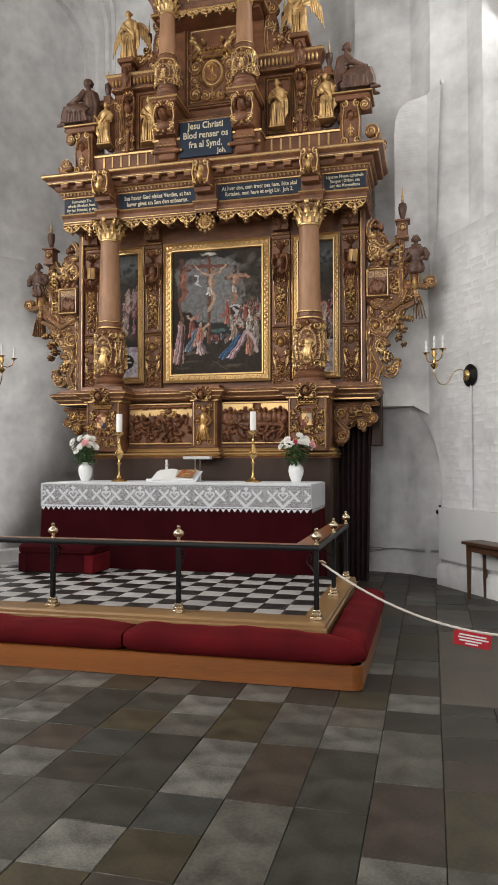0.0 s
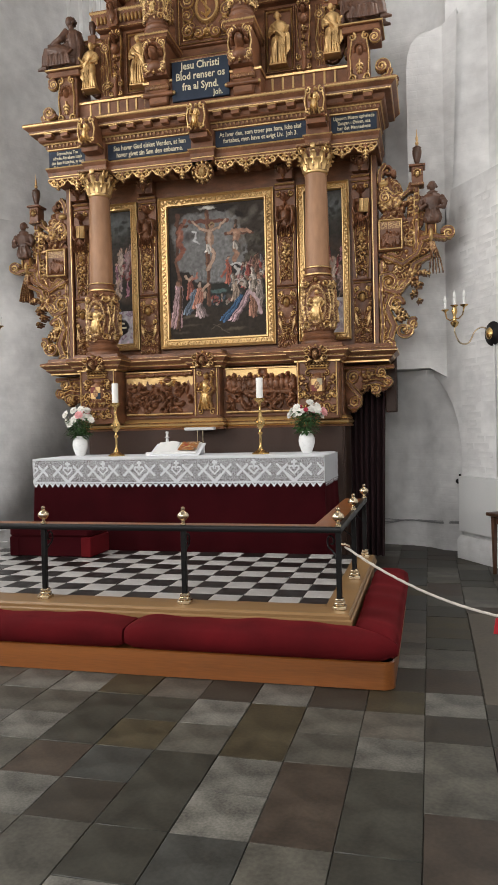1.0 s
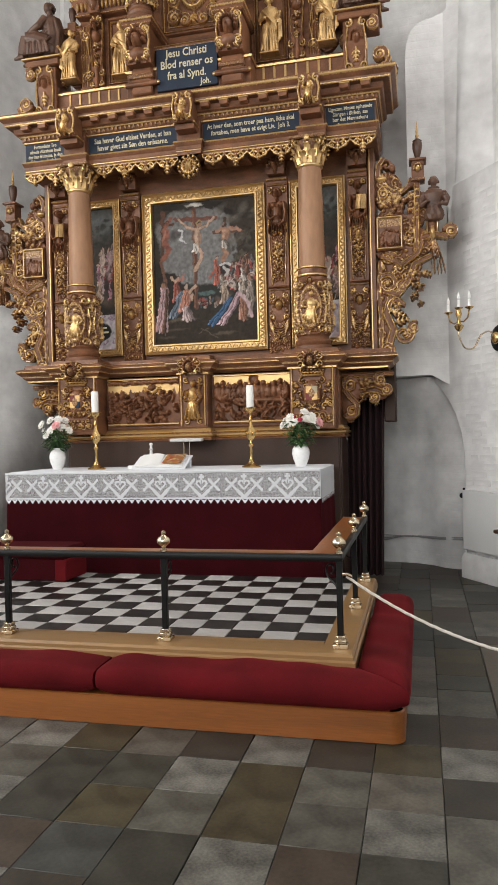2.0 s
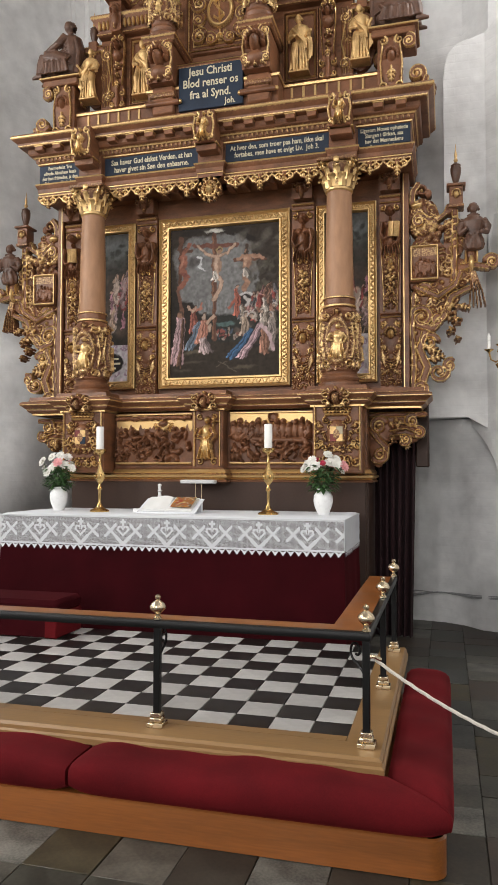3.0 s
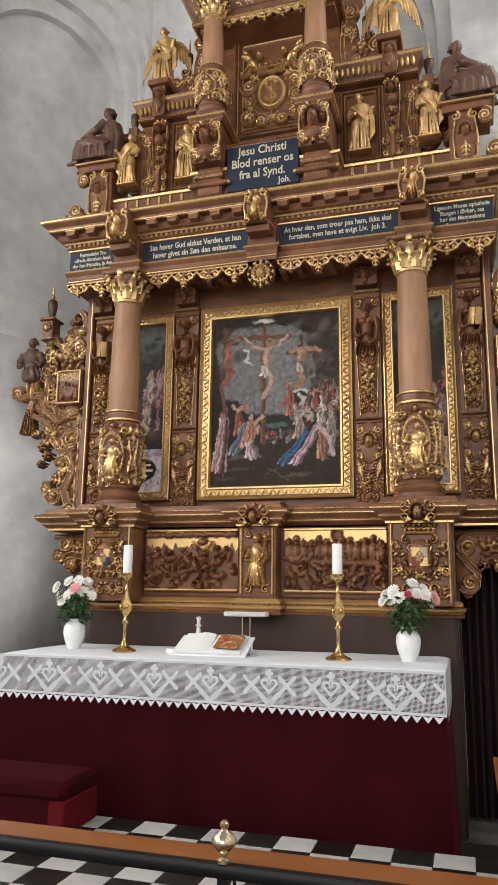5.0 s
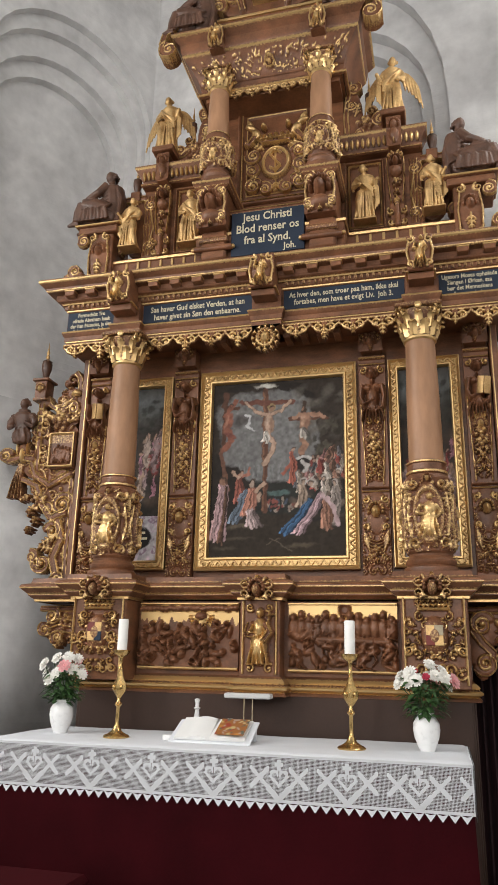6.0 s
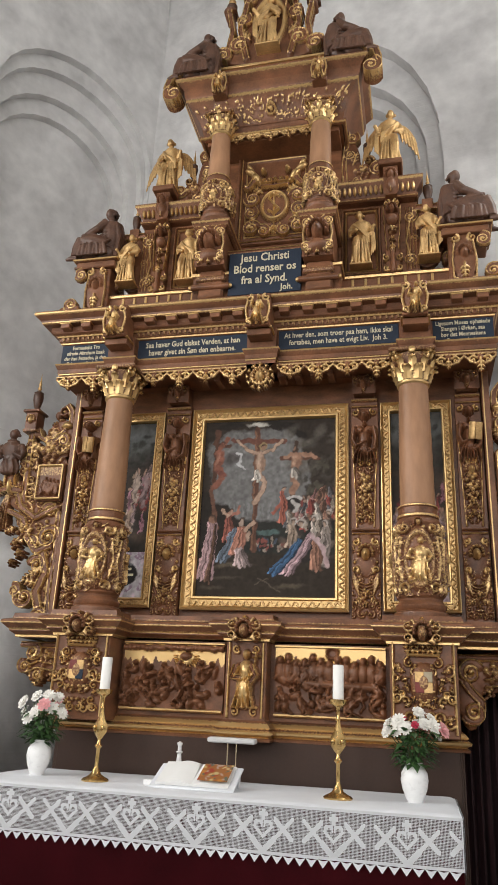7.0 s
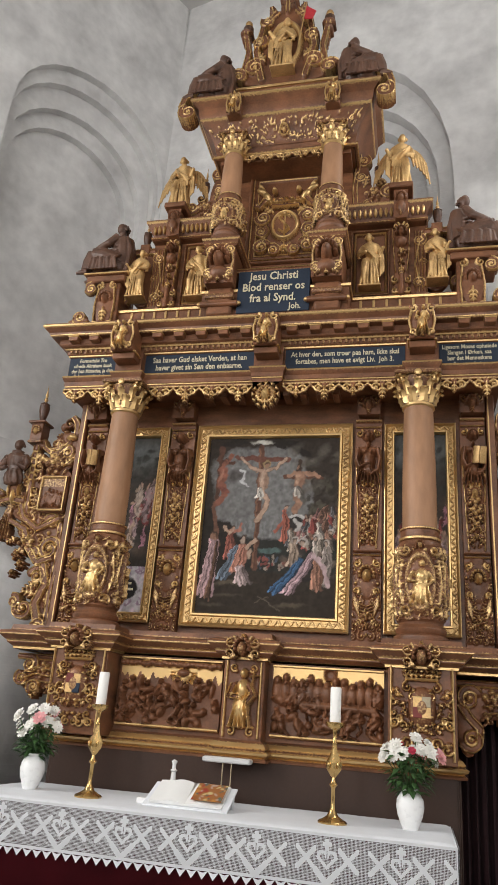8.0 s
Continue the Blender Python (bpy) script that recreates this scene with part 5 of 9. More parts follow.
MOD = Geo().box(-0.045, 0.045, -0.075, 0.0, 0, 0.05, 0.006).box(-0.05, 0.05, -0.08, 0.0, 0.04, 0.052, 0.003, gilt=1).mesh("modillion", [M["gilded"]])
DEN = Geo().box(-0.011, 0.011, -0.02, 0.0, 0, 0.03, 0.002, gilt=0.55).mesh("dentil", [M["gilded"]])
for k in range(19):
    x = -1.8 + k * 0.2
    if min(abs(x + 1.27), abs(x), abs(x - 1.27)) > 0.16:
        o = new("modillion", MOD)
        o.parent, o.location = ALT, (x, -0.485, 4.822)
for k in range(78):
    x = -1.86 + k * 0.0483
    if min(abs(x + 1.27), abs(x), abs(x - 1.27)) > 0.13:
        o = new("dentil", DEN)
        o.parent, o.location = ALT, (x, -0.428, 4.754)
# scripture panels in the frieze
TEXTS = [(-1.64, 0.47, "Formedelst Tro\nofrede Abraham Isaak\nder han fristedes, ja den\nEnbaarne ofrede han", 0.052), (-0.635, 1.0, "Saa haver Gud elsket Verden, at han\nhaver givet sin Søn den enbaarne.", 0.075),
         (0.635, 1.0, "At hver den, som troer paa ham, ikke skal\nfortabes, men have et evigt Liv.  Joh 3.", 0.068), (1.64, 0.47, "Ligesom Moses ophøiede\nSlangen i Ørken, saa\nbør det Menneskens\nSøn at ophøies", 0.052)]
for x, w, text, size in TEXTS:
    b = part("inscription_panel", Geo().box(x - w / 2, x + w / 2, -0.408, -0.398, 4.545, 4.722, 0.002), M["blue"], ALT, "blue panel with cream gothic lettering")
    words(text, size, (x, -0.41, 4.722 - size * (0.95 if size < 0.06 else 1.05)), b, squeeze=0.78 if size > 0.06 else 0.8)


# carved masks on the frieze blocks
def bracket(x, y, z, w, h, seed, figure=True):
    b = part("bracket", Geo().box(x - w / 2, x + w / 2, y, y + 0.2, z, z + h, 0.008), M["wood"], ALT, "carved gilded bracket")
    c = Carving(w * 1.12, h * 1.05, 0.006)
    c.scroll(w * 0.36, h * 0.86, w * 0.17, 2.0, 1.2, 1, 0.014, 0.02, 0.8, True)
    c.scroll(w * 0.36, h * 0.15, w * 0.16, 4.0, 1.2, -1, 0.014, 0.02, 0.8, True)
    c.stroke([(w * 0.42, h * 0.2), (w * 0.5, h * 0.5), (w * 0.42, h * 0.8)], 0.014, 0.014, 0.02, 0.8, True)
    c.dab(0, h * 0.5, w * 0.42, h * 0.48, 0.02, 0.2)
    if figure:
        c.figure(0, h * 0.08, h * 0.85, 0.06, 0.85, 0.05)
    else:
        c.mask(0, h * 0.55, h * 0.25, 0.06, 0.7)
    c.leaf(0, h * 0.28, h * 0.26, -1.57, 0.03, 0.8)
    carved("relief", c, (x, y - 0.004, z - 0.01), b, open_work=True, thick=0.01)
    return b


for k, x in enumerate((-1.27, 0.0, 1.27)):
    bracket(x, -0.66, 4.655, 0.2, 0.3, k)
    part("corbel", Geo().box(x - 0.1, x + 0.1, -0.6, -0.44, 4.6, 4.66, 0.004).box(x - 0.115, x + 0.115, -0.62, -0.44, 4.655, 4.67, 0.003, gilt=0.8), M["gilded"], ALT)
# scalloped apron under the architrave
for x0, x1 in ((-1.88, -1.39), (-1.07, -0.13), (0.13, 1.07), (1.39, 1.88)):
    w = x1 - x0
    c = Carving(w, 0.2, 0.006)
    n = max(2, round(w / 0.235))
    for k in range(n):
        x = -w / 2 + (k + 0.5) * w / n
        p = w / n
        c.scroll(x - p * 0.24, 0.135, 0.036, 0.5, 1.3, 1, 0.012, 0.02, 0.9).scroll(x + p * 0.24, 0.135, 0.036, 2.6, 1.3, -1, 0.012, 0.02, 0.9)
        c.leaf(x, 0.15, 0.12 if k % 2 else 0.09, -1.57, 0.03, 0.8)
        c.stroke([(x - p * 0.5, 0.17), (x - p * 0.2, 0.11), (x, 0.09), (x + p * 0.2, 0.11), (x + p * 0.5, 0.17)], 0.014, 0.014, 0.018, 0.7)
        c.dab(x, 0.16, 0.03, 0.03, 0.02, 0.4)
    c.stroke([(-w / 2, 0.19), (w / 2, 0.19)], 0.014, 0.014, 0.016, 0.7)
    carved("apron", c, ((x0 + x1) / 2, -0.415, 4.205), ALT, "scalloped gilded apron", True, 0.012)
c = Carving(0.28, 0.3, 0.006)
for k in range(12):
    a = k * math.pi / 6
    c.leaf(0.0 + 0.03 * math.cos(a), 0.15 + 0.03 * math.sin(a), 0.1, a, 0.03, 0.8, lobes=2)
c.mask(0, 0.15, 0.055, 0.06, 0.95)
carved("pendant", c, (0, -0.47, 4.12), ALT, "gilded sunburst pendant", True, 0.03)


# ---- columns ----
def column(x, y, z0, scale, hdrum, hshaft, r, seed, figure=True):
    """Column with moulded base, carved drum, smooth shaft and leafy capital."""
    col = part("column", Geo().lathe((x, y, z0), [(r * 1.5, 0), (r * 1.52, 0.02), (r * 1.5, 0.035), (r * 1.3, 0.05), (r * 1.38, 0.065), (r * 1.4, 0.085), (r * 1.3, 0.1), (r * 1.2, 0.115), (r * 1.22, 0.13)], 32, gilt=0.12), M["gilded"], ALT, "column with carved drum and smooth reddish shaft", sharp=30)
    zd = z0 + 0.13
    g = Geo().lathe((x, y, zd), [(r * 1.18, 0), (r * 1.3, 0.02), (r * 1.22, 0.04), (r * 1.22, hdrum - 0.06), (r * 1.3, hdrum - 0.04), (r * 1.25, hdrum - 0.02), (r * 1.12, hdrum)], 32, gilt=0.1)
    part("drum", g, M["gilded"], col)
    # relief wrapped round the drum
    wrap = r * 1.2 * 2 * math.pi
    c = Carving(wrap, hdrum - 0.02, 0.008)
    hd = hdrum - 0.02
    c.fill(-wrap / 2 + 0.01, wrap / 2 - 0.01, 0.01, hd - 0.01, seed + 60, 0.05, 0.02, 0.62, False)
    for k in range(3):
        cx = (k - 1) * wrap / 3
        c.dab(cx, hd * 0.47, wrap * 0.09, hd * 0.37, 0.024, 0.05, add=0.002).dab(cx, hd * 0.47, wrap * 0.11, hd * 0.42, 0.036, 0.62, rim=True)
        for s in (-1, 1):
            c.scroll(cx + s * wrap * 0.1, hd * 0.87, 0.042, 1.57 - s, 1.3, -s, 0.013, 0.034, 0.8)
            c.scroll(cx + s * wrap * 0.1, hd * 0.1, 0.042, -1.57 + s, 1.3, s, 0.013, 0.034, 0.8)
            c.stroke([(cx + s * wrap * 0.125, hd * 0.2), (cx + s * wrap * 0.15, hd * 0.45), (cx + s * wrap * 0.125, hd * 0.75)], 0.011, 0.011, 0.03, 0.8)
        c.mask(cx, hd * 0.93, 0.024, 0.045, 0.8)
        c.figure(cx, hd * 0.17, hd * 0.58, 0.05, 0.85, 0.03)
        c.fruit(cx + wrap / 6, hd * 0.32, 0.04, 9, 0.036, 0.6).fruit(cx + wrap / 6, hd * 0.6, 0.03, 7, 0.034, 0.6)
        c.leaf(cx + wrap / 6, hd * 0.68, 0.1, 1.57, 0.03, 0.75)
    gg = c.geo((0, 0, 0))
    rr = r * 1.2
    gg.v = [(x + (rr - vy) * math.sin(vx / rr), y - (rr - vy) * math.cos(vx / rr), zd + 0.01 + vz) for vx, vy, vz in gg.v]
    part("drum_relief", gg, M["gilded"], col, "gilded relief round the drum", sharp=70)
    zs = zd + hdrum
    part("collar", Geo().lathe((x, y, zs), [(r * 1.1, 0), (r * 1.2, 0.012, 0.8), (r * 1.2, 0.025, 0.8), (r * 1.08, 0.035), (r * 1.08, 0.08), (r * 1.16, 0.088, 0.7), (r * 1.16, 0.098, 0.7), (r * 1.0, 0.108)], 32, fold=lambda a, k: 1 + (0.03 * math.cos(a * 24) if k in (3, 4) else 0)), M["gilded"], col, sharp=30)
    part("shaft", Geo().lathe((x, y, zs + 0.1), [(r, 0), (r * 0.995, hshaft * 0.3), (r * 0.96, hshaft * 0.6), (r * 0.89, hshaft - 0.03), (r * 0.88, hshaft)], 40), M["column"], col, "smooth reddish brown marbled shaft")
    # capital
    zc = zs + 0.1 + hshaft
    hc = 0.27 * scale
    bell = [(r * 0.9, -0.015, 1), (r * 1.0, -0.005, 1), (r * 1.0, 0.012, 1), (r * 0.9, 0.02, 0.6), (r * 0.95, hc * 0.3, 0.3), (r * 1.05, hc * 0.6, 0.3), (r * 1.25, hc * 0.86, 0.6)]
    g = Geo().lathe((x, y, zc), bell, 28)
    for row, (n, zb, hl) in enumerate(((10, 0.015, hc * 0.4), (10, hc * 0.27, hc * 0.44))):
        for k in range(n):
            a = 2 * math.pi * (k + 0.5 * row) / n
            rb = r * (0.97 + 0.1 * row)
            st = ((0, 0.0, 1.0), (0.22, 0.004, 1.08), (0.3, 0.007, 0.88), (0.5, 0.012, 1.0), (0.58, 0.016, 0.78), (0.78, 0.026, 0.8), (0.93, 0.042, 0.66), (0.97, 0.056, 0.5), (0.88, 0.062, 0.3))
            half = math.pi / n * (1.02 - 0.16 * row)
            vs, gs = [], []
            for z, o, wd in st:
                for c in (-1, -0.45, 0, 0.45, 1):
                    ro = rb + (o + 0.009 * (1 - abs(c)) + (0.006 if c == 0 else 0)) * scale
                    aa = a + c * half * wd
                    vs.append((x + ro * math.cos(aa), y + ro * math.sin(aa), zc + zb + hl * z))
                    gs.append(0.95 if abs(c) < 0.9 else 0.55)
            g.put(vs, [(5 * p + c, 5 * p + c + 1, 5 * p + c + 6, 5 * p + c + 5) for p in range(8) for c in range(4)], gs)
            g.ball((x + (rb + 0.058 * scale) * math.cos(a), y + (rb + 0.058 * scale) * math.sin(a), zc + zb + hl * 0.9), 0.0135 * scale, 6, 4, 0.9)
    for k in range(4):
        a = math.pi / 4 + k * math.pi / 2
        for side in (-1, 1):
            pts = []
            for q in range(18):
                th = q / 17 * 2.6 * math.pi
                rv = 0.046 * scale * (1 - q / 17 * 0.75)
                lx, lz = rv * math.cos(th), rv * math.sin(th)
                ro = r * 1.38
                pts.append((x + (ro + lx) * math.cos(a) - side * 0.018 * math.sin(a), y + (ro + lx) * math.sin(a) + side * 0.018 * math.cos(a), zc + hc * 0.78 + lz))
            g.tube(pts, 0.012 * scale, 6, 1.0)
    ab = r * 1.42
    g.box(x - ab, x + ab, y - ab, y + ab, zc + hc * 0.88, zc + hc, 0.008, 0.5)
    g.ball((x, y - ab, zc + hc * 0.88), (0.03 * scale, 0.02, 0.03 * scale), 8, 5, 1.0)
    part("capital", g, M["gilded"], col, "gilded corinthian capital", sharp=35)
    return col


column(-1.235, -0.45, 2.33, 1.0, 0.58, 0.985, 0.127, 1)
column(1.235, -0.45, 2.33, 1.0, 0.58, 0.985, 0.127, 2)


# ---- framed paintings ----
def gilt_frame(x0, x1, z0, z1, w, y, label):
    """Mitred moulding with a running wave carved along it."""
    fr = part("picture_frame", Geo(), M["gold"], ALT, label)
    g = Geo()
    prof = [(0.0, 0.0), (0.0, 0.055), (0.1, 0.06), (0.18, 0.045), (0.3, 0.035), (0.72, 0.04), (0.8, 0.055), (0.92, 0.055), (1.0, 0.03), (1.0, 0.0)]
    cor = [(x0, z0), (x1, z0), (x1, z1), (x0, z1)]
    inn = [(x0 + w, z0 + w), (x1 - w, z0 + w), (x1 - w, z1 - w), (x0 + w, z1 - w)]
    vs = [(a[0] + (b[0] - a[0]) * p, y - h, a[1] + (b[1] - a[1]) * p) for a, b in zip(cor, inn) for p, h in prof]
    q = len(prof)
    g.put(vs, [(k * q + i, ((k + 1) % 4) * q + i, ((k + 1) % 4) * q + i + 1, k * q + i + 1) for k in range(4) for i in range(q - 1)], 0.9)
    fr.data = g.mesh("picture_frame", [M["gilded"]], 25)
    lift_normals(fr)
    o = Geo()
    for k in range(4):
        a, b = Vector(cor[k]) * 0.5 + Vector(inn[k]) * 0.5, Vector(cor[(k + 1) % 4]) * 0.5 + Vector(inn[(k + 1) % 4]) * 0.5
        d = b - a
        n = int(d.length / 0.006)
        e = Vector((-d.y, d.x)).normalized()
        pts = []
        for s in range(n + 1):
            p = a + d * s / n + e * (w * 0.17 * math.sin(s * 0.56))
            pts.append((p.x, y - 0.046, p.y))
        o.tube(pts, 0.0085, 5, 1.0)
        for s in range(3, n, 11):
            p = a + d * s / n - e * (w * 0.14 * math.sin(s * 0.56))
            o.ball((p.x, y - 0.042, p.y), (0.008, 0.008, 0.008), 6, 4, 1.0)
    part("wave_ornament", o, M["gold"], fr, "bright gilded running ornament", sharp=60)
    return fr


gilt_frame(-0.69, 0.69, 2.42, 4.18, 0.115, 0.0, "broad gilded frame with a wave ornament")
for s in (-1, 1):
    a, b = sorted((s * 0.955, s * 1.535))
    gilt_frame(a, b, 2.43, 4.17, 0.085, 0.0, "narrow gilded frame with a wave ornament")


def main_painting():
    c = Canvas(1.16, 1.55, 0.0055, (0.026, 0.02, 0.015))
    u, v = c.u, c.v
    r = c.r
    wob = 0.03 * np.sin(v * 17) + 0.02 * np.sin(u * 23 + v * 9)
    c.wash((0.15, 0.15, 0.148), np.clip((1 - np.sqrt(((u - 0.42 + wob) / 0.37) ** 4 + ((v - 0.66) / 0.285) ** 4)) / 0.16, 0, 1))
    for k in range(60):
        c.dab(r.uniform(0.14, 0.7), r.uniform(0.52, 0.9), r.uniform(0.04, 0.12), r.uniform(0.012, 0.035), np.array((0.17, 0.17, 0.168)) * r.uniform(0.65, 1.35), r.uniform(-0.4, 0.4), 0.8, 0.35)
    # cloud bank, light in the clouds, brown hillside
    c.dab(0.43, 0.965, 0.13, 0.016, (0.5, 0.48, 0.43), 0, 0.5)
    for uu, vv, a, b, g in ((0.6, 0.965, 0.16, 0.025, -0.12), (0.72, 0.91, 0.1, 0.03, -0.6), (0.2, 0.965, 0.12, 0.03, 0.15), (0.55, 0.94, 0.07, 0.016, -0.3)):
        c.dab(uu, vv, a, b, (0.012, 0.01, 0.009), g, 0.35)
    for k in range(30):
        c.dab(r.uniform(0.66, 1.0), r.uniform(0.62, 0.93), r.uniform(0.03, 0.1), r.uniform(0.015, 0.04), np.array((0.11, 0.098, 0.08)) * r.uniform(0.4, 1.2), r.uniform(0, 1), 0.7, 0.6)
    c.dab(0.22, 0.77, 0.09, 0.05, (0.075, 0.068, 0.066), 0.3, 0.6).line([(0.26, 0.8), (0.29, 0.785), (0.285, 0.75), (0.27, 0.73), (0.33, 0.7)], 0.008, (0.4, 0.4, 0.4))
    for k in range(46):
        uu = r.uniform(0.14, 0.62)
        c.dab(uu, r.uniform(0.44, 0.5), r.uniform(0.006, 0.014), r.uniform(0.02, 0.06), np.array((0.15, 0.155, 0.155)) * r.uniform(0.55, 1.35), 0, 0.4, 0.7)
    for k in range(50):
        c.dab(r.uniform(0.78, 1.0), r.uniform(0.45, 0.75), r.uniform(0.02, 0.05), r.uniform(0.012, 0.03), np.array((0.05, 0.045, 0.032)) * r.uniform(0.2, 1.6), r.uniform(0, 2), 0.4, 0.8)
    c.wash((0.014, 0.012, 0.01), np.clip((0.6 - u * 0.56 - v + 0.015 * np.sin(u * 40)) / 0.015, 0, 1) * np.clip((0.62 - u) / 0.1, 0, 1))
    c.wash((0.016, 0.02, 0.018), np.clip((0.42 - v) / 0.02, 0, 1) * (u > 0.35))
    c.dab(0.52, 0.345, 0.1, 0.022, (0.06, 0.11, 0.105), 0, 0.3)
    for k in range(46):
        c.dab(r.uniform(0.42, 0.64), r.uniform(0.25, 0.31), 0.012, 0.012, ((0.2, 0.05, 0.04), (0.25, 0.2, 0.16), (0.05, 0.07, 0.1), (0.02, 0.02, 0.02))[r.randint(0, 4)], 0, 0.4)
    # ground with lit edges
    c.wash((0.026, 0.02, 0.014), np.clip((0.24 - v) / 0.02, 0, 1))
    for uu, vv, a, b, k in ((0.25, 0.165, 0.2, 0.016, 2.6), (0.2, 0.1, 0.18, 0.012, 1.6), (0.68, 0.06, 0.16, 0.016, 2.2), (0.12, 0.05, 0.12, 0.014, 1.7), (0.4, 0.13, 0.1, 0.05, 0.6)):
        c.dab(uu, vv, a, b, np.array((0.036, 0.028, 0.018)) * k, 0.04, 0.6)
    c.line([(0.46, 0.1), (0.62, 0.03)], 0.004, (0.09, 0.07, 0.05)).line([(0.43, 0.06), (0.53, 0.1)], 0.004, (0.08, 0.06, 0.04))

    def robe(pts, wide, light, folds=7, dark=0.28):
        """Cloth along a line, in alternate lit and shaded folds."""
        light = np.array(light)
        n = len(pts)
        for k in range(folds):
            f = (k + 0.5) / folds * 2 - 1
            line = [(p[0] + f * wide * (0.45 + 0.55 * i / (n - 1)) + 0.006 * math.sin(3 * i + k), p[1] + 0.01 * math.sin(k * 2.3)) for i, p in enumerate(pts)]
            c.line(line, wide * 0.62 / folds * 2.2, light * ((1.15, 0.5, 0.85, dark)[k % 4]) * (1.05 - 0.45 * f))
            c.line(line, wide * 0.2 / folds * 2.2, light * ((1.5, 0.75, 1.2, 0.5)[k % 4]) * (1.0 - 0.4 * f))

    def head(uu, vv, s=0.02, col=(0.34, 0.2, 0.14)):
        c.dab(uu, vv + s * 0.5, s * 1.3, s * 0.9, (0.05, 0.03, 0.02), 0, 0.4).dab(uu, vv, s, s, col, 0, 0.4)

    wood, flesh = (0.1, 0.042, 0.024), (0.42, 0.27, 0.185)
    c.line([(0.415, 0.245), (0.41, 0.94)], 0.017, wood).line([(0.405, 0.25), (0.4, 0.93)], 0.005, (0.2, 0.09, 0.05)).line([(0.23, 0.875), (0.62, 0.86)], 0.017, (0.13, 0.045, 0.028))
    for col, w, o in (((0.16, 0.09, 0.06), 0.014, 0.006), (flesh, 0.011, 0.0)):
        c.line([(0.26, 0.88), (0.33, 0.82), (0.41, 0.795)], w, col).line([(0.6, 0.865), (0.54, 0.815), (0.46, 0.795)], w, col)
        c.dab(0.437 + o, 0.745, 0.034, 0.07, col, 0.05, 0.3).line([(0.44, 0.68), (0.48, 0.625), (0.45, 0.565), (0.405, 0.51)], w * 1.35, col)
    c.dab(0.455, 0.73, 0.014, 0.05, (0.24, 0.14, 0.09), 0, 0.6).dab(0.43, 0.76, 0.012, 0.03, (0.52, 0.36, 0.26), 0, 0.6)
    robe([(0.42, 0.695), (0.425, 0.66), (0.415, 0.64)], 0.03, (0.5, 0.46, 0.4), 5)
    c.dab(0.455, 0.835, 0.036, 0.03, (0.3, 0.2, 0.09), 0, 0.2), head(0.455, 0.825, 0.019, (0.26, 0.14, 0.085))
    red = (0.25, 0.085, 0.05)
    c.line([(0.075, 0.6), (0.13, 0.37)], 0.015, (0.14, 0.06, 0.035)).line([(0.09, 0.6), (0.1, 0.93)], 0.016, wood).line([(0.08, 0.855), (0.21, 0.845)], 0.012, wood)
    c.line([(0.1, 0.8), (0.14, 0.85), (0.19, 0.885)], 0.014, red).dab(0.12, 0.76, 0.04, 0.075, red, -0.2, 0.3).line([(0.13, 0.71), (0.15, 0.65), (0.09, 0.6)], 0.018, red).dab(0.11, 0.77, 0.014, 0.05, (0.36, 0.15, 0.09), -0.2, 0.5).line([(0.11, 0.7), (0.17, 0.67)], 0.014, (0.2, 0.06, 0.04))
    head(0.15, 0.855, 0.017, red)
    tan = (0.3, 0.155, 0.095)
    c.line([(0.69, 0.53), (0.71, 0.85)], 0.016, (0.06, 0.035, 0.024)).line([(0.6, 0.76), (0.87, 0.76)], 0.011, wood)
    c.line([(0.63, 0.765), (0.67, 0.785), (0.71, 0.775), (0.76, 0.785), (0.85, 0.765)], 0.012, tan).dab(0.71, 0.735, 0.045, 0.06, tan, 0, 0.3).dab(0.695, 0.745, 0.016, 0.04, (0.42, 0.24, 0.15), 0, 0.5).line([(0.69, 0.66), (0.705, 0.61), (0.69, 0.57)], 0.022, tan)
    robe([(0.7, 0.69), (0.71, 0.66)], 0.035, (0.4, 0.36, 0.31), 4)
    head(0.7, 0.815, 0.018, tan)
    # the crowd on the hillside
    for k in range(90):
        uu, vv = r.uniform(0.6, 1.0), r.uniform(0.16, 0.6)
        if vv < 0.34 + 0.75 * (uu - 0.6):
            c.dab(uu, vv, r.uniform(0.015, 0.05), r.uniform(0.01, 0.03), np.array(((0.1, 0.045, 0.035), (0.05, 0.04, 0.035), (0.12, 0.09, 0.07), (0.02, 0.018, 0.018))[r.randint(0, 4)]) * r.uniform(0.6, 1.4), r.uniform(0, 3), 0.5, 0.85)
    cols = [(0.3, 0.14, 0.13), (0.26, 0.05, 0.04), (0.38, 0.33, 0.28), (0.1, 0.1, 0.11), (0.26, 0.13, 0.085), (0.3, 0.25, 0.2)]
    for k in range(54):
        uu = r.uniform(0.66, 0.99)
        vv = 0.4 + r.uniform(0, 0.24) * (0.3 + 0.7 * (uu - 0.66) / 0.33)
        s = r.uniform(0.022, 0.04)
        robe([(uu, vv), (uu + r.uniform(-0.04, 0.04), vv - s * 1.6)], s * 0.7, cols[r.randint(0, 6)], 4)
        if k % 2:
            head(uu, vv + 0.014, 0.013, (0.3, 0.19, 0.14))
    c.dab(0.69, 0.5, 0.07, 0.045, (0.018, 0.016, 0.016), 0.3, 0.3).line([(0.65, 0.53), (0.7, 0.545), (0.76, 0.53)], 0.01, (0.42, 0.4, 0.38)).line([(0.68, 0.51), (0.73, 0.49), (0.71, 0.46)], 0.014, (0.34, 0.32, 0.3)).line([(0.68, 0.36), (0.78, 0.43)], 0.005, (0.4, 0.38, 0.36))
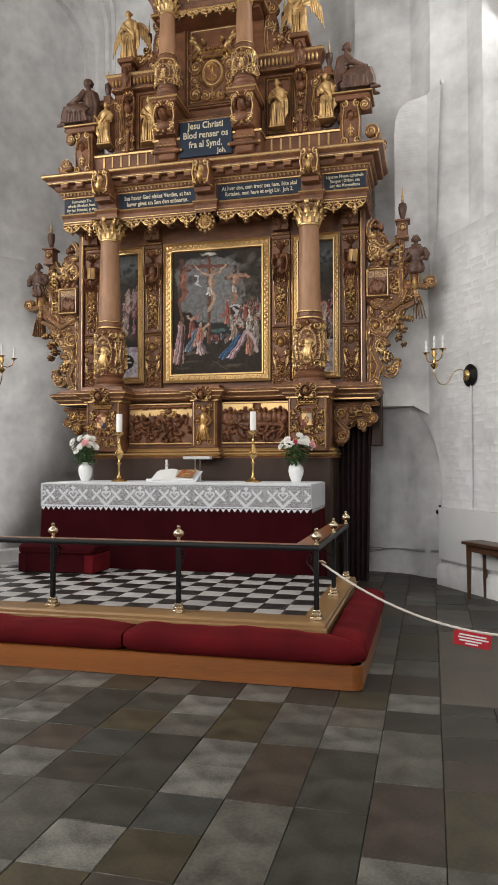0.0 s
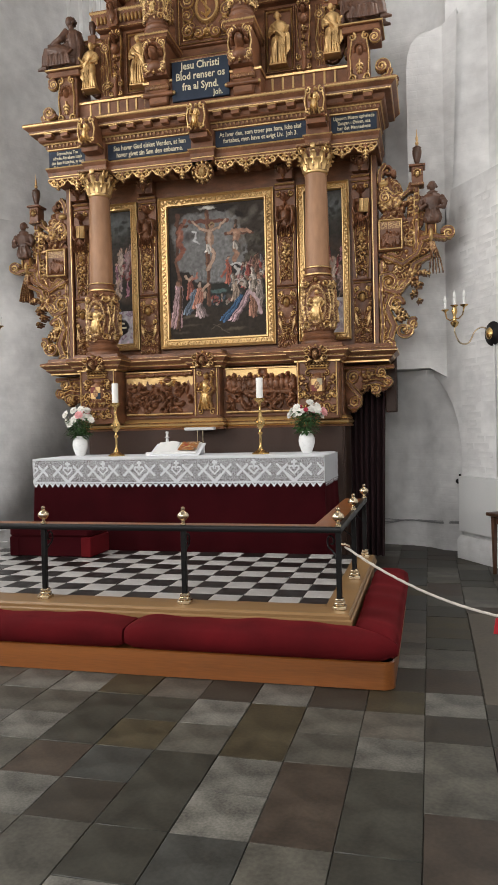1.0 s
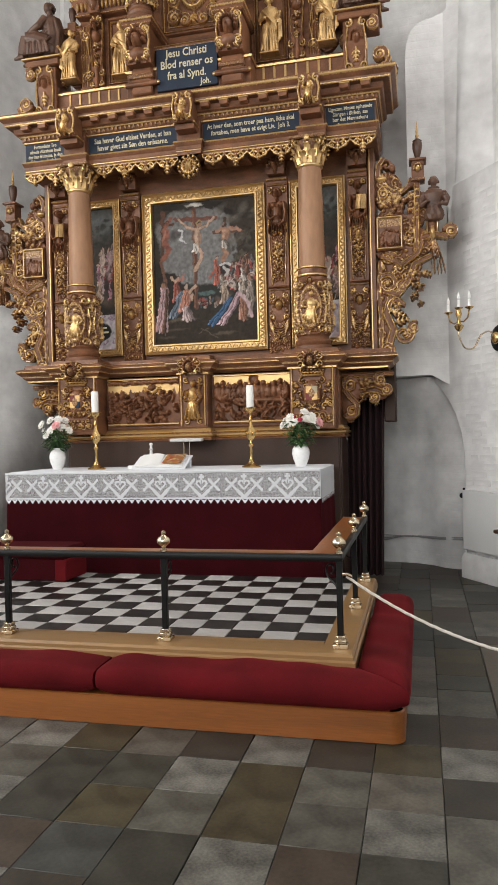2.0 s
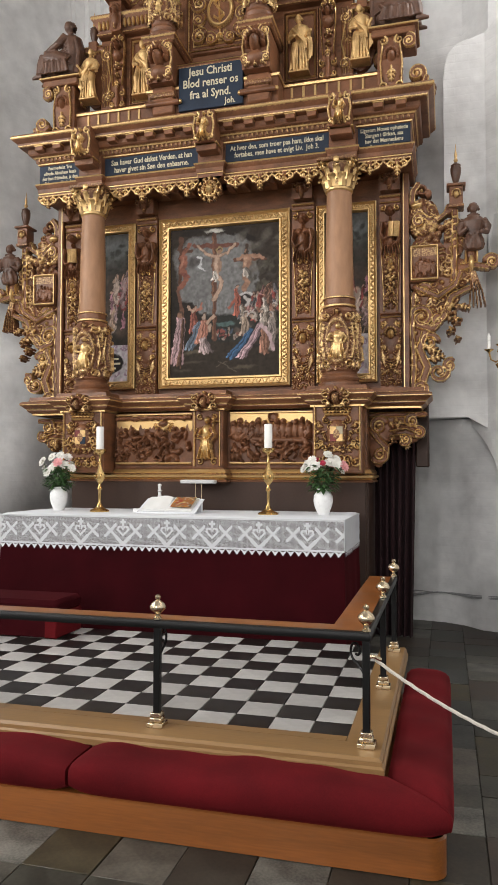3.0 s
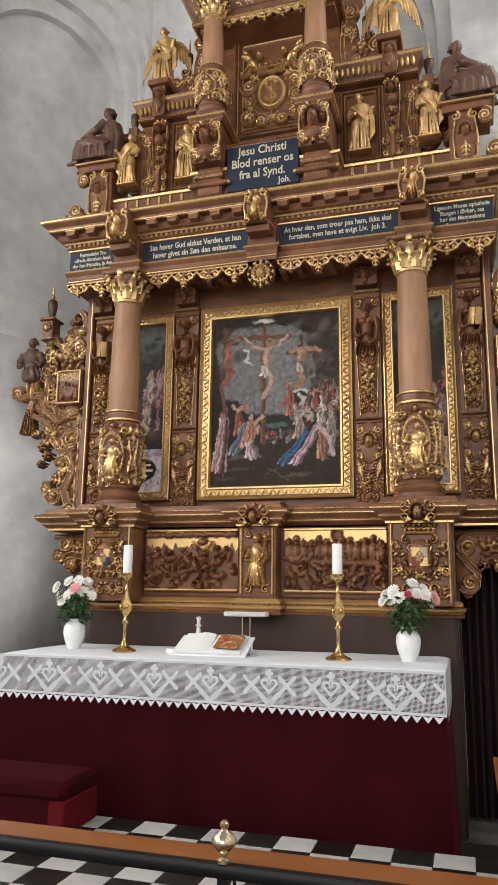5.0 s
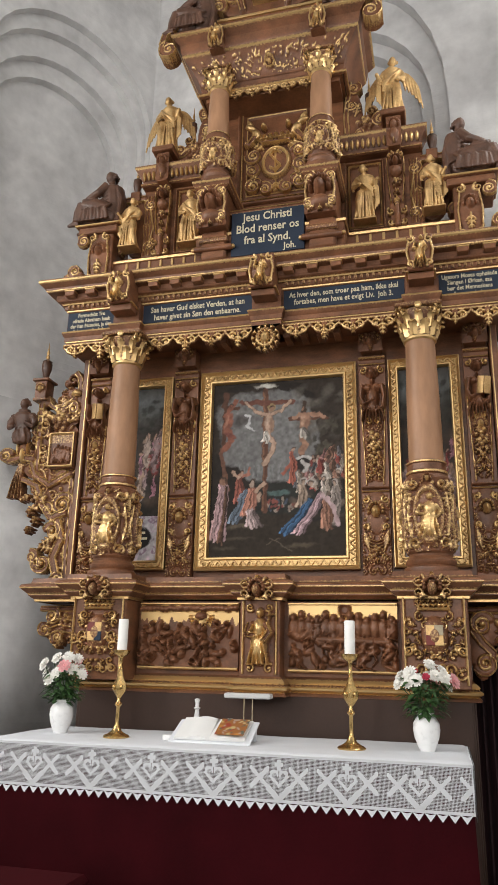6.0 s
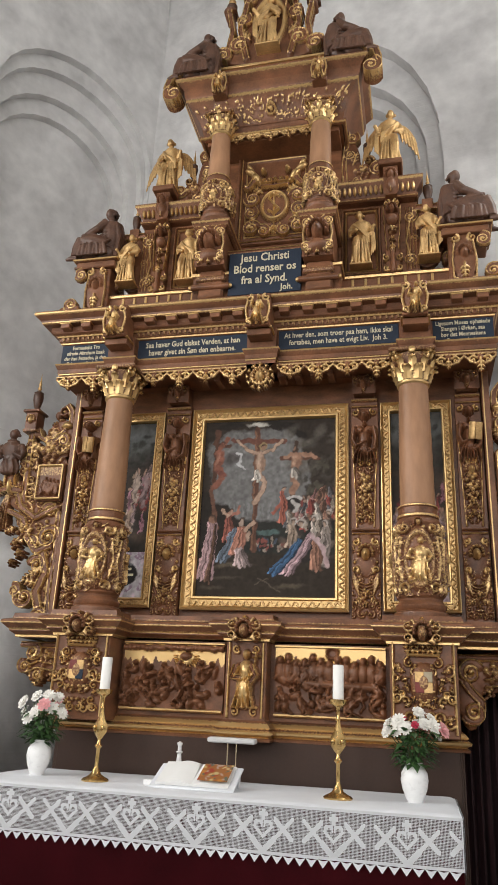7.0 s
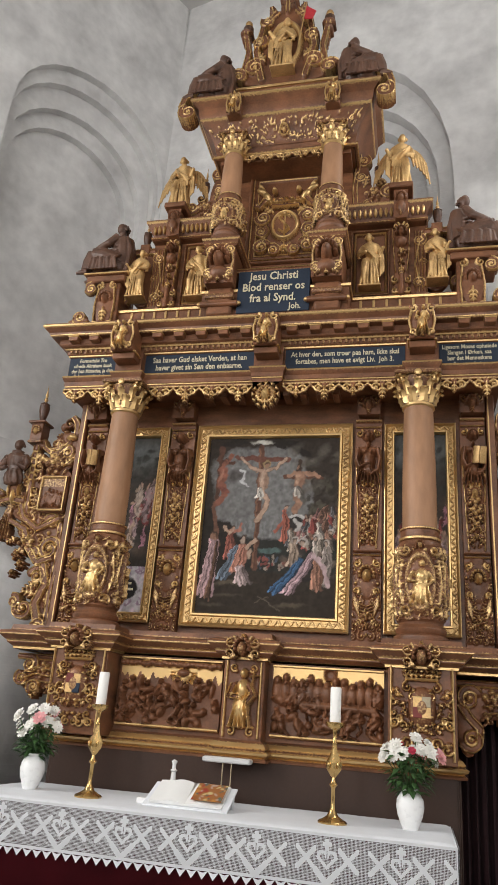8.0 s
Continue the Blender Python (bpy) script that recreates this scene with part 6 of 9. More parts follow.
    robe([(0.615, 0.57), (0.62, 0.49), (0.61, 0.4)], 0.026, (0.33, 0.09, 0.055), 5)
    c.line([(0.61, 0.52), (0.55, 0.455)], 0.01, (0.3, 0.08, 0.05))
    head(0.625, 0.585, 0.014)
    # the mourners in front
    robe([(0.1, 0.4), (0.09, 0.28), (0.06, 0.1)], 0.06, (0.42, 0.26, 0.27), 9)
    robe([(0.12, 0.38), (0.115, 0.25), (0.08, 0.08)], 0.018, (0.15, 0.075, 0.045), 4)
    head(0.1, 0.415, 0.024, (0.3, 0.15, 0.09))
    robe([(0.23, 0.45), (0.22, 0.38), (0.21, 0.3)], 0.032, (0.32, 0.09, 0.06), 6)
    c.line([(0.22, 0.44), (0.18, 0.455), (0.17, 0.47)], 0.01, flesh).line([(0.25, 0.44), (0.29, 0.46), (0.305, 0.485)], 0.01, (0.33, 0.12, 0.08))
    head(0.235, 0.455, 0.018)
    robe([(0.27, 0.36), (0.23, 0.27), (0.18, 0.19)], 0.04, (0.14, 0.19, 0.25), 6)
    robe([(0.32, 0.37), (0.31, 0.3), (0.29, 0.23)], 0.055, (0.42, 0.17, 0.11), 7)
    robe([(0.31, 0.25), (0.33, 0.2), (0.34, 0.17)], 0.065, (0.46, 0.34, 0.33), 8)
    c.line([(0.34, 0.36), (0.41, 0.4)], 0.012, flesh)
    head(0.32, 0.4, 0.022, (0.36, 0.26, 0.2)), c.dab(0.37, 0.33, 0.025, 0.03, (0.42, 0.28, 0.2), 0, 0.4)
    robe([(0.93, 0.36), (0.93, 0.28), (0.9, 0.17)], 0.05, (0.3, 0.25, 0.22), 7)
    robe([(0.87, 0.3), (0.86, 0.23), (0.87, 0.15)], 0.045, (0.34, 0.16, 0.1), 6)
    robe([(0.69, 0.38), (0.7, 0.32), (0.68, 0.27)], 0.04, (0.3, 0.22, 0.16), 5)
    robe([(0.75, 0.29), (0.66, 0.21), (0.57, 0.13)], 0.05, (0.035, 0.12, 0.25), 8)
    robe([(0.83, 0.33), (0.77, 0.24), (0.66, 0.13)], 0.042, (0.48, 0.31, 0.34), 8)
    c.line([(0.84, 0.33), (0.91, 0.26), (0.94, 0.17)], 0.016, (0.46, 0.32, 0.33))
    for uu, vv, s in ((0.76, 0.385, 0.024), (0.7, 0.4, 0.021), (0.93, 0.385, 0.021), (0.85, 0.42, 0.018), (0.95, 0.45, 0.016)):
        c.dab(uu, vv + 0.008, s * 1.5, s * 1.15, (0.42, 0.37, 0.33), 0, 0.4)
        head(uu - 0.004, vv - 0.004, s * 0.75, (0.4, 0.28, 0.21))
    return c.smear(2.0).grain(0.06).board("painting", (0, -0.012, 2.53), ALT, "dark oil painting of a hill with crosses and a crowd")


def side_painting(x, seed):
    c = Canvas(0.42, 1.18, 0.007)
    r = c.r = np.random.RandomState(seed)
    c.wash((0.1, 0.112, 0.112), np.exp(-((c.v - 0.87) / 0.11) ** 2) * 0.9)
    for k in range(40):
        c.dab(r.uniform(0, 1), r.uniform(0.55, 0.9), r.uniform(0.05, 0.16), r.uniform(0.01, 0.04), np.array((0.015, 0.018, 0.014)) * r.uniform(0.6, 2), r.uniform(-0.5, 0.5), 0.6, 0.8)
    cols = [(0.26, 0.04, 0.04), (0.36, 0.24, 0.17), (0.4, 0.3, 0.24), (0.3, 0.2, 0.2), (0.12, 0.05, 0.04), (0.35, 0.15, 0.2)]
    for k in range(40):
        c.dab(r.uniform(0, 1), r.uniform(0.05, 0.6), r.uniform(0.1, 0.3), r.uniform(0.02, 0.07), np.array((0.07, 0.045, 0.03)) * r.uniform(0.2, 1.4), r.uniform(-1, 1), 0.7, 0.6)
    for k in range(20):
        c.drape(r.uniform(0.05, 0.95), r.uniform(0.08, 0.55), r.uniform(0.08, 0.17), cols[r.randint(0, 6)], 12)
    c.dab(0.4, 0.05, 0.6, 0.08, (0.015, 0.013, 0.01), 0, 0.6)
    c.smear(2.2).grain().board("painting", (x, -0.012, 2.9), ALT, "dark side painting with a group of robed shapes")
    k = Canvas(0.42, 0.385, 0.006, (0.5, 0.47, 0.5))
    k.r = np.random.RandomState(seed + 5)
    for _ in range(40):
        k.dab(k.r.uniform(0, 1), k.r.uniform(0, 1), k.r.uniform(0.03, 0.12), k.r.uniform(0.03, 0.08), np.array((0.55, 0.42, 0.52)) * k.r.uniform(0.35, 1.35), k.r.uniform(0, 3), 0.5, 0.7)
    for q in range(14):
        a0, cu, cv = k.r.uniform(0, 6.3), k.r.uniform(0.05, 0.95), k.r.choice((0.08, 0.2, 0.8, 0.92))
        k.line([(cu + 0.012 * w * math.cos(a0 + w * 0.7), cv + 0.012 * w * math.sin(a0 + w * 0.7)) for w in range(9)], 0.022, (0.3, 0.2, 0.28))
    k.dab(0.5, 0.5, 0.4, 0.36, (0.6, 0.57, 0.58), 0, 0.15).dab(0.5, 0.5, 0.36, 0.31, (0.012, 0.012, 0.014), 0, 0.1)
    b = k.smear(1.6).grain().board("painted_cartouche", (x, -0.012, 2.515), ALT, "grey scrollwork panel with a black oval text field")
    g = Geo()
    for row, w in enumerate((0.18, 0.22, 0.12)):
        g.box(x - w / 2, x + w / 2, -0.0145, -0.0125, 2.745 - row * 0.05, 2.765 - row * 0.05)
    part("lettering", g, M["letter"], b)


main_painting()
side_painting(-1.245, 3)
side_painting(1.245, 4)


# ---- carved pilasters and reliefs of the main storey ----
def pilaster(x, w, z0, z1, kind, seed):
    """Tapering term pilaster: capital, half figure, fruit drop, then a carved pedestal with a mask."""
    p = part("pilaster", Geo().box(x - w / 2, x + w / 2, -0.05, 0.03, z0, z1, 0.005), M["wood"], ALT, "carved and gilded pilaster")
    h = z1 - z0
    c = Carving(w * 0.98, h, 0.0055)
    # gilt border lines, narrowing downwards like a term
    zc = h * 0.38
    for s in (-1, 1):
        c.stroke([(s * w * 0.45, h * 0.8), (s * w * 0.3, zc + 0.03)], 0.007, 0.007, 0.012, 0.95)
    c.stroke([(-w * 0.46, zc), (w * 0.46, zc)], 0.012, 0.012, 0.03, 0.35).stroke([(-w * 0.46, zc - 0.03), (w * 0.46, zc - 0.03)], 0.008, 0.008, 0.02, 0.9)
    c.stroke([(-w * 0.46, h * 0.985), (w * 0.46, h * 0.985)], 0.012, 0.012, 0.03, 0.8).stroke([(-w * 0.46, h * 0.955), (w * 0.46, h * 0.955)], 0.007, 0.007, 0.02, 0.9)
    c.fill(w * 0.06, w * 0.5, 0.02, zc - 0.05, seed + 30, w * 0.2, 0.016, 0.55)
    c.fill(w * 0.05, w * 0.34, zc + 0.05, h * 0.7, seed + 31, w * 0.2, 0.016, 0.5)
    # capital scrolls
    c.scroll(w * 0.33, h * 0.925, w * 0.14, 2.2, 1.2, 1, 0.011, 0.03, 0.85, True)
    # half figure as a plain dark shape: head under a volute, crossed arm, gathered drapery
    c.dab(0, h * 0.905, w * 0.17, w * 0.2, 0.09, 0.1)
    for k in range(8):
        a = math.pi * k / 7
        c.dab(w * 0.17 * math.cos(a), h * 0.905 + w * 0.17 * math.sin(a), w * 0.075, w * 0.075, 0.08, 0.16)
    c.dab(0, h * 0.868, w * 0.08, w * 0.12, 0.06, 0.1)
    c.dab(w * 0.17, h * 0.835, w * 0.2, w * 0.2, 0.062, 0.12, sym=True).dab(0, h * 0.79, w * 0.25, h * 0.06, 0.065, 0.1).dab(w * 0.1, h * 0.825, w * 0.1, w * 0.1, 0.078, 0.15, sym=True)
    c.dab(0, h * 0.745, w * 0.22, h * 0.035, 0.062, 0.12)
    c.stroke([(-w * 0.36, h * 0.84), (-w * 0.42, h * 0.785), (-w * 0.3, h * 0.755), (w * 0.06, h * 0.775)], 0.023, 0.017, 0.082, 0.14)
    c.stroke([(w * 0.36, h * 0.84), (w * 0.43, h * 0.79), (w * 0.36, h * 0.74), (w * 0.16, h * 0.725)], 0.023, 0.017, 0.078, 0.14)
    for k in range(7):
        u = (k - 3) / 3
        c.stroke([(u * w * 0.22, h * 0.745), (u * w * 0.36, h * 0.715), (u * w * 0.4, h * (0.685 - 0.012 * (k % 2)))], 0.011, 0.008, 0.066 - 0.012 * (k % 2), 0.2)
    if kind == "book":
        c.dab(w * 0.16, h * 0.8, w * 0.14, w * 0.2, 0.092, 1.2)
    # ribbon and fruit drop
    c.scroll(w * 0.16, h * 0.68, w * 0.12, 1.0, 1.1, 1, 0.01, 0.03, 0.9, True)
    if kind == "book":
        c.dab(0, h * 0.645, w * 0.24, w * 0.3, 0.03, 0.4).mask(0, h * 0.64, w * 0.2, 0.055, 0.95)
    for k in range(4):
        c.fruit(0, h * (0.6 - 0.05 * k), w * (0.3 - 0.05 * k), 8, 0.045, 0.65)
        c.leaf(w * 0.1, h * (0.58 - 0.045 * k), w * 0.3, -0.9, 0.03, 0.7, True, 2)
    # pedestal: cartouche with a mask, swag and grapes
    c.dab(0, zc * 0.72, w * 0.42, zc * 0.26, 0.02, 0.3)
    c.scroll(w * 0.34, zc * 0.86, w * 0.13, 2.2, 1.2, 1, 0.012, 0.03, 0.85, True).scroll(w * 0.36, zc * 0.55, w * 0.12, 4.0, 1.2, -1, 0.012, 0.03, 0.85, True)
    c.mask(0, zc * 0.72, w * 0.24, 0.075, 1.0)
    for k in range(5):
        c.stroke([(w * 0.42, zc * (0.5 - 0.025 * k)), (w * 0.24, zc * (0.41 - 0.035 * k)), (0, zc * (0.385 - 0.035 * k))], 0.009, 0.006, 0.026, 0.7, True)
    c.fruit(0, zc * 0.28, w * 0.2, 9, 0.05, 0.6).fruit(0, zc * 0.17, w * 0.13, 7, 0.04, 0.6).dab(0, zc * 0.08, w * 0.05, w * 0.07, 0.03, 0.8)
    c.leaf(w * 0.12, zc * 0.25, w * 0.35, -0.7, 0.025, 0.7, True, 3)
    carved("relief", c, (x, -0.052, z0), p, "gilded fruit and strapwork relief")
    if kind == "book":
        bk = Geo().box(-0.052, -0.002, -0.012, 0.012, -0.07, 0.07, 0.004).box(0.002, 0.052, -0.012, 0.012, -0.07, 0.07, 0.004)
        bk.v = [(a, b + 0.35 * abs(a), d) for a, b, d in bk.v]
        part("open_book", bk.moved(pose(x + w * 0.2, -0.185, z0 + h * 0.795, 12, 6, 0)), M["gold"], p, "gilded open book")
    return p


for s in (-1, 1):
    pilaster(s * 0.825, 0.225, 2.36, 4.22, "figure", 1)
    pilaster(s * 1.665, 0.2, 2.36, 4.22, "book", 2)
    for x in (0.825, 1.665):
        c = Carving(0.2, 0.17, 0.0065)
        c.scroll(0.06, 0.12, 0.04, 2.2, 1.2, 1, 0.012, 0.03, 0.6, True).mask(0, 0.08, 0.045, 0.06, 0.45).leaf(0, 0.06, 0.06, -1.57, 0.03, 0.6)
        b = part("corbel", Geo().box(s * x - 0.09, s * x + 0.09, -0.13, 0.03, 4.23, 4.4, 0.008), M["wood"], ALT)
        carved("relief", c, (s * x, -0.132, 4.23), b)
for k in range(9):
    x = -0.56 + k * 0.14
    part("modillion", Geo().box(x - 0.03, x + 0.03, -0.3, -0.12, 4.345, 4.395, 0.006, gilt=0.2), M["gilded"], ALT)


# ---- predella reliefs ----
def relief_scene(x0, x1, seed, sky):
    w, h = x1 - x0, 0.455
    x = (x0 + x1) / 2
    fr = part("relief_panel", Geo().sweep([(x0, -0.4), (x1, -0.4)], [(0, 1.64), (0.03, 1.65), (0.03, 1.66), (0, 1.665)], gilt=0.9).sweep([(x0, -0.4), (x1, -0.4)], [(0, 2.115), (0.03, 2.12), (0.03, 2.13), (0, 2.135)], gilt=0.9).box(x0, x1, -0.4, -0.35, 1.64, 2.135, gilt=0.0), M["gilded"], ALT, "carved wooden relief of a crowd under a gilded sky")
    c = Carving(w, h, 0.0065)
    rnd = random.Random(seed)
    c.G[:] = 0.0
    top = int(c.nz * (0.72 if sky else 0.8))
    for col in range(c.nx):
        c.G[top + int(4 * math.sin(col * 0.35) + 3 * math.sin(col * 0.83 + 1)):, col] = 1.1
    if sky:
        for k in range(24):
            xx = (k / 23 - 0.5) * w * 0.96
            c.dab(xx, h * (0.93 + 0.03 * rnd.random()), 0.03, 0.022, 0.04, 0.0)
        for k in range(14):
            a = -0.2 + k * (math.pi + 0.4) / 13
            c.stroke([(0.1 + 0.03 * math.cos(a), h * 0.8 - 0.03 * math.sin(a)), (0.1 + 0.1 * math.cos(a), h * 0.8 - 0.08 * math.sin(a))], 0.007, 0.004, 0.02, 1.1)
        c.dab(0.1, h * 0.82, 0.05, 0.03, 0.04, 0.2)
    else:
        for k in range(13):
            xx = (k / 12 - 0.5) * w * 0.9
            c.dab(xx, h * (0.8 + 0.05 * math.sin(k * 1.9)), 0.027, 0.033, 0.06, 0.0).dab(xx, h * 0.64, 0.045, 0.08, 0.05, 0.0)
        c.dab(0.02, h * 0.93, 0.05, 0.05, 0.03, 0.5, rim=True)
        c.stroke([(-w * 0.2, h * 0.47), (w * 0.42, h * 0.44)], 0.03, 0.03, 0.055, 0.12)
    for k in range(85):
        xx, zz = rnd.uniform(-0.48, 0.48) * w, rnd.uniform(0.04, 0.66) * h
        a = rnd.uniform(0, 3.1)
        c.dab(xx, zz, rnd.uniform(0.025, 0.06), rnd.uniform(0.012, 0.03), rnd.uniform(0.025, 0.06), rnd.choice((0, 0, 0.08, 0.2)), a)
        if k % 3 == 0:
            c.dab(xx, zz + 0.05, 0.018, 0.022, 0.062, 0.05)
        if k % 4 == 0:
            c.stroke([(xx, zz), (xx + rnd.uniform(-0.06, 0.06), zz - 0.05), (xx + rnd.uniform(-0.08, 0.08), zz - 0.09)], 0.009, 0.006, 0.055, 0.15)
    carved("carving", c, (x, -0.403, 1.66), fr)


relief_scene(-0.98, -0.19, 3, True)
relief_scene(0.19, 0.98, 8, False)
# pedestal fronts
c = Carving(0.27, 0.52, 0.006)
for s in (-1, 1):
    c.stroke([(s * 0.125, 0.01), (s * 0.125, 0.51)], 0.01, 0.01, 0.018, 1.0)
c.figure(0, 0.07, 0.4, 0.07, 1.0, 0.02).stroke([(0.07, 0.3), (0.085, 0.45)], 0.008, 0.008, 0.07, 1).stroke([(0.06, 0.41), (0.11, 0.42)], 0.008, 0.008, 0.07, 1)
c.scroll(0.07, 0.045, 0.035, 1.0, 1.2, 1, 0.01, 0.02, 0.9, True).scroll(0.07, 0.47, 0.03, 4.0, 1.2, 1, 0.01, 0.02, 0.9, True)
carved("pedestal_relief", c, (0, -0.523, 1.62), ALT, "gilded standing figure relief")


def arms(x, seed, shield):
    """A carved achievement: crowned shield among scrolls."""
    w, h = 0.42, 0.57
    p = Carving(w, h, 0.006)
    for s in (-1, 1):
        p.stroke([(s * 0.2, 0.0), (s * 0.2, h)], 0.01, 0.01, 0.02, 1.0)
    p.fill(0.0, w / 2 - 0.02, 0.03, h * 0.45, seed, 0.045, 0.03, 0.9)
    p.fill(0.03, w / 2 - 0.02, h * 0.4, h * 0.85, seed + 1, 0.042, 0.028, 0.9)
    for k in range(7):
        p.leaf((k - 3) * 0.03, h * 0.86, 0.07, 1.57 - (k - 3) * 0.12, 0.03, 1.0, lobes=2)
    p.stroke([(-0.1, h * 0.86), (0.1, h * 0.86)], 0.012, 0.012, 0.04, 1.0)
    p.dab(0, h * 0.55, 0.09, 0.13, 0.05, 0.55)
    ob = carved("heraldic_relief", p, (x, -0.623, 1.585), ALT, "gilded and painted coat of arms in relief")
    g, mi = Geo(), 0
    for i in range(2):
        for j in range(2):
            g.box(x - 0.056 + i * 0.056, x + i * 0.056, -0.682, -0.674, 1.585 + h * 0.44 + j * 0.066, 1.585 + h * 0.44 + 0.066 + j * 0.066, 0.002, mi=shield[i][j])
    part("shield", g, [M["gold"], M["iron"], M["her_red"], M["her_cream"], M["blue"]], ob, "quartered painted shield")
    return ob


arms(-1.235, 21, ((0, 2), (4, 0)))
arms(1.235, 22, ((2, 0), (0, 3)))
for x in (-1.235, 0.0, 1.235):
    y = -0.72 if x else -0.62
    c = Carving(0.27, 0.19, 0.006)
    c.scroll(0.09, 0.13, 0.045, 2.2, 1.3, 1, 0.013, 0.03, 0.7, True).scroll(0.095, 0.05, 0.035, 4.2, 1.2, -1, 0.012, 0.03, 0.7, True)
    c.mask(0, 0.085, 0.05, 0.075, 0.6).leaf(0, 0.15, 0.06, 1.57, 0.03, 0.8).leaf(0.03, 0.03, 0.06, 0.2, 0.03, 0.7, True, 2)
    carved("ledge_mask", c, (x, y, 2.125), ALT, "carved mask on the ledge", True, 0.1)


# ---- side wings ----
def wing(s):
    """Openwork wing of scrolls, fruit and a small framed relief, on the flank of the main storey."""
    W, H = 0.86, 2.12
    c = Carving(W, H, 0.0075)
    X = lambda x: s * (x - 1.84) - s * W / 2 + (0 if s > 0 else 0)
    def px(x):
        return s * (x - (1.84 + W / 2))
    S = lambda x, z, r, a, t, h, w=0.02, hg=0.035, g=0.72: c.scroll(px(x), z - 2.26, r, a if s > 0 else math.pi - a, t, h * s, w, hg, g)
    D = lambda x, z, rx, rz, hg=0.03, g=0.4, a=0.0: c.dab(px(x), z - 2.26, rx, rz, hg, g, a * s)
    L = lambda x, z, ln, a, g=0.65: c.leaf(px(x), z - 2.26, ln, a if s > 0 else math.pi - a, 0.035, g)
    T = lambda pts, w0, w1, hg=0.03, g=0.7: c.stroke([(px(x), z - 2.26) for x, z in pts], w0, w1, hg, g)
    # ground that holds the pieces together
    for x, z, rx, rz in ((1.9, 2.6, 0.08, 0.3), (1.95, 3.05, 0.14, 0.26), (2.0, 3.5, 0.2, 0.3), (1.97, 3.95, 0.15, 0.2), (2.2, 3.42, 0.22, 0.16), (2.1, 3.2, 0.2, 0.14), (2.25, 3.75, 0.1, 0.2)):
        D(x, z, rx, rz, 0.012, 0.06)
    keep = c.A.copy()
    c.fill(-W / 2 + 0.02, W / 2 - 0.02, 0.05, H - 0.1, 77, 0.07, 0.028, 0.62, False)
    c.H[~keep] = 0
    c.G[~keep] = 0
    c.A = keep
    # lower bracket scrolls
    S(1.93, 2.35, 0.07, -1.2, 1.3, 1)
    T([(1.95, 2.4), (2.0, 2.55), (1.93, 2.72), (1.98, 2.88)], 0.034, 0.03, 0.04, 0.5)
    S(2.1, 2.5, 0.09, 0.6, 1.3, -1), S(2.2, 2.56, 0.055, 1.2, 1.2, 1), L(2.0, 2.62, 0.16, 0.2), L(1.98, 2.75, 0.16, -0.5), S(2.02, 2.78, 0.08, 0.2, 1.3, 1)
    D(2.16, 2.47, 0.05, 0.03, 0.04, 0.5), T([(1.86, 2.3), (1.88, 2.6), (1.86, 2.9), (1.88, 3.25)], 0.02, 0.02, 0.03, 0.5)
    # middle: flowing scroll, fruit cluster
    S(1.95, 3.02, 0.1, 2.6, 1.35, -1), S(1.97, 3.27, 0.06, 0.5, 1.2, 1)
    T([(1.92, 2.95), (2.05, 2.9), (2.15, 3.02), (2.22, 3.2), (2.38, 3.27)], 0.03, 0.022, 0.04, 0.65)
    T([(1.9, 3.3), (2.1, 3.2), (2.25, 3.3), (2.3, 3.42)], 0.026, 0.02, 0.045, 0.75)
    for x, z, r in ((2.2, 3.08, 0.075), (2.26, 2.97, 0.05), (2.21, 2.88, 0.045), (2.27, 2.8, 0.035)):
        c.fruit(px(x), z - 2.26, r, 9, 0.06, 0.6)
    L(2.12, 3.1, 0.16, -0.9), L(2.28, 3.12, 0.12, -0.4), S(2.1, 2.98, 0.05, 1.0, 1.2, 1)
    # tassel and outer volute under the half figure
    for k in range(5):
        T([(2.4 + 0.008 * k, 3.42), (2.39 + 0.025 * k, 3.25), (2.38 + 0.035 * k, 3.1)], 0.009, 0.01, 0.03, 0.6)
    S(2.58, 3.5, 0.065, 2.8, 1.3, -1), T([(2.3, 3.46), (2.42, 3.48), (2.55, 3.45)], 0.03, 0.022, 0.04, 0.7), D(2.4, 3.56, 0.06, 0.1, 0.05, 0.35), D(2.4, 3.5, 0.03, 0.09, 0.07, 0.95)
    D(2.35, 3.56, 0.014, 0.09, 0.065, 0.9), D(2.45, 3.56, 0.014, 0.09, 0.065, 0.9)
    # rings, balusters and straps between panel and figure
    for z in (3.44, 3.56, 3.8):
        S(2.2, z, 0.05, 0.4 + z, 1.2, 1, 0.014)
    T([(2.24, 3.35), (2.25, 3.6), (2.26, 4.0)], 0.022, 0.026, 0.035, 0.6)
    for k in range(5):
        D(2.26, 3.66 + k * 0.07, 0.03, 0.02, 0.045, 0.9)
    # upper fruit and crowned corner
    c.fruit(px(2.05), 3.83 - 2.26, 0.1, 12, 0.06, 0.55), L(1.95, 3.8, 0.14, 2.4), L(2.14, 3.86, 0.13, 0.5), S(1.93, 3.93, 0.06, 0.3, 1.2, 1)
    T([(1.93, 4.02), (2.02, 3.94), (2.1, 3.93), (2.17, 3.98), (2.2, 4.06)], 0.022, 0.016, 0.03, 0.8), T([(2.1, 3.93), (2.12, 4.0)], 0.014, 0.006, 0.03, 0.9)
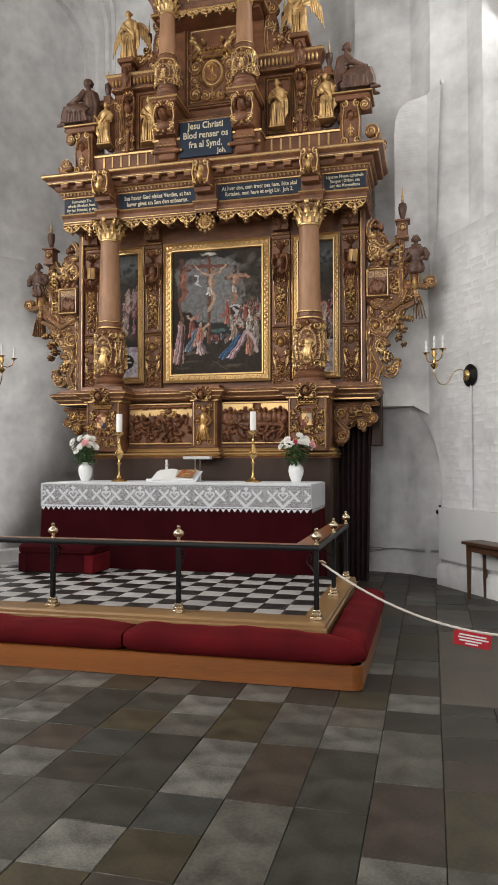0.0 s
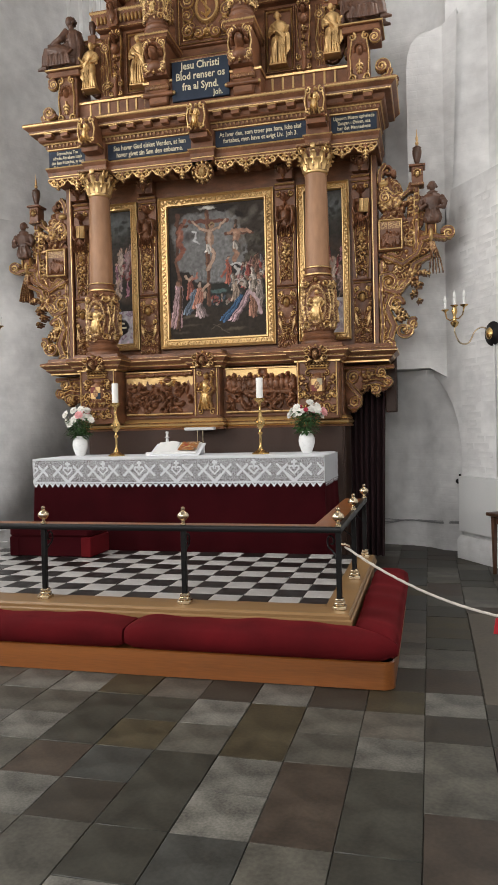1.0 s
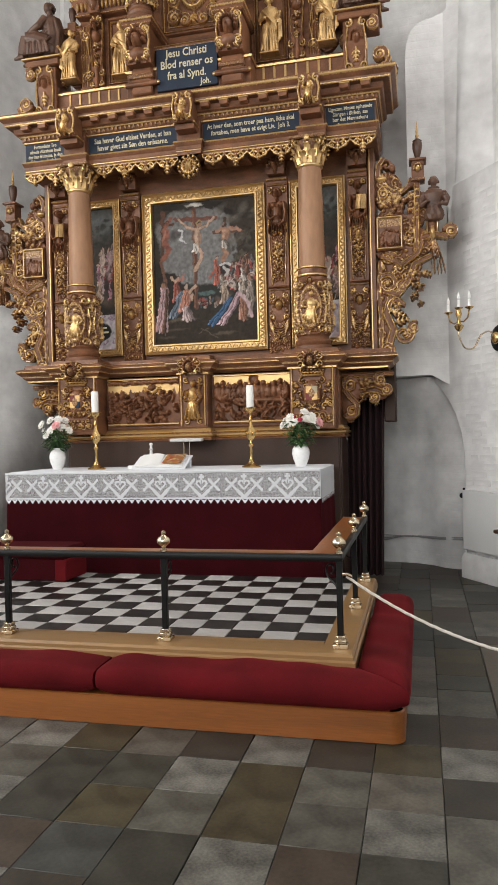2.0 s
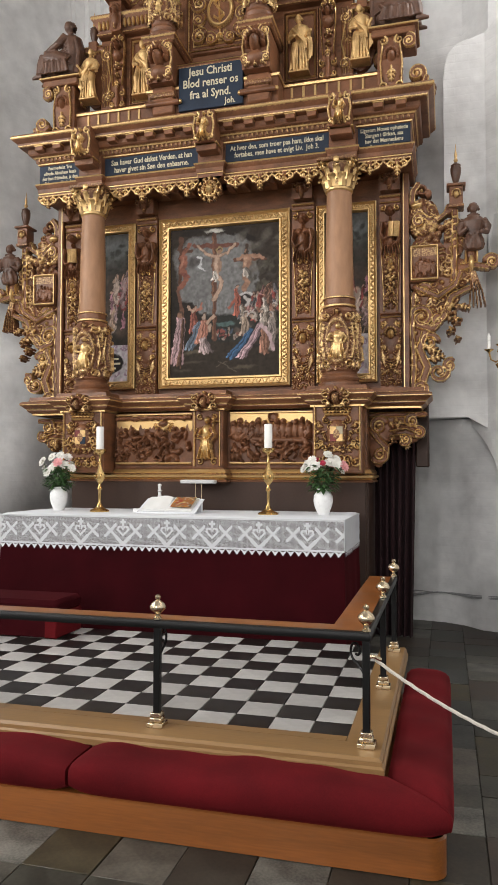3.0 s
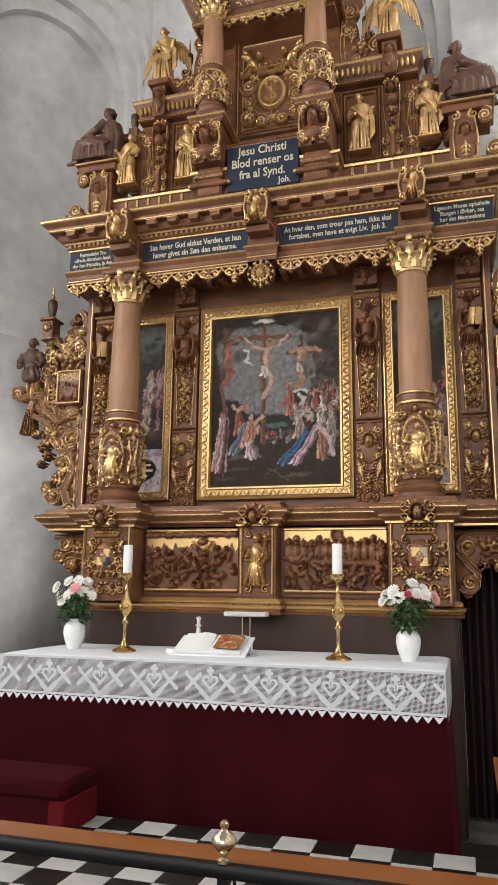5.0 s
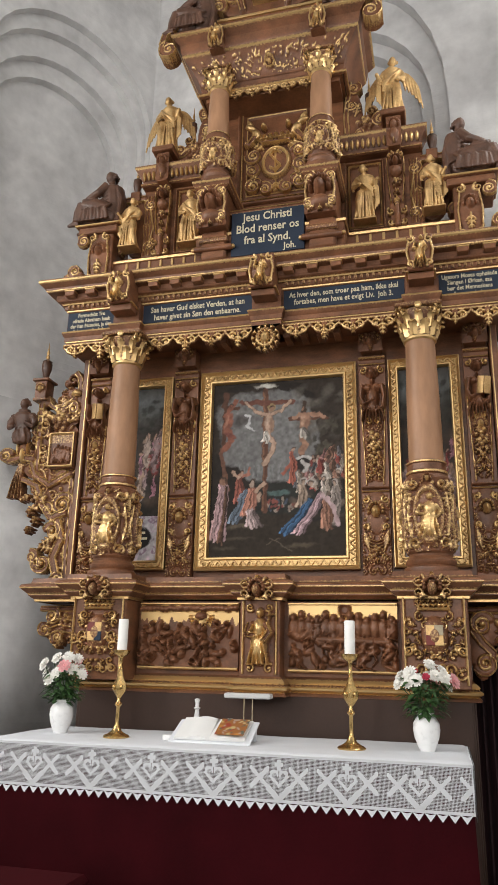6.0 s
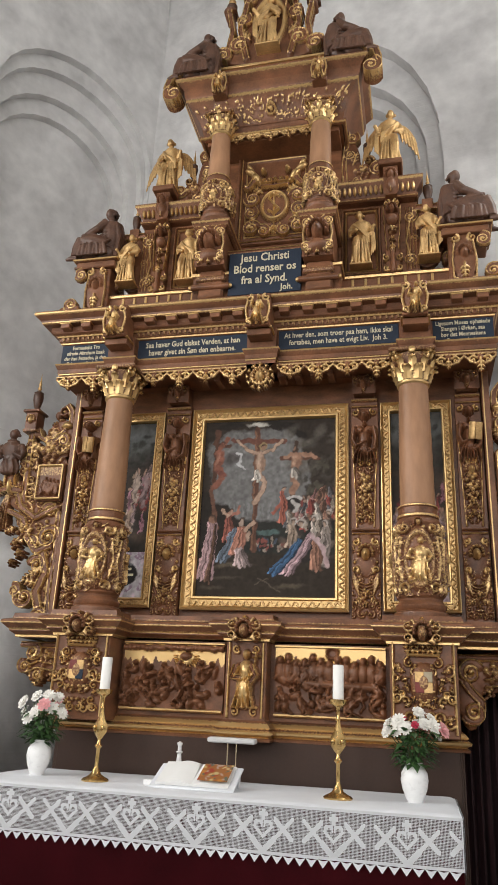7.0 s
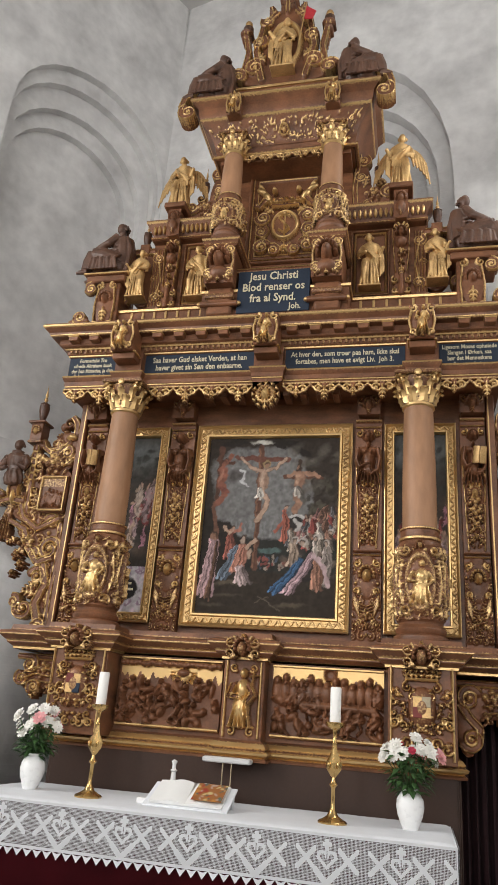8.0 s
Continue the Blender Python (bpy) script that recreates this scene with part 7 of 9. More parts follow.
    D(1.91, 4.08, 0.06, 0.035, 0.05, 1.0), S(1.96, 4.22, 0.06, 3.6, 1.3, -1, 0.02, 0.03, 0.35), T([(1.87, 4.1), (1.88, 4.22), (1.93, 4.29)], 0.026, 0.02, 0.03, 0.4), D(2.02, 4.19, 0.035, 0.045, 0.03, 0.3)
    T([(2.2, 4.0), (2.26, 4.05)], 0.04, 0.045, 0.04, 0.4)
    wg = thing("altar_wing", "openwork wing of gilded scrolls, fruit and strapwork", "carving", group="altarpiece wings")
    carved("scrollwork", c, (s * (1.84 + W / 2), -0.03, 2.26), wg, "carved and gilded scrollwork", True, 0.07)
    g = Geo().box(s * 1.98 - 0.132, s * 1.98 + 0.132, -0.11, -0.03, 3.345, 3.69, 0.006, 0.1)
    part("panel_board", g, M["gilded"], wg)
    pc = Carving(0.25, 0.33, 0.006)
    for a, b in (((-0.118, 0.01), (0.118, 0.01)), ((-0.118, 0.32), (0.118, 0.32)), ((-0.118, 0.01), (-0.118, 0.32)), ((0.118, 0.01), (0.118, 0.32))):
        pc.stroke([a, b], 0.011, 0.011, 0.02, 1.0)
    pc.G[38:, :] = np.maximum(pc.G[38:, :], 0.55)
    for k in range(5):
        pc.figure((k - 2) * 0.038, 0.035 + 0.03 * (k % 2), 0.13 + 0.02 * (k % 3), 0.02, 0.15, 0.02)
    carved("panel_relief", pc, (s * 1.98, -0.113, 3.352), wg, "small framed relief with gilded ground")
    # block and urn on the outer corner
    x = s * 2.27
    part("urn_block", Geo().box(x - 0.06, x + 0.06, -0.1, 0.04, 4.04, 4.22, 0.006, 0.15).box(x - 0.085, x + 0.085, -0.125, 0.06, 4.215, 4.24, 0.006, 0.4).box(x - 0.07, x + 0.07, -0.11, 0.05, 4.02, 4.045, 0.005, 0.5), M["gilded"], wg)
    bc = Carving(0.1, 0.15, 0.006)
    bc.mask(0, 0.08, 0.035, 0.03, 1.0)
    carved("block_mask", bc, (x, -0.102, 4.055), wg)
    return wg


def urn(x, y, z, h, slim=1.0):
    t = thing("urn_finial", "dark turned wooden urn with a gilded tip", "finial", (x, y, z), "urn finials")
    r = 0.052 * h / 0.42 * slim
    part("bowl", Geo().lathe((0, 0, 0), [(r * 0.5, 0), (r * 0.6, 0.02 * h), (r * 0.35, 0.06 * h), (r * 0.6, 0.12 * h), (r * 0.95, 0.3 * h), (r, 0.42 * h), (r * 0.85, 0.47 * h), (r * 0.95, 0.49 * h), (r * 0.5, 0.53 * h), (r * 0.2, 0.57 * h)], 18), M["figure"], t)
    part("tip", Geo().lathe((0, 0, 0), [(r * 0.25, 0.56 * h), (r * 0.42, 0.62 * h), (r * 0.2, 0.67 * h), (r * 0.3, 0.72 * h), (r * 0.12, 0.85 * h), (r * 0.03, h)], 12), M["gold"], t, "gilded flame tip")
    return t


for s in (-1, 1):
    wing(s)
    urn(s * 2.27, -0.03, 4.24, 0.4)
# scroll brackets hanging beside the predella
for s in (-1, 1):
    c = Carving(0.56, 0.56, 0.007)
    q = lambda x: s * (x - 1.73)
    c.dab(q(1.68), 0.4, 0.24, 0.14, 0.02, 0.1).dab(q(1.55), 0.25, 0.09, 0.24, 0.02, 0.1).dab(q(1.83), 0.33, 0.12, 0.1, 0.02, 0.1)
    c.scroll(q(1.56), 0.4, 0.075, 0.5, 1.35, s, 0.022, 0.05, 0.75).scroll(q(1.57), 0.13, 0.07, 3.6, 1.35, s, 0.022, 0.05, 0.75)
    c.stroke([(q(1.5), 0.36), (q(1.56), 0.27), (q(1.63), 0.2), (q(1.62), 0.1)], 0.026, 0.022, 0.05, 0.7)
    c.scroll(q(1.86), 0.44, 0.06, 1.0, 1.3, s, 0.018, 0.045, 0.7).scroll(q(1.92), 0.33, 0.05, 2.0, 1.3, -s, 0.018, 0.045, 0.75).scroll(q(1.8), 0.27, 0.05, 4.0, 1.3, s, 0.016, 0.045, 0.7)
    c.fruit(q(1.73), 0.4, 0.07, 10, 0.06, 0.55).fruit(q(1.68), 0.27, 0.045, 8, 0.05, 0.55)
    for k in range(3):
        c.stroke([(q(1.66), 0.3 + 0.05 * k), (q(1.8), 0.32 + 0.05 * k), (q(1.9), 0.28 + 0.05 * k)], 0.01, 0.01, 0.055, 0.85)
    c.leaf(q(1.75), 0.3, 0.14, -1.0 if s > 0 else math.pi + 1.0, 0.04, 0.7).stroke([(q(1.46), 0.5), (q(1.98), 0.5)], 0.02, 0.02, 0.03, 0.4)
    carved("hanging_scroll", c, (s * 1.73, -0.16, 1.6), ALT, "openwork gilded scroll bracket", True, 0.08)


# ---- statues: plain one-piece shapes ----
def statue(h, seed, pose_kind="robe", wings=False, wide=1.0):
    """A draped standing shape, its weight on one leg, cloak gathered over one arm."""
    rnd = random.Random(seed)
    g = Geo()
    ph = rnd.uniform(0, 6)
    side = rnd.choice((-1, 1))
    prof = [(0.0, 0), (0.15, 0.0), (0.155, 0.03), (0.13, 0.12), (0.115, 0.25), (0.118, 0.38), (0.125, 0.47), (0.1, 0.56), (0.112, 0.64), (0.128, 0.72), (0.115, 0.775), (0.055, 0.81), (0.036, 0.825), (0.036, 0.85)]
    g.lathe((0, 0, 0), [(r * h * wide, z * h) for r, z in prof], 48, fold=lambda a, k: 1 + (0.2 * math.sin(a * 7 + ph + k * 0.5) + 0.1 * math.sin(a * 12 + k) if 1 <= k <= 6 else 0.04 * math.sin(a * 5 + k)), flat=0.78)
    # swing of the hips, then the bent knee
    g.v = [(x + side * 0.028 * h * math.sin(min(1.0, max(0.0, z / (0.8 * h))) * math.pi), y, z) for x, y, z in g.v]
    g.tube([(-side * 0.06 * h, -0.05 * h, 0.46 * h), (-side * 0.085 * h, -0.125 * h, 0.27 * h), (-side * 0.08 * h, -0.09 * h, 0.03 * h)], [0.06 * h, 0.05 * h, 0.035 * h], 10)
    lean = -side * 0.02
    g.ball((lean * h, -0.025 * h, 0.9 * h), (0.052 * h, 0.06 * h, 0.072 * h), 12, 8)
    for k in range(14):
        a = k * 2.4
        q = 0.058 * h * math.sqrt(k / 14 + 0.1)
        g.ball((lean * h + q * math.cos(a), 0.012 * h + 0.4 * q * math.sin(a), (0.945 - 0.045 * (k / 14)) * h), 0.026 * h, 7, 5)
    for s in (-1, 1):
        up = s == side
        end = (s * 0.2 * h, -0.13 * h, 0.62 * h) if up else (s * rnd.uniform(0.03, 0.1) * h, -0.16 * h, rnd.uniform(0.46, 0.56) * h)
        g.tube([(s * 0.105 * h * wide, 0, 0.755 * h), (s * 0.175 * h * wide, -0.01 * h, 0.65 * h), (s * 0.18 * h * wide, -0.07 * h, 0.55 * h), end], [0.042 * h, 0.043 * h, 0.036 * h, 0.024 * h], 9)
        g.ball(end, 0.03 * h, 8, 5)
        # sleeve folds
        for k in range(3):
            g.tube([(s * 0.15 * h * wide, -0.03 * h, (0.66 - 0.04 * k) * h), (s * 0.2 * h * wide, -0.05 * h, (0.6 - 0.045 * k) * h), (s * 0.16 * h * wide, -0.1 * h, (0.56 - 0.045 * k) * h)], 0.014 * h, 6)
        if wings:
            vs = []
            for k in range(8):
                f = k / 7
                for e in (0, 1):
                    wd = 0.16 * h * math.sin(min(1, f * 1.4 + 0.15) * math.pi * 0.85) * e
                    vs.append((s * (0.07 + 0.3 * f + 0.0) * h + s * wd * 0.2, 0.06 * h + 0.08 * h * f, (0.76 + 0.1 * math.sin(f * 2.2) - 0.3 * f * f) * h - wd * 1.2 - 0.12 * f * h * e))
            n = len(vs)
            vs += [(x, y + 0.02 * h, z) for x, y, z in vs]
            fs = [(2 * k, 2 * k + 1, 2 * k + 3, 2 * k + 2) for k in range(7)] + [(n + 2 * k, n + 2 * k + 2, n + 2 * k + 3, n + 2 * k + 1) for k in range(7)]
            fs += [(2 * k, 2 * k + 2, n + 2 * k + 2, n + 2 * k) for k in range(7)] + [(2 * k + 1, n + 2 * k + 1, n + 2 * k + 3, 2 * k + 3) for k in range(7)]
            g.put(vs, fs)
            for k in range(6):
                f = 0.2 + k * 0.15
                x0 = s * (0.07 + 0.3 * f) * h
                g.tube([(x0, 0.05 * h + 0.08 * h * f, (0.76 - 0.3 * f * f) * h), (x0 + s * 0.05 * h, 0.05 * h + 0.08 * h * f, (0.46 - 0.34 * f * f) * h)], [0.022 * h, 0.012 * h], 6)
    # cloak: folds that run from the shoulder across the body and fall from the arm
    for k in range(5):
        o = 0.028 * k
        g.tube([(-side * 0.12 * h, -0.05 * h, (0.73 - o) * h), (-side * (0.02 - o) * h, -(0.125 - 0.01 * k) * h, (0.58 - o) * h), (side * 0.13 * h, -0.1 * h, (0.5 - 1.4 * o) * h)], [0.014 * h, 0.02 * h, 0.016 * h], 6)
    for k in range(6):
        x = (-0.11 + 0.044 * k) * h
        g.tube([(x * 0.7, -0.1 * h, 0.44 * h), (x, -(0.13 - 0.008 * abs(k - 2.5)) * h, 0.22 * h), (x * 1.25, -0.12 * h, 0.015 * h)], [0.012 * h, 0.017 * h, 0.019 * h], 6)
    for k in range(3):
        g.tube([(side * (0.15 + 0.025 * k) * h, -0.06 * h, 0.54 * h), (side * (0.165 + 0.02 * k) * h, -0.05 * h, 0.34 * h), (side * (0.15 + 0.03 * k) * h, -0.04 * h, (0.16 + 0.04 * k) * h)], [0.018 * h, 0.022 * h, 0.012 * h], 6)
    g.box(-0.17 * h, 0.17 * h, -0.14 * h, 0.14 * h, -0.03 * h, 0.0, 0.006)
    return g


def place_statue(x, y, z, h, seed, label, mat="gold", wings=False, group="gilded statues", wide=0.88):
    ob = new("statue", one_piece(statue(h, seed, "robe", wings, wide), "statue", [M[mat]], h * 0.0095))
    ob.location = (x, y, z + 0.03 * h)
    return tagged(ob, label, "statue", group)


def seated(x, y, z, h, s, seed, label):
    """A seated robed shape of dark wood, knees turned outwards."""
    g = Geo()
    P = lambda x, y, z: (s * x * h, y * h, z * h)
    # low seat under the robe, torso leaning back, neck and curled hair
    g.ball(P(-0.06, 0.02, 0.16), (0.2 * h, 0.19 * h, 0.18 * h), 14, 8)
    g.tube([P(-0.1, 0.0, 0.2), P(-0.13, 0.01, 0.36), P(-0.12, 0.0, 0.52), P(-0.1, -0.01, 0.66), P(-0.09, -0.01, 0.73)], [0.2 * h, 0.175 * h, 0.185 * h, 0.175 * h, 0.08 * h], 14, flat=0.85)
    g.ball(P(0.16, -0.04, 0.15), (0.2 * h, 0.2 * h, 0.17 * h), 14, 8)
    g.tube([P(-0.09, -0.01, 0.7), P(-0.07, -0.02, 0.82)], 0.052 * h, 10)
    g.ball(P(-0.05, -0.03, 0.88), (0.072 * h, 0.08 * h, 0.098 * h), 14, 9)
    for k in range(22):
        a, q = k * 2.4, math.sqrt((k + 1) / 22)
        g.ball(P(-0.07 - 0.02 * q + 0.075 * q * math.cos(a), 0.01 + 0.085 * q * math.sin(a), 0.975 - 0.12 * q * q), 0.028 * h, 7, 5)
    # thighs to the knees, shins and feet
    for ky, kz, kx in ((-0.12, 0.35, 0.3), (0.07, 0.39, 0.27)):
        g.tube([P(-0.06, ky * 0.7, 0.24), P(0.12, ky, 0.31), P(kx, ky * 1.15, kz)], [0.15 * h, 0.14 * h, 0.11 * h], 12)
        g.tube([P(kx, ky * 1.15, kz), P(kx + 0.06, ky * 1.2, 0.2), P(kx + 0.08, ky * 1.2, 0.06)], [0.108 * h, 0.095 * h, 0.085 * h], 10)
        g.tube([P(kx + 0.06, ky * 1.2, 0.04), P(kx + 0.16, ky * 1.3, 0.035), P(kx + 0.24, ky * 1.3, 0.02)], [0.045 * h, 0.04 * h, 0.022 * h], 8)
    # robe: folds round the lap and hanging between the knees, a cloak down the back
    for k in range(8):
        f = k / 7
        g.tube([P(-0.16 + 0.3 * f, -0.16, 0.34 - 0.05 * abs(f - 0.5)), P(-0.1 + 0.38 * f, -0.245 + 0.03 * (k % 2), 0.2), P(-0.14 + 0.44 * f, -0.22, 0.03)], [0.02 * h, 0.03 * h, 0.034 * h], 7)
    for k in range(5):
        g.tube([P(-0.2, -0.12 + 0.02 * k, 0.62 - 0.06 * k), P(-0.06, -0.16, 0.5 - 0.06 * k), P(0.08, -0.12, 0.48 - 0.05 * k)], [0.014 * h, 0.02 * h, 0.012 * h], 6)
    for k in range(5):
        by = -0.1 + 0.06 * k
        g.tube([P(-0.2, by, 0.68), P(-0.28, by, 0.42), P(-0.25, by * 1.2, 0.03)], [0.022 * h, 0.034 * h, 0.04 * h], 7)
    # one arm on the knee, the other across the lap
    g.tube([P(-0.06, -0.15, 0.66), P(0.04, -0.21, 0.5), P(0.18, -0.2, 0.44), P(0.27, -0.17, 0.42)], [0.065 * h, 0.06 * h, 0.046 * h, 0.03 * h], 9)
    g.tube([P(-0.1, 0.14, 0.66), P(0.0, 0.17, 0.5), P(0.14, 0.1, 0.46)], [0.06 * h, 0.055 * h, 0.035 * h], 8)
    g.ball(P(0.29, -0.17, 0.42), 0.036 * h, 8, 5)
    ob = new("statue", one_piece(g, "statue", [M["figure"]], h * 0.0105))
    ob.location = (x, y, z)
    return tagged(ob, label, "statue", "dark wooden statues")


# half figures on the wings
def half_figure(h, s):
    """A belted half-length shape with curled hair, rising out of a scrolled herm."""
    g = Geo()
    g.lathe((0, 0, 0), [(0.1 * h, 0), (0.17 * h, 0.03 * h), (0.2 * h, 0.12 * h), (0.185 * h, 0.22 * h), (0.15 * h, 0.3 * h), (0.165 * h, 0.33 * h), (0.16 * h, 0.37 * h), (0.19 * h, 0.48 * h), (0.21 * h, 0.58 * h), (0.17 * h, 0.66 * h), (0.075 * h, 0.7 * h), (0.06 * h, 0.76 * h)], 40,
            fold=lambda a, k: 1 + (0.12 * math.sin(a * 8 + k) if k < 5 else 0.03 * math.sin(a * 5 + k)), flat=0.75)
    g.lathe((0, 0, 0.7 * h), [(0.07 * h, -0.02 * h), (0.12 * h, 0.0), (0.13 * h, 0.02 * h), (0.07 * h, 0.04 * h)], 20, flat=0.9)
    g.ball((0, -0.03 * h, 0.85 * h), (0.085 * h, 0.09 * h, 0.11 * h), 12, 8)
    for k in range(24):
        a, q = k * 2.4, math.sqrt((k + 1) / 24)
        g.ball((0.105 * h * q * math.cos(a), 0.02 * h + 0.08 * h * q * math.sin(a), (0.965 - 0.13 * q * q) * h), 0.034 * h, 7, 5)
    for e in (-1, 1):
        g.tube([(e * 0.18 * h, 0, 0.62 * h), (e * 0.27 * h, -0.02 * h, 0.46 * h), (e * 0.25 * h, -0.08 * h, 0.34 * h), (e * 0.12 * h, -0.15 * h, (0.34 if e == s else 0.42) * h)], [0.075 * h, 0.08 * h, 0.06 * h, 0.04 * h], 9)
        for k in range(3):
            g.ball((e * (0.2 + 0.03 * k) * h, -0.02 * h, (0.6 - 0.06 * k) * h), (0.085 * h, 0.085 * h, 0.025 * h), 9, 5)
    return g


for s in (-1, 1):
    ob = new("statue", one_piece(half_figure(0.46, s), "statue", [M["figure"]], 0.0055))
    ob.location = (s * 2.42, -0.09, 3.6)
    tagged(ob, "dark wooden half figure on the altarpiece wing", "statue", "dark wooden statues")

# ---- the upper storey ----
UP = thing("altar_attic", "carved upper storey of the altarpiece with gilded reliefs", "altarpiece")
base = [(0, 5.0, 0), (0.02, 5.0, 0.5), (0.02, 5.03, 0.2), (0, 5.05, 0.0), (0, 5.3, 0.0), (0.015, 5.31, 0.9), (0.02, 5.33, 0.7), (0, 5.35, 0)]
part("base_band", Geo().sweep(plan(1.74, 0.2, -0.2, [(-0.66, 0.66, -0.44)]), base), M["gilded"], UP, sharp=25)
part("base_core", Geo().box(-1.73, 1.73, -0.19, 0.2, 4.98, 5.345).box(-0.655, 0.655, -0.435, 0.1, 4.98, 5.341), M["wood"], UP)
for k in range(30):
    x = -1.66 + k * 0.1145
    if 0.68 < abs(x) < 1.5:
        part("flute", Geo().box(x - 0.012, x + 0.012, -0.212, -0.198, 5.16, 5.3, 0.003, 0.85), M["gilded"], UP)
part("back_board", Geo().box(-1.33, 1.33, -0.12, 0.1, 5.34, 6.2, 0.004).box(-0.64, 0.64, -0.127, 0.09, 5.3, 7.05, 0.004), M["wood"], UP)
# blue panel with the words
bp = part("inscription_panel", Geo().box(-0.325, 0.325, -0.475, -0.42, 5.07, 5.5, 0.004), M["blue"], UP, "blue panel with large cream gothic lettering")
words("Jesu Christi\nBlod renser os\nfra al Synd.", 0.112, (0.0, -0.478, 5.402), bp, squeeze=0.84)
words("Joh.", 0.085, (0.2, -0.478, 5.092), bp, squeeze=0.84)
part("panel_shelf", Geo().sweep([(-0.36, -0.2), (-0.36, -0.42), (0.36, -0.42), (0.36, -0.2)], [(0, 5.5, 0), (0.03, 5.51, 0.7), (0.03, 5.53, 0.2), (0.045, 5.54, 0.9), (0, 5.56, 0)]).box(-0.36, 0.36, -0.42, -0.1, 5.5, 5.56), M["gilded"], UP, sharp=25)
# arms in the middle field
c = Carving(0.78, 1.09, 0.008)
for k, (m, wd, gl) in enumerate(((0.02, 0.02, 0.25), (0.05, 0.01, 0.8), (0.1, 0.008, 0.9))):
    x0, z0, z1 = 0.39 - m, m, 1.09 - m
    c.stroke([(-x0, z0), (x0, z0), (x0, z1), (-x0, z1), (-x0, z0)], wd, wd, 0.03 - 0.006 * k, gl)
carved("field_frame", c, (0, -0.13, 5.8), UP, "moulded frame of the upper field")
c = Carving(0.64, 0.9, 0.0065)
c.dab(0, 0.36, 0.3, 0.34, 0.015, 0.3)
for s in (-1, 1):
    c.scroll(s * 0.22, 0.1, 0.075, 1.57 + s, 1.4, -s, 0.02, 0.04, 0.85).scroll(s * 0.23, 0.28, 0.06, 1.0, 1.4, s, 0.02, 0.04, 0.8).scroll(s * 0.22, 0.44, 0.07, 3.0, 1.4, -s, 0.02, 0.04, 0.85).scroll(s * 0.1, 0.06, 0.06, 2.0, 1.3, s, 0.018, 0.04, 0.85)
    c.leaf(s * 0.12, 0.5, 0.14, 1.57 - s * 0.9, 0.04, 0.8)
    # winged supporters of the crown as plain shapes
    c.dab(s * 0.19, 0.68, 0.045, 0.075, 0.07, 1.1, -s * 0.6).dab(s * 0.12, 0.75, 0.032, 0.036, 0.08, 1.1).dab(s * 0.25, 0.77, 0.075, 0.035, 0.05, 1.1, s * 0.6).dab(s * 0.26, 0.82, 0.06, 0.024, 0.05, 1.1, s * 0.9).stroke([(s * 0.2, 0.64), (s * 0.26, 0.56), (s * 0.3, 0.57)], 0.028, 0.018, 0.06, 1.1)
c.dab(0, 0.34, 0.15, 0.19, 0.05, 0.35).dab(0, 0.34, 0.15, 0.19, 0.055, 0.9, rim=True)
c.stroke([(0.05, 0.42), (0.0, 0.45), (-0.05, 0.41), (0.0, 0.34), (0.05, 0.28), (0.0, 0.23), (-0.05, 0.27)], 0.014, 0.014, 0.075, 1.2).stroke([(0, 0.22), (0, 0.47)], 0.012, 0.012, 0.07, 1.2)
c.stroke([(-0.13, 0.56), (0.13, 0.56)], 0.022, 0.022, 0.07, 1.0)
for k in range(7):
    c.leaf((k - 3) * 0.045, 0.57, 0.1, 1.57 - (k - 3) * 0.14, 0.06, 1.1, lobes=2)
c.fruit(0.2, 0.19, 0.05, 8, 0.05, 0.7, sym=True).leaf(0, 0.14, 0.12, -1.57, 0.04, 0.9)
carved("crowned_cipher", c, (0, -0.135, 5.88), UP, "gilded crowned cartouche with winged supporters", True, 0.02)
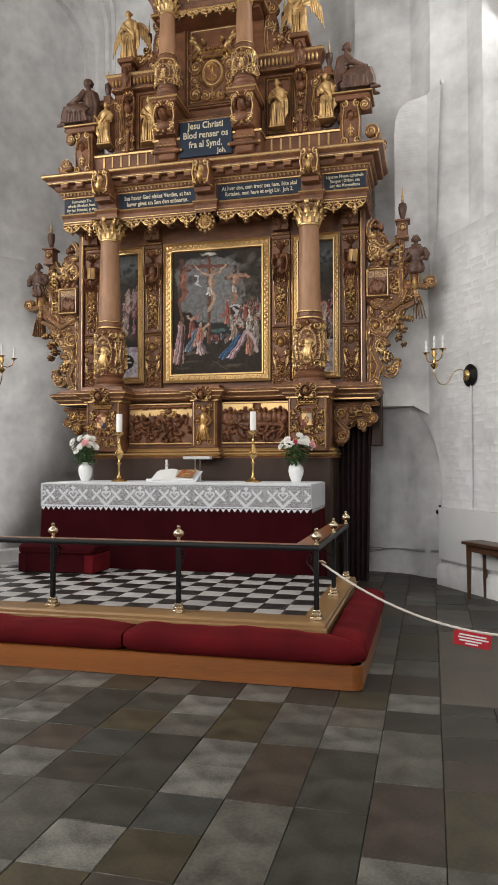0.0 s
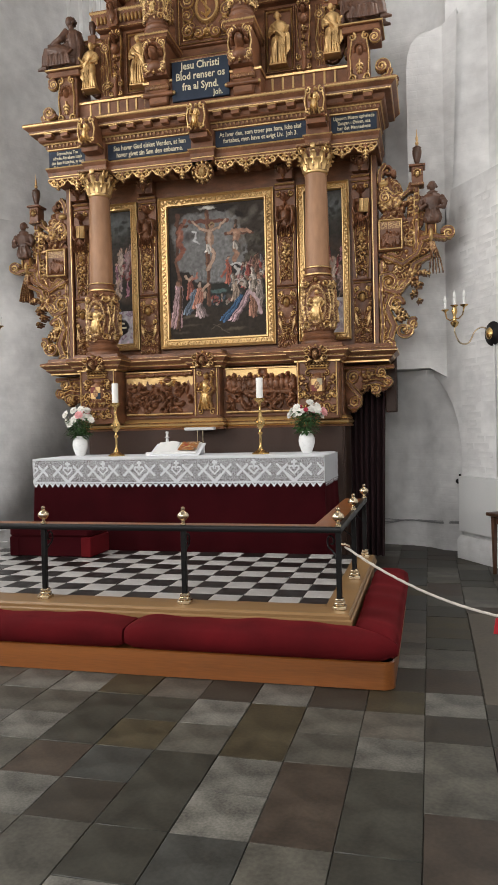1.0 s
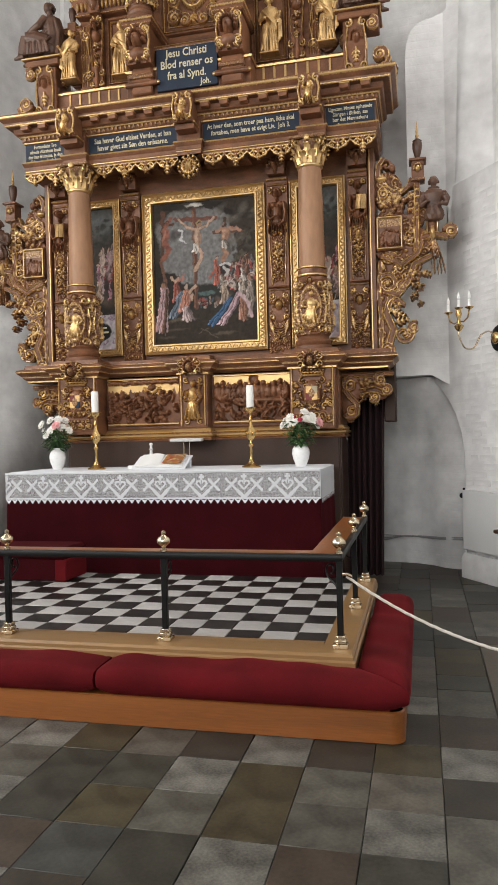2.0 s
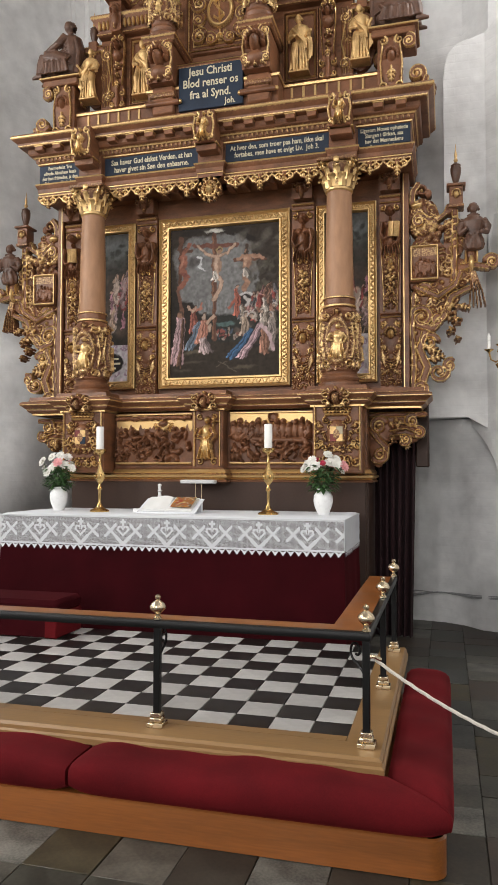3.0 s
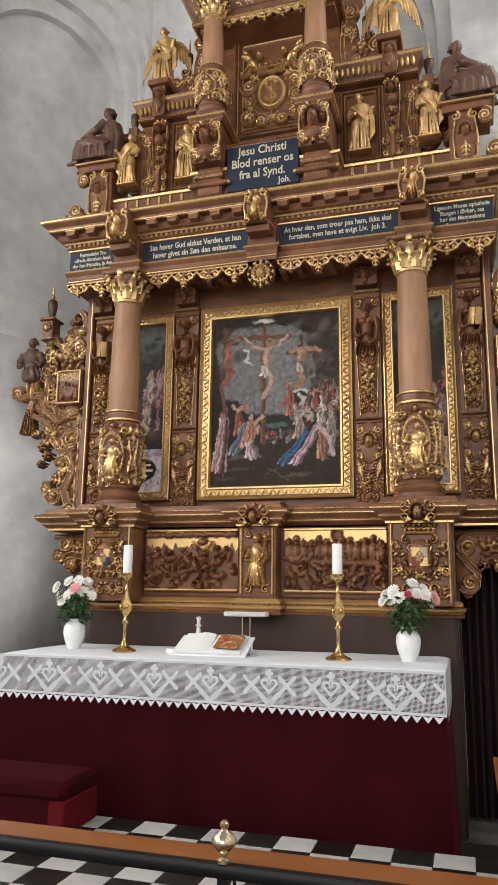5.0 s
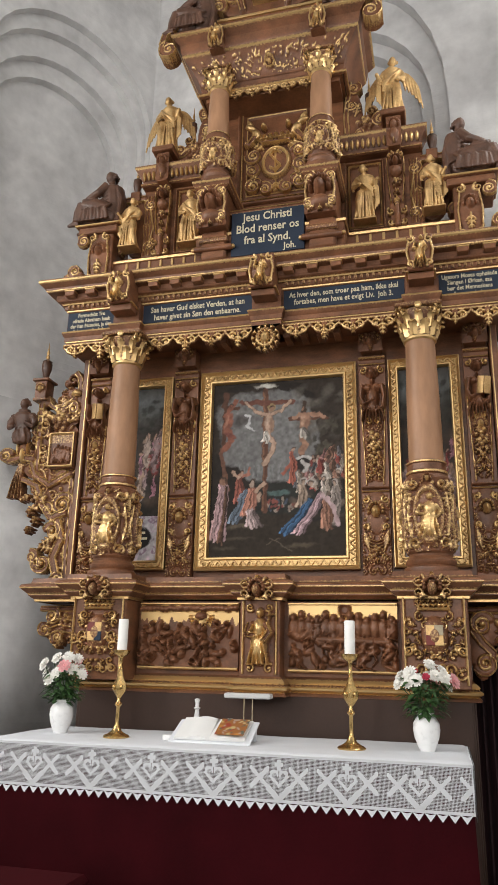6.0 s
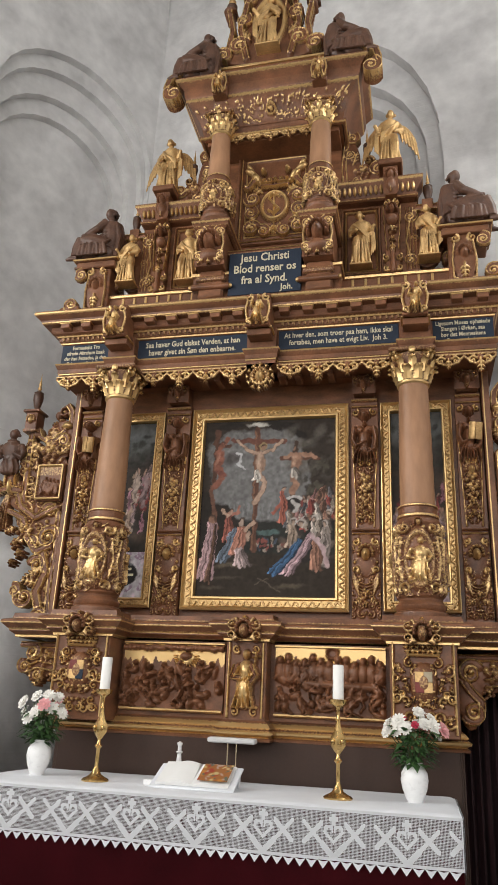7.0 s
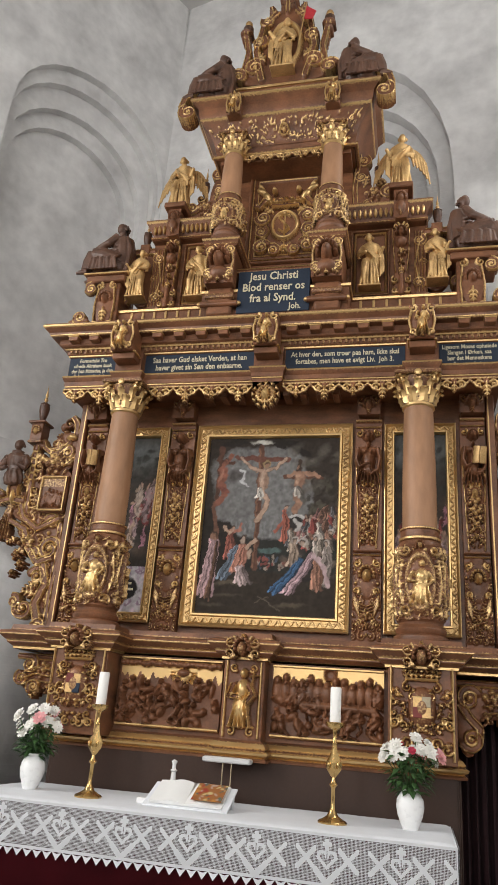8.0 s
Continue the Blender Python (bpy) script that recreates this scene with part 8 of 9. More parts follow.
# upper columns on corbelled pedestals
ALT_KEEP = ALT
ALT = UP
for s in (-1, 1):
    x = s * 0.48
    part("pedestal", Geo().box(x - 0.13, x + 0.13, -0.58, -0.1, 5.33, 5.74, 0.006).box(x - 0.115, x + 0.115, -0.5, -0.1, 5.05, 5.34, 0.02), M["wood"], UP)
    part("pedestal_cap", Geo().sweep([(x - 0.14, -0.1), (x - 0.14, -0.6), (x + 0.14, -0.6), (x + 0.14, -0.1)], [(0, 5.7, 0), (0.02, 5.72, 0.6), (0.02, 5.74, 0.1), (0.035, 5.76, 0.9), (0.035, 5.78, 0.3), (0, 5.79, 0)]).box(x - 0.135, x + 0.135, -0.595, -0.1, 5.7, 5.785), M["gilded"], UP, sharp=25)
    c = Carving(0.27, 0.4, 0.0065)
    c.scroll(0.09, 0.33, 0.05, 2.0, 1.3, 1, 0.015, 0.03, 0.8, True).scroll(0.1, 0.08, 0.045, 4.0, 1.3, -1, 0.015, 0.03, 0.8, True).stroke([(0.11, 0.1), (0.125, 0.2), (0.11, 0.32)], 0.014, 0.014, 0.03, 0.8, True)
    c.mask(0, 0.22, 0.075, 0.11, 0.2).dab(0, 0.09, 0.09, 0.07, 0.06, 0.2).leaf(0, 0.07, 0.08, -1.57, 0.04, 0.8).leaf(0.04, 0.08, 0.09, -0.8, 0.03, 0.6, True)
    carved("pedestal_mask", c, (x, -0.583, 5.33), UP, "carved head with scrolls")
    part("baluster", Geo().tube([(x - 0.17, -0.5, 5.16), (x + 0.17, -0.5, 5.16)], 0.028, 10, 0.2).ball((x - 0.18, -0.5, 5.16), 0.022, 8, 6, 0.9).ball((x + 0.18, -0.5, 5.16), 0.022, 8, 6, 0.9).tube([(x - 0.13, -0.5, 5.24), (x + 0.13, -0.5, 5.24)], 0.03, 8, 0.5), M["gilded"], UP)
    column(x, -0.48, 5.785, 0.8, 0.31, 0.5, 0.1, 5)
    # side niches with saints
    for x0, x1, z0, z1 in ((0.64, 1.0, 5.38, 6.1), (1.21, 1.33, 5.38, 6.1)):
        cx, w = s * (x0 + x1) / 2, x1 - x0
        c = Carving(w, z1 - z0, 0.008)
        hh = z1 - z0
        if w > 0.2:
            for m, gl in ((0.012, 0.5), (0.04, 0.95)):
                c.stroke([(-w / 2 + m, m), (w / 2 - m, m), (w / 2 - m, hh - m), (-w / 2 + m, hh - m), (-w / 2 + m, m)], 0.011, 0.011, 0.03, gl)
        else:
            for k in range(4):
                c.stroke([(-0.045 + 0.03 * k, 0.03), (-0.045 + 0.03 * k, hh - 0.03)], 0.006, 0.006, 0.015, 0.8)
        carved("niche_field", c, (cx, -0.123, z0), UP)
    # gadrooned ledge over the niches
    led = Geo().sweep([(s * 0.94 - 0.38, -0.05), (s * 0.94 - 0.38, -0.2), (s * 0.94 + 0.38, -0.2), (s * 0.94 + 0.38, -0.05)], [(0, 6.13, 0), (0.02, 6.14, 0.7), (0.02, 6.16, 0.1), (0.0, 6.17, 0), (0.05, 6.27, 0), (0.07, 6.3, 0.9), (0.07, 6.325, 0.4), (0, 6.34, 0)])
    led.box(s * 0.94 - 0.375, s * 0.94 + 0.375, -0.195, 0.08, 6.13, 6.335)
    part("gadroon_ledge", led, M["gilded"], UP, "ledge with gilded gadroons", sharp=25)
    for k in range(16):
        gx = s * 0.94 - 0.36 + k * 0.048
        part("gadroon", Geo().ball((gx, -0.235, 6.225), (0.018, 0.03, 0.05), 8, 6, 0.85), M["gilded"], UP)
    # terms between the niches
    c = Carving(0.17, 0.8, 0.0065)
    c.scroll(0.045, 0.74, 0.035, 2.0, 1.2, 1, 0.012, 0.03, 0.85, True).mask(0, 0.66, 0.042, 0.08, 0.3).dab(0, 0.56, 0.055, 0.06, 0.06, 0.25)
    c.stroke([(0.075, 0.7), (0.07, 0.5), (0.05, 0.25)], 0.008, 0.008, 0.025, 0.95, True).fruit(0, 0.45, 0.045, 9, 0.05, 0.6).fruit(0, 0.35, 0.035, 8, 0.045, 0.6).leaf(0, 0.3, 0.1, -1.57, 0.04, 0.8)
    c.scroll(0.055, 0.16, 0.035, 1.0, 1.2, -1, 0.012, 0.03, 0.8, True).scroll(0.055, 0.05, 0.03, 4.0, 1.2, 1, 0.012, 0.03, 0.8, True).stroke([(0, 0.02), (0, 0.22)], 0.03, 0.024, 0.04, 0.3)
    part("term", Geo().box(s * 1.1 - 0.06, s * 1.1 + 0.06, -0.2, -0.1, 5.36, 6.13, 0.005), M["wood"], UP)
    carved("term_relief", c, (s * 1.1, -0.203, 5.33), UP, "carved term with fruit", True, 0.03)
    part("bust_block", Geo().box(s * 1.1 - 0.055, s * 1.1 + 0.055, -0.28, 0.05, 6.12, 6.44, 0.006).box(s * 1.1 - 0.11, s * 1.1 + 0.11, -0.32, 0.05, 6.44, 6.5, 0.01), M["wood"], UP)
    c = Carving(0.13, 0.3, 0.0065)
    c.mask(0, 0.2, 0.045, 0.05, 0.25).dab(0, 0.1, 0.045, 0.07, 0.04, 0.2).leaf(0, 0.08, 0.07, -1.57, 0.03, 0.5)
    carved("bust", c, (s * 1.1, -0.283, 6.13), UP)
    # cartouche behind the outer statue and flanking scrolls
    c = Carving(0.5, 0.74, 0.007)
    q = lambda u: s * (u - 1.42)
    c.dab(q(1.4), 0.36, 0.16, 0.3, 0.015, 0.15).scroll(0.16, 0.6, 0.055, 2.0, 1.3, 1, 0.018, 0.03, 0.8, True).scroll(0.17, 0.14, 0.05, 4.0, 1.3, -1, 0.018, 0.03, 0.8, True)
    c.stroke([(0.16, 0.15), (0.2, 0.34), (0.16, 0.56)], 0.016, 0.016, 0.03, 0.8, True).scroll(0.12, 0.36, 0.04, 0.0, 1.2, 1, 0.012, 0.03, 0.8, True).stroke([(-0.1, 0.68), (0.1, 0.68)], 0.03, 0.03, 0.04, 0.4).leaf(0, 0.6, 0.1, 1.57, 0.03, 0.8)
    carved("cartouche", c, (s * 1.42, -0.1, 5.37), UP, "gilded strapwork cartouche", True, 0.06)
    # openwork shoulder above the ledge
    c = Carving(0.62, 0.75, 0.0075)
    q = lambda u: s * (u - 0.92)
    c.dab(q(0.72), 0.3, 0.1, 0.32, 0.02, 0.12).dab(q(0.86), 0.16, 0.18, 0.14, 0.02, 0.12)
    c.scroll(q(0.98), 0.22, 0.075, 0.5, 1.4, s, 0.022, 0.035, 0.75).scroll(q(0.74), 0.62, 0.06, 1.0, 1.3, -s, 0.02, 0.03, 0.5).scroll(q(0.78), 0.1, 0.05, 3.0, 1.3, s, 0.016, 0.035, 0.75).scroll(q(0.72), 0.42, 0.05, 2.0, 1.3, s, 0.016, 0.035, 0.75)
    c.fruit(q(0.84), 0.2, 0.085, 12, 0.06, 0.5).leaf(q(0.75), 0.3, 0.14, 1.3, 0.035, 0.6).stroke([(q(0.68), 0.0), (q(0.66), 0.3), (q(0.7), 0.7)], 0.022, 0.018, 0.03, 0.5).stroke([(q(0.7), 0.04), (q(1.0), 0.05)], 0.03, 0.026, 0.03, 0.3).scroll(q(0.9), 0.34, 0.05, 0.0, 1.2, s, 0.014, 0.03, 0.7)
    carved("shoulder", c, (s * 0.92, -0.1, 6.33), UP, "openwork gilded shoulder scroll", True, 0.06)
    # end pedestal with its seated figure
    part("end_pedestal", Geo().box(s * 1.68 - 0.11, s * 1.68 + 0.11, -0.26, 0.1, 5.0, 5.62, 0.01).box(s * 1.72 - 0.2, s * 1.72 + 0.2, -0.3, 0.12, 5.62, 5.69, 0.01), M["wood"], UP)
    part("pedestal_lip", Geo().sweep([(s * 1.72 - 0.21, 0.1), (s * 1.72 - 0.21, -0.3), (s * 1.72 + 0.21, -0.3), (s * 1.72 + 0.21, 0.1)], [(0, 5.69, 0), (0.02, 5.7, 0.9), (0.02, 5.715, 0.9), (0, 5.725, 0)]).box(s * 1.72 - 0.21, s * 1.72 + 0.21, -0.3, 0.1, 5.69, 5.722), M["gilded"], UP)
    c = Carving(0.44, 0.66, 0.007)
    c.dab(0, 0.36, 0.1, 0.26, 0.015, 0.15).scroll(0.07, 0.55, 0.04, 2.0, 1.3, 1, 0.014, 0.03, 0.8, True).mask(0, 0.4, 0.055, 0.06, 0.3).leaf(0, 0.3, 0.14, -1.57, 0.035, 0.8).scroll(0.08, 0.12, 0.04, 4.0, 1.3, -1, 0.014, 0.03, 0.8, True).stroke([(0.09, 0.15), (0.1, 0.34), (0.08, 0.52)], 0.012, 0.012, 0.025, 0.8, True)
    c.scroll(s * 0.16, 0.52, 0.06, 1.57, 1.4, -s, 0.02, 0.03, 0.85)
    carved("pedestal_relief", c, (s * 1.7, -0.263, 5.03), UP, "carved strapwork on the pedestal", True, 0.02)
    c = Carving(0.46, 0.36, 0.007)
    q = lambda u: s * (u - 2.0)
    c.scroll(q(1.93), 0.24, 0.07, -0.5, 1.35, s, 0.022, 0.03, 0.6).stroke([(q(1.82), 0.02), (q(1.9), 0.1), (q(2.0), 0.14), (q(2.02), 0.2)], 0.03, 0.02, 0.03, 0.5).stroke([(q(1.8), 0.03), (q(2.06), 0.02)], 0.03, 0.02, 0.03, 0.4).scroll(q(2.06), 0.06, 0.045, 1.0, 1.2, s, 0.016, 0.03, 0.7)
    carved("end_scroll", c, (s * 2.0, -0.25, 5.0), UP, "scroll at the end of the cornice", True, 0.05)
    seated(s * 1.7, -0.2, 5.72, 0.64, s, 3, "dark wooden seated figure on the upper cornice end")
    place_statue(s * 0.82, -0.19, 5.42, 0.6, 10 + s, "gilded standing saint in a niche")
    place_statue(s * 1.41, -0.22, 5.44, 0.56, 20 + s, "gilded standing statue before a cartouche")
    place_statue(s * 1.1, -0.18, 6.5, 0.66, 30 + s, "gilded winged angel statue", wings=True)
    part("urn_block", Geo().box(s * 1.42 - 0.05, s * 1.42 + 0.05, -0.16, -0.04, 6.02, 6.13, 0.006, 0.3), M["gilded"], UP)
    urn(s * 1.43, -0.1, 6.12, 0.36)
    urn(s * 0.88, -0.07, 6.7, 0.4, 0.8)
# top entablature: flaring coved frieze and cornice
cove = [(0.0, 6.86, 0.0), (0.03, 6.87, 0.9), (0.03, 6.9, 0.3), (0.0, 6.92, 0.0), (0.015, 7.0, 0.05), (0.06, 7.12, 0.1), (0.13, 7.21, 0.1), (0.16, 7.24, 0.9), (0.16, 7.26, 0.5), (0.17, 7.28, 0.0), (0.18, 7.36, 0.0), (0.22, 7.4, 0.3), (0.25, 7.42, 0.9), (0.25, 7.45, 0.4), (0.2, 7.47, 0.0), (0.0, 7.49, 0.0)]
part("top_entablature", Geo().sweep(plan(0.68, 0.15, -0.42), cove).box(-0.67, 0.67, -0.41, 0.15, 6.86, 7.485), M["gilded"], UP, "flaring frieze and cornice with gilded speckled ornament", sharp=25)
c = Carving(1.38, 0.2, 0.008)
rnd = random.Random(5)
for k in range(260):
    c.dab(rnd.uniform(-0.66, 0.66), rnd.uniform(0.02, 0.18), rnd.uniform(0.006, 0.02), rnd.uniform(0.005, 0.012), 0.012, 0.95, rnd.uniform(0, 3))
c.dab(0, 0.1, 0.05, 0.05, 0.03, 0.9, rim=True).dab(0, 0.1, 0.02, 0.02, 0.03, 0.9)
gg = c.geo((0, 0, 0))
gg.v = [(x * (1 + 0.19 * (z / 0.2) ** 1.6), -0.438 - 0.135 * (z / 0.2) ** 1.6 + y, 6.97 + z * 1.2) for x, y, z in gg.v]
part("frieze_ornament", gg, M["gilded"], UP, sharp=70)
c = Carving(0.86, 0.12, 0.006)
for k in range(5):
    x = -0.34 + k * 0.17
    c.scroll(x - 0.04, 0.08, 0.03, 0.5, 1.3, 1, 0.011, 0.02, 0.9).scroll(x + 0.04, 0.08, 0.03, 2.6, 1.3, -1, 0.011, 0.02, 0.9).leaf(x, 0.08, 0.07, -1.57, 0.025, 0.8, lobes=2).stroke([(x - 0.09, 0.1), (x, 0.055), (x + 0.09, 0.1)], 0.012, 0.012, 0.015, 0.7)
c.stroke([(-0.43, 0.11), (0.43, 0.11)], 0.012, 0.012, 0.016, 0.7)
carved("apron", c, (0, -0.43, 6.75), UP, "small scalloped gilded apron", True, 0.012)
part("soffit", Geo().box(-0.64, 0.64, -0.4, -0.1, 6.82, 6.87, 0.004), M["wood"], UP)
for s in (-1, 1):
    bracket(s * 0.48, -0.66, 7.2, 0.14, 0.26, 9 + s)
    c = Carving(0.24, 0.4, 0.007)
    c.scroll(s * 0.02, 0.11, 0.08, s * 1.2 if s > 0 else math.pi - 1.2, 1.4, -s, 0.03, 0.04, 0.6).stroke([(-s * 0.06, 0.36), (s * 0.06, 0.3), (s * 0.1, 0.16)], 0.03, 0.028, 0.04, 0.4)
    carved("corner_volute", c, (s * 0.94, -0.6, 7.2), UP, "gilded corner volute", True, 0.12)
    seated(s * 0.7, -0.54, 7.49, 0.62, s, 6, "dark wooden reclining figure on the top cornice")
# crowning cartouche
part("crown_plinth", Geo().box(-0.62, 0.54, -0.52, -0.3, 7.47, 7.66, 0.01, 0.0).box(-0.64, 0.56, -0.54, -0.3, 7.63, 7.66, 0.004, 0.8), M["gilded"], UP)
c = Carving(1.2, 1.45, 0.0085)
c.dab(0, 0.55, 0.24, 0.42, 0.02, 0.2).dab(0, 0.2, 0.5, 0.16, 0.02, 0.1).dab(0, 0.95, 0.2, 0.16, 0.02, 0.15)
for s in (-1, 1):
    c.scroll(s * 0.3, 0.28, 0.09, 1.57 + s, 1.4, -s, 0.03, 0.05, 0.7).scroll(s * 0.46, 0.18, 0.08, 1.57 - s, 1.4, s, 0.026, 0.05, 0.65).scroll(s * 0.27, 0.62, 0.07, 1.0, 1.4, s, 0.026, 0.05, 0.65).scroll(s * 0.2, 0.9, 0.06, 2.5, 1.3, -s, 0.024, 0.05, 0.65)
    c.stroke([(s * 0.22, 0.1), (s * 0.3, 0.5), (s * 0.24, 0.85), (s * 0.1, 1.02)], 0.028, 0.024, 0.05, 0.5)
    c.stroke([(s * 0.42, 0.2), (s * 0.38, 0.5), (s * 0.43, 0.8)], 0.03, 0.02, 0.04, 0.4).dab(s * 0.43, 0.82, 0.07, 0.03, 0.05, 0.4).dab(s * 0.43, 0.74, 0.05, 0.03, 0.05, 0.3)
    c.leaf(s * 0.2, 0.35, 0.16, 1.57 - s * 0.5, 0.05, 0.7).leaf(s * 0.14, 1.0, 0.14, 1.57 - s * 0.3, 0.04, 0.5)
c.dab(0, 0.55, 0.19, 0.36, 0.06, 0.9, rim=True)
c.leaf(0, 1.0, 0.24, 1.57, 0.05, 0.4).dab(0, 1.24, 0.1, 0.07, 0.05, 0.2).dab(0, 1.34, 0.06, 0.1, 0.05, 0.2)
carved("crowning_cartouche", c, (-0.04, -0.5, 7.62), UP, "openwork crowning cartouche of scrolls", True, 0.1)
place_statue(-0.04, -0.56, 7.76, 0.72, 51, "gilded standing statue in the crowning cartouche", wide=0.72)
BAN = thing("banner", "small red banner with a white cross on a pole", "banner", (0.1, -0.62, 7.8))
part("pole", Geo().tube([(-0.02, 0, -0.05), (0.07, 0, 0.82)], 0.007, 6), M["gold"], BAN)
part("flag", Geo().put([(0.05, 0, 0.6), (0.14, -0.02, 0.56), (0.17, 0.01, 0.7), (0.07, 0, 0.78), (0.05, 0.008, 0.6), (0.14, -0.012, 0.56), (0.17, 0.018, 0.7), (0.07, 0.008, 0.78)], [(0, 1, 2, 3), (7, 6, 5, 4), (0, 4, 5, 1), (1, 5, 6, 2), (2, 6, 7, 3), (3, 7, 4, 0)]), M["red"], BAN)
for s in (-1, 1):
    t = thing("ball_finial", "dark turned finial with a gilded ball", "finial", (s * 0.43 - 0.04, -0.46, 8.42), "ball finials")
    part("stem", Geo().lathe((0, 0, 0), [(0.06, 0), (0.065, 0.03), (0.03, 0.05), (0.055, 0.1), (0.055, 0.14), (0.02, 0.17)], 16), M["figure"], t)
    part("ball", Geo().ball((0, 0, 0.2), 0.04, 12, 8), M["gold"], t)
ALT = ALT_KEEP

# colour plate on the book's right page
pl = Canvas(0.19, 0.2, 0.006, (0.3, 0.12, 0.04))
for k in range(45):
    pl.dab(pl.r.uniform(0, 1), pl.r.uniform(0, 1), pl.r.uniform(0.04, 0.14), pl.r.uniform(0.03, 0.12), ((0.45, 0.2, 0.05), (0.3, 0.05, 0.03), (0.5, 0.4, 0.2), (0.1, 0.12, 0.1), (0.4, 0.3, 0.25))[k % 5], pl.r.uniform(0, 3), 0.5)
plate = pl.board("colour_plate", (0, 0, 0), BOOK, "small colour picture in warm reds and ochres")
plate.data.transform(tilt @ Matrix.Translation((0.125, -0.105, 0.1065)) @ Matrix.Rotation(radians(-90), 4, "X") @ Matrix.Diagonal((1, 1, 1, 1)))
plate.data.flip_normals()


# ---- chequered tiles of the platform ----
TILE = 0.2
def tile_mesh(mat, name):
    return Geo().box(-TILE / 2 + 0.0015, TILE / 2 - 0.0015, -TILE / 2 + 0.0015, TILE / 2 - 0.0015, -0.02, 0.0, 0.002).mesh(name, [mat])


TW, TB = tile_mesh(M["marble_w"], "tile"), tile_mesh(M["marble_b"], "tile")
rnd = random.Random(3)
for i in range(19):
    for j in range(9):
        x, y = 1.63 - i * TILE, -3.54 + j * TILE
        o = new("tile", TB if (i + j) % 2 == 0 else TW)
        o.parent, o.location = PLAT, (x, y, PZ - 0.003 + rnd.uniform(-0.0012, 0.0008))

# ---- flagstones ----
SHAPES = {}


def stone_kind(name, base, vary, rough=0.5, fine=55):
    """One sort of floor stone, worn and specked."""
    return material(name, base, rough, spec=0.4, vary=vary + 0.3, scale=6, fine=fine, bump=0.16, rand=0.16)


STONES = {
    "L": stone_kind("pale_granite_flag", (0.108, 0.104, 0.089), 0.62, 0.5, 85),
    "M": stone_kind("grey_flag", (0.066, 0.062, 0.05), 0.45),
    "P": stone_kind("pinkish_grey_flag", (0.084, 0.075, 0.06), 0.4),
    "G": stone_kind("dark_greenish_flag", (0.034, 0.033, 0.025), 0.4),
    "O": stone_kind("olive_brown_flag", (0.043, 0.035, 0.019), 0.35),
    "B": stone_kind("dark_brown_flag", (0.031, 0.026, 0.019), 0.35),
    "R": stone_kind("reddish_flag", (0.043, 0.032, 0.023), 0.35),
    "U": stone_kind("bluish_flag", (0.04, 0.041, 0.036), 0.4),
}
# stones of the open floor by column, from the kneeler outwards; a stroke lengthens the stone before it
# columns -7 to -4: pale flags, their number also standing in for window reflection
LAID = {-7: "LMLMGLGM", -6: "MLPGLMLG", -5: "LMLBMLGM", -4: "LMLMGMLB", -3: "OGGRLMGM", -2: "PGOUBM-L", -1: "BLMG-GLO", 0: "LO-LLUOB", 1: "BMMR-M-O", 2: "OPLG-G-M", 3: "LBM-R-LO", 4: "GGBRO-MB"}


def flagstone(x0, x1, y0, y1, z, sort):
    key = (round((x1 - x0) * 100), round((y1 - y0) * 100), sort)
    if key not in SHAPES:
        w, d = key[0] / 200 - 0.0012, key[1] / 200 - 0.0012
        SHAPES[key] = Geo().box(-w, w, -d, d, -0.03, 0.0, 0.0025).mesh("flagstone", [STONES[sort]])
    o = new("flagstone", SHAPES[key])
    o.parent, o.location = FLOOR, ((x0 + x1) / 2, (y0 + y1) / 2, z)
    return o


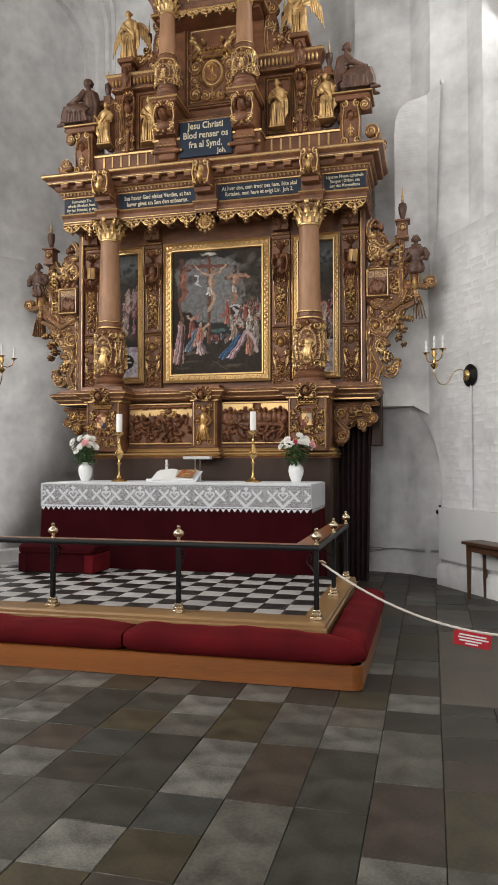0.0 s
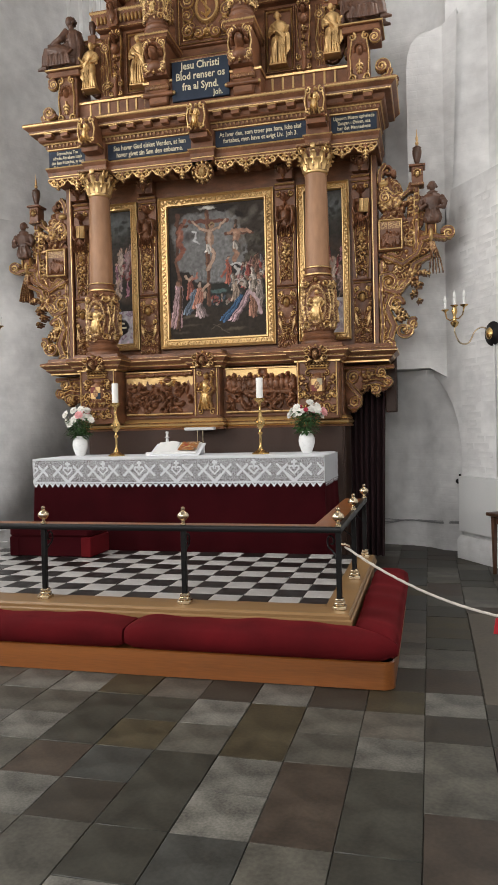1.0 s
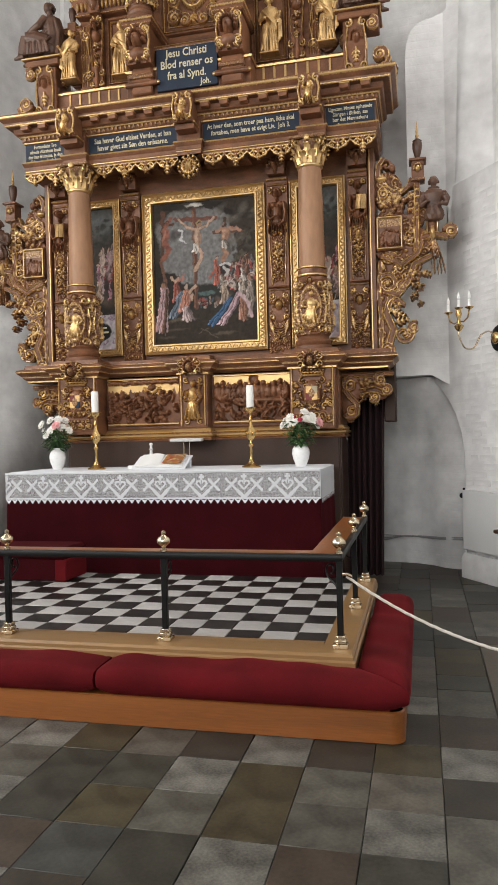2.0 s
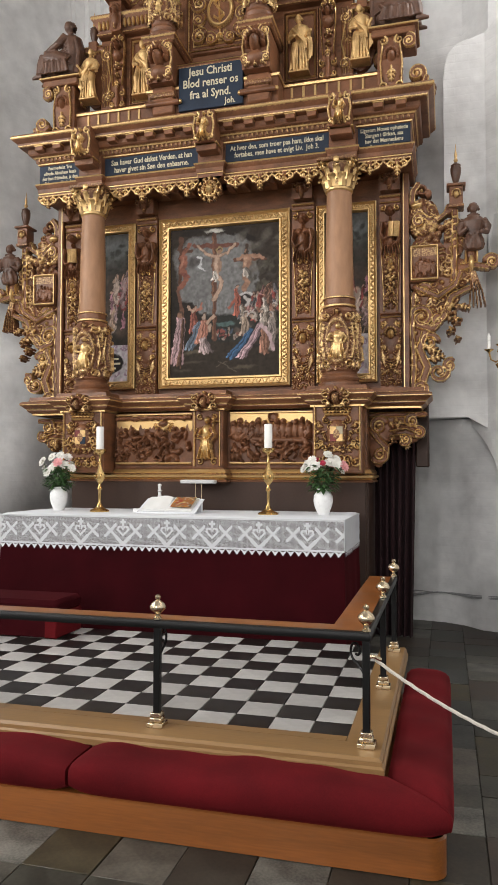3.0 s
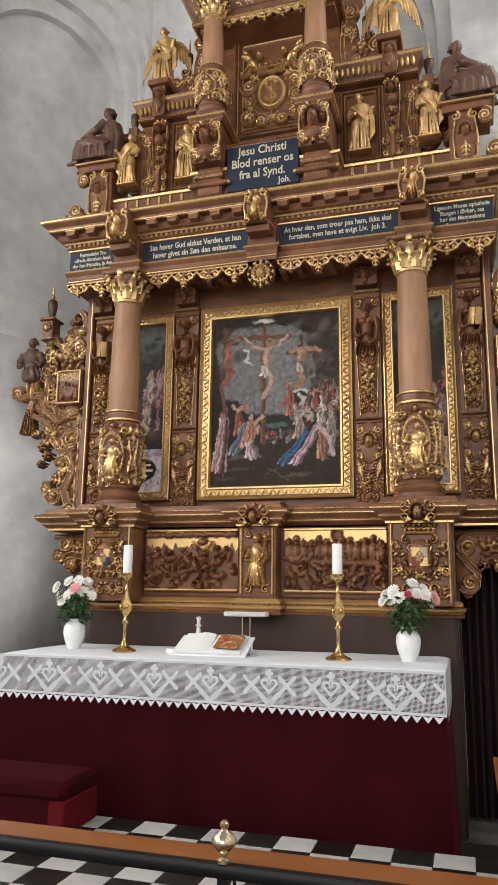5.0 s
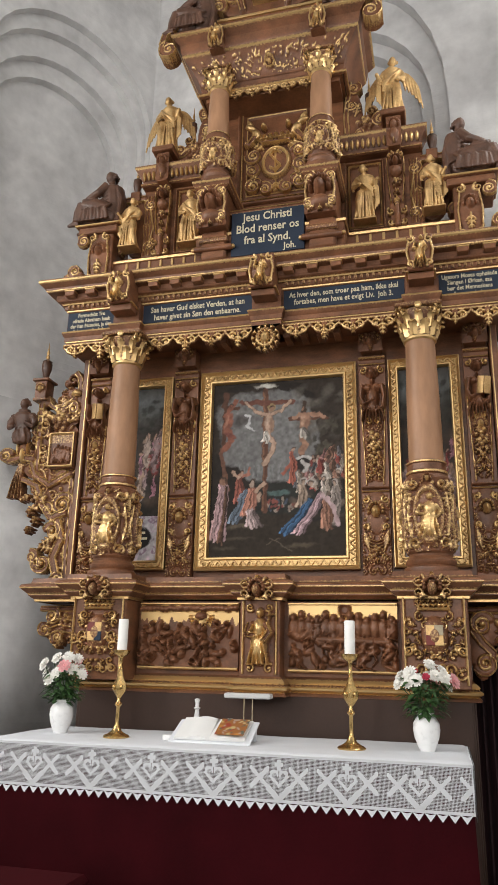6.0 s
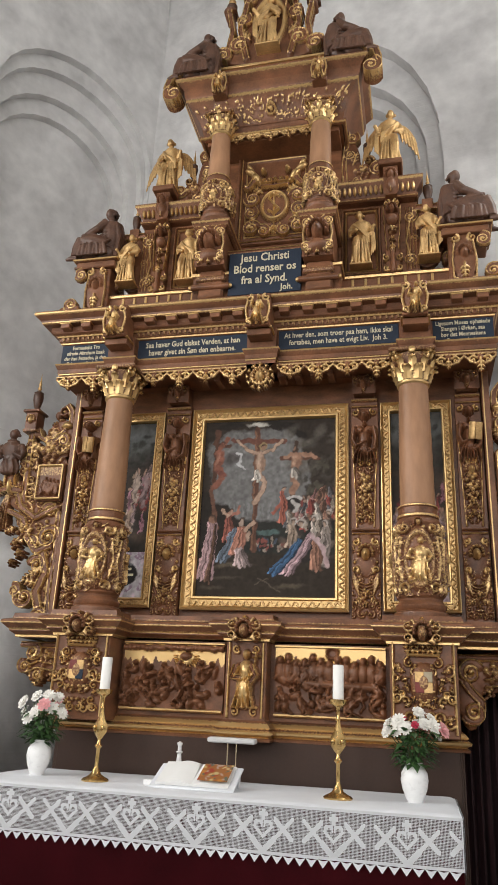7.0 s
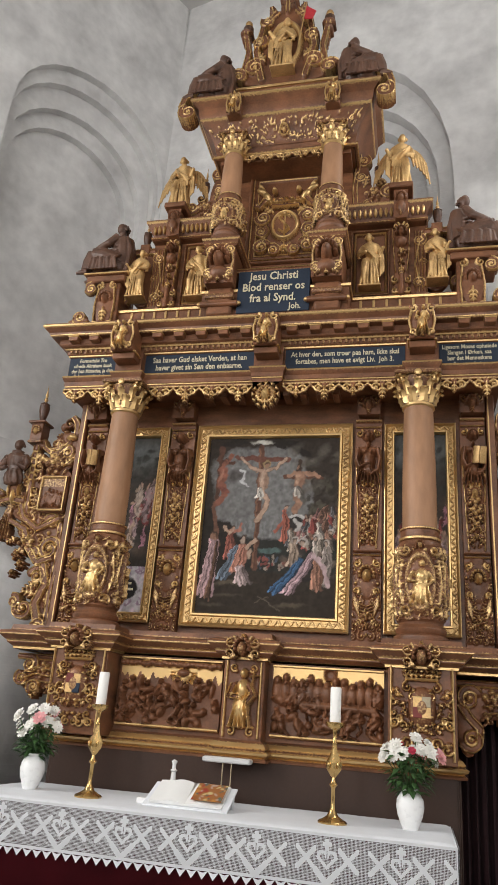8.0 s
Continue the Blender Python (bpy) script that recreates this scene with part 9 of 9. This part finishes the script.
rnd = random.Random(12)
rest = Geo()
count = 0
SORTS = "LMPGOBRUGM"
for i in range(-25, 14):
    x0 = 1.4 + i * 0.301
    x1 = x0 + 0.301
    spans = []
    y = -4.03
    for c in LAID.get(i, ""):
        if c == "-":
            spans[-1][0] -= 0.318
        else:
            spans.append([y - 0.318, y, c])
        y -= 0.318
    while y > -12:
        ln = rnd.choice((0.318, 0.318, 0.4, 0.636))
        spans.append([y - ln, y, rnd.choice(SORTS)])
        y -= ln
    y = -4.03
    while y < 1.3:
        ln = rnd.choice((0.26, 0.318, 0.4, 0.5))
        spans.append([y, y + ln, rnd.choice(SORTS)])
        y += ln
    for a, b, sort in spans:
        slab = x1 > 2.63 and x0 < 3.75 and a > -4.2 and b < -2.2
        if x1 > 2.63 and x0 < 3.75 and not slab:
            if a < -4.15 < b:
                b = -4.15
            elif a < -2.25 < b:
                a = -2.25
        if b - a < 0.03 or (x0 > -2.2 and x1 < 2.1 and -3.95 < a < -1.9) or slab:
            continue
        if -1.0 < x0 < 3.5 and -7.2 < a and b < 1.5 and count < 300:
            flagstone(x0, x1, a, b, rnd.uniform(-0.002, 0.002), sort)
            count += 1
        else:
            rest.box(x0 + 0.002, x1 - 0.002, a + 0.002, b - 0.002, -0.03, rnd.uniform(-0.003, 0.002), mi=SORTS.index(sort))
tagged(part("flagstones", rest, [STONES[c] for c in SORTS], FLOOR), kind="stuff")
o = new("flagstone", Geo().box(-0.57, 0.568, -0.948, 0.948, -0.03, 0.0, 0.003).mesh("flagstone", [M["slab"]]))
o.parent, o.location = FLOOR, (3.182, -3.2, 0.0)

# ---- limewashed bricks that stand out on the oblique wall ----
CORNER = bpy.data.objects["wall_corner"]
rnd = random.Random(31)
BRICKS = [Geo().box(-w / 2, w / 2, 0.0, 0.02, -0.036, 0.036, 0.008).mesh("brick", [M["white"]]) for w in (0.255, 0.125)]
done = 0
for row in range(36):
    z = 0.98 + row * 0.083
    u = 0.63 + 0.07 * (row % 2) + rnd.uniform(-0.015, 0.015)
    while u < 2.3 and done < 290:
        k = 1 if rnd.random() < 0.3 else 0
        w = (0.255, 0.125)[k]
        if rnd.random() < 0.75:
            x, y, _ = on_wall(u + w / 2, rnd.uniform(0.0, 0.003), z)
            o = new("brick", BRICKS[k])
            o.parent = CORNER
            o.matrix_basis = pose(x, y, z + rnd.uniform(-0.004, 0.004), rnd.uniform(-0.6, 0.6), rnd.uniform(-1.2, 1.2), ang)
            done += 1
        u += w + 0.014
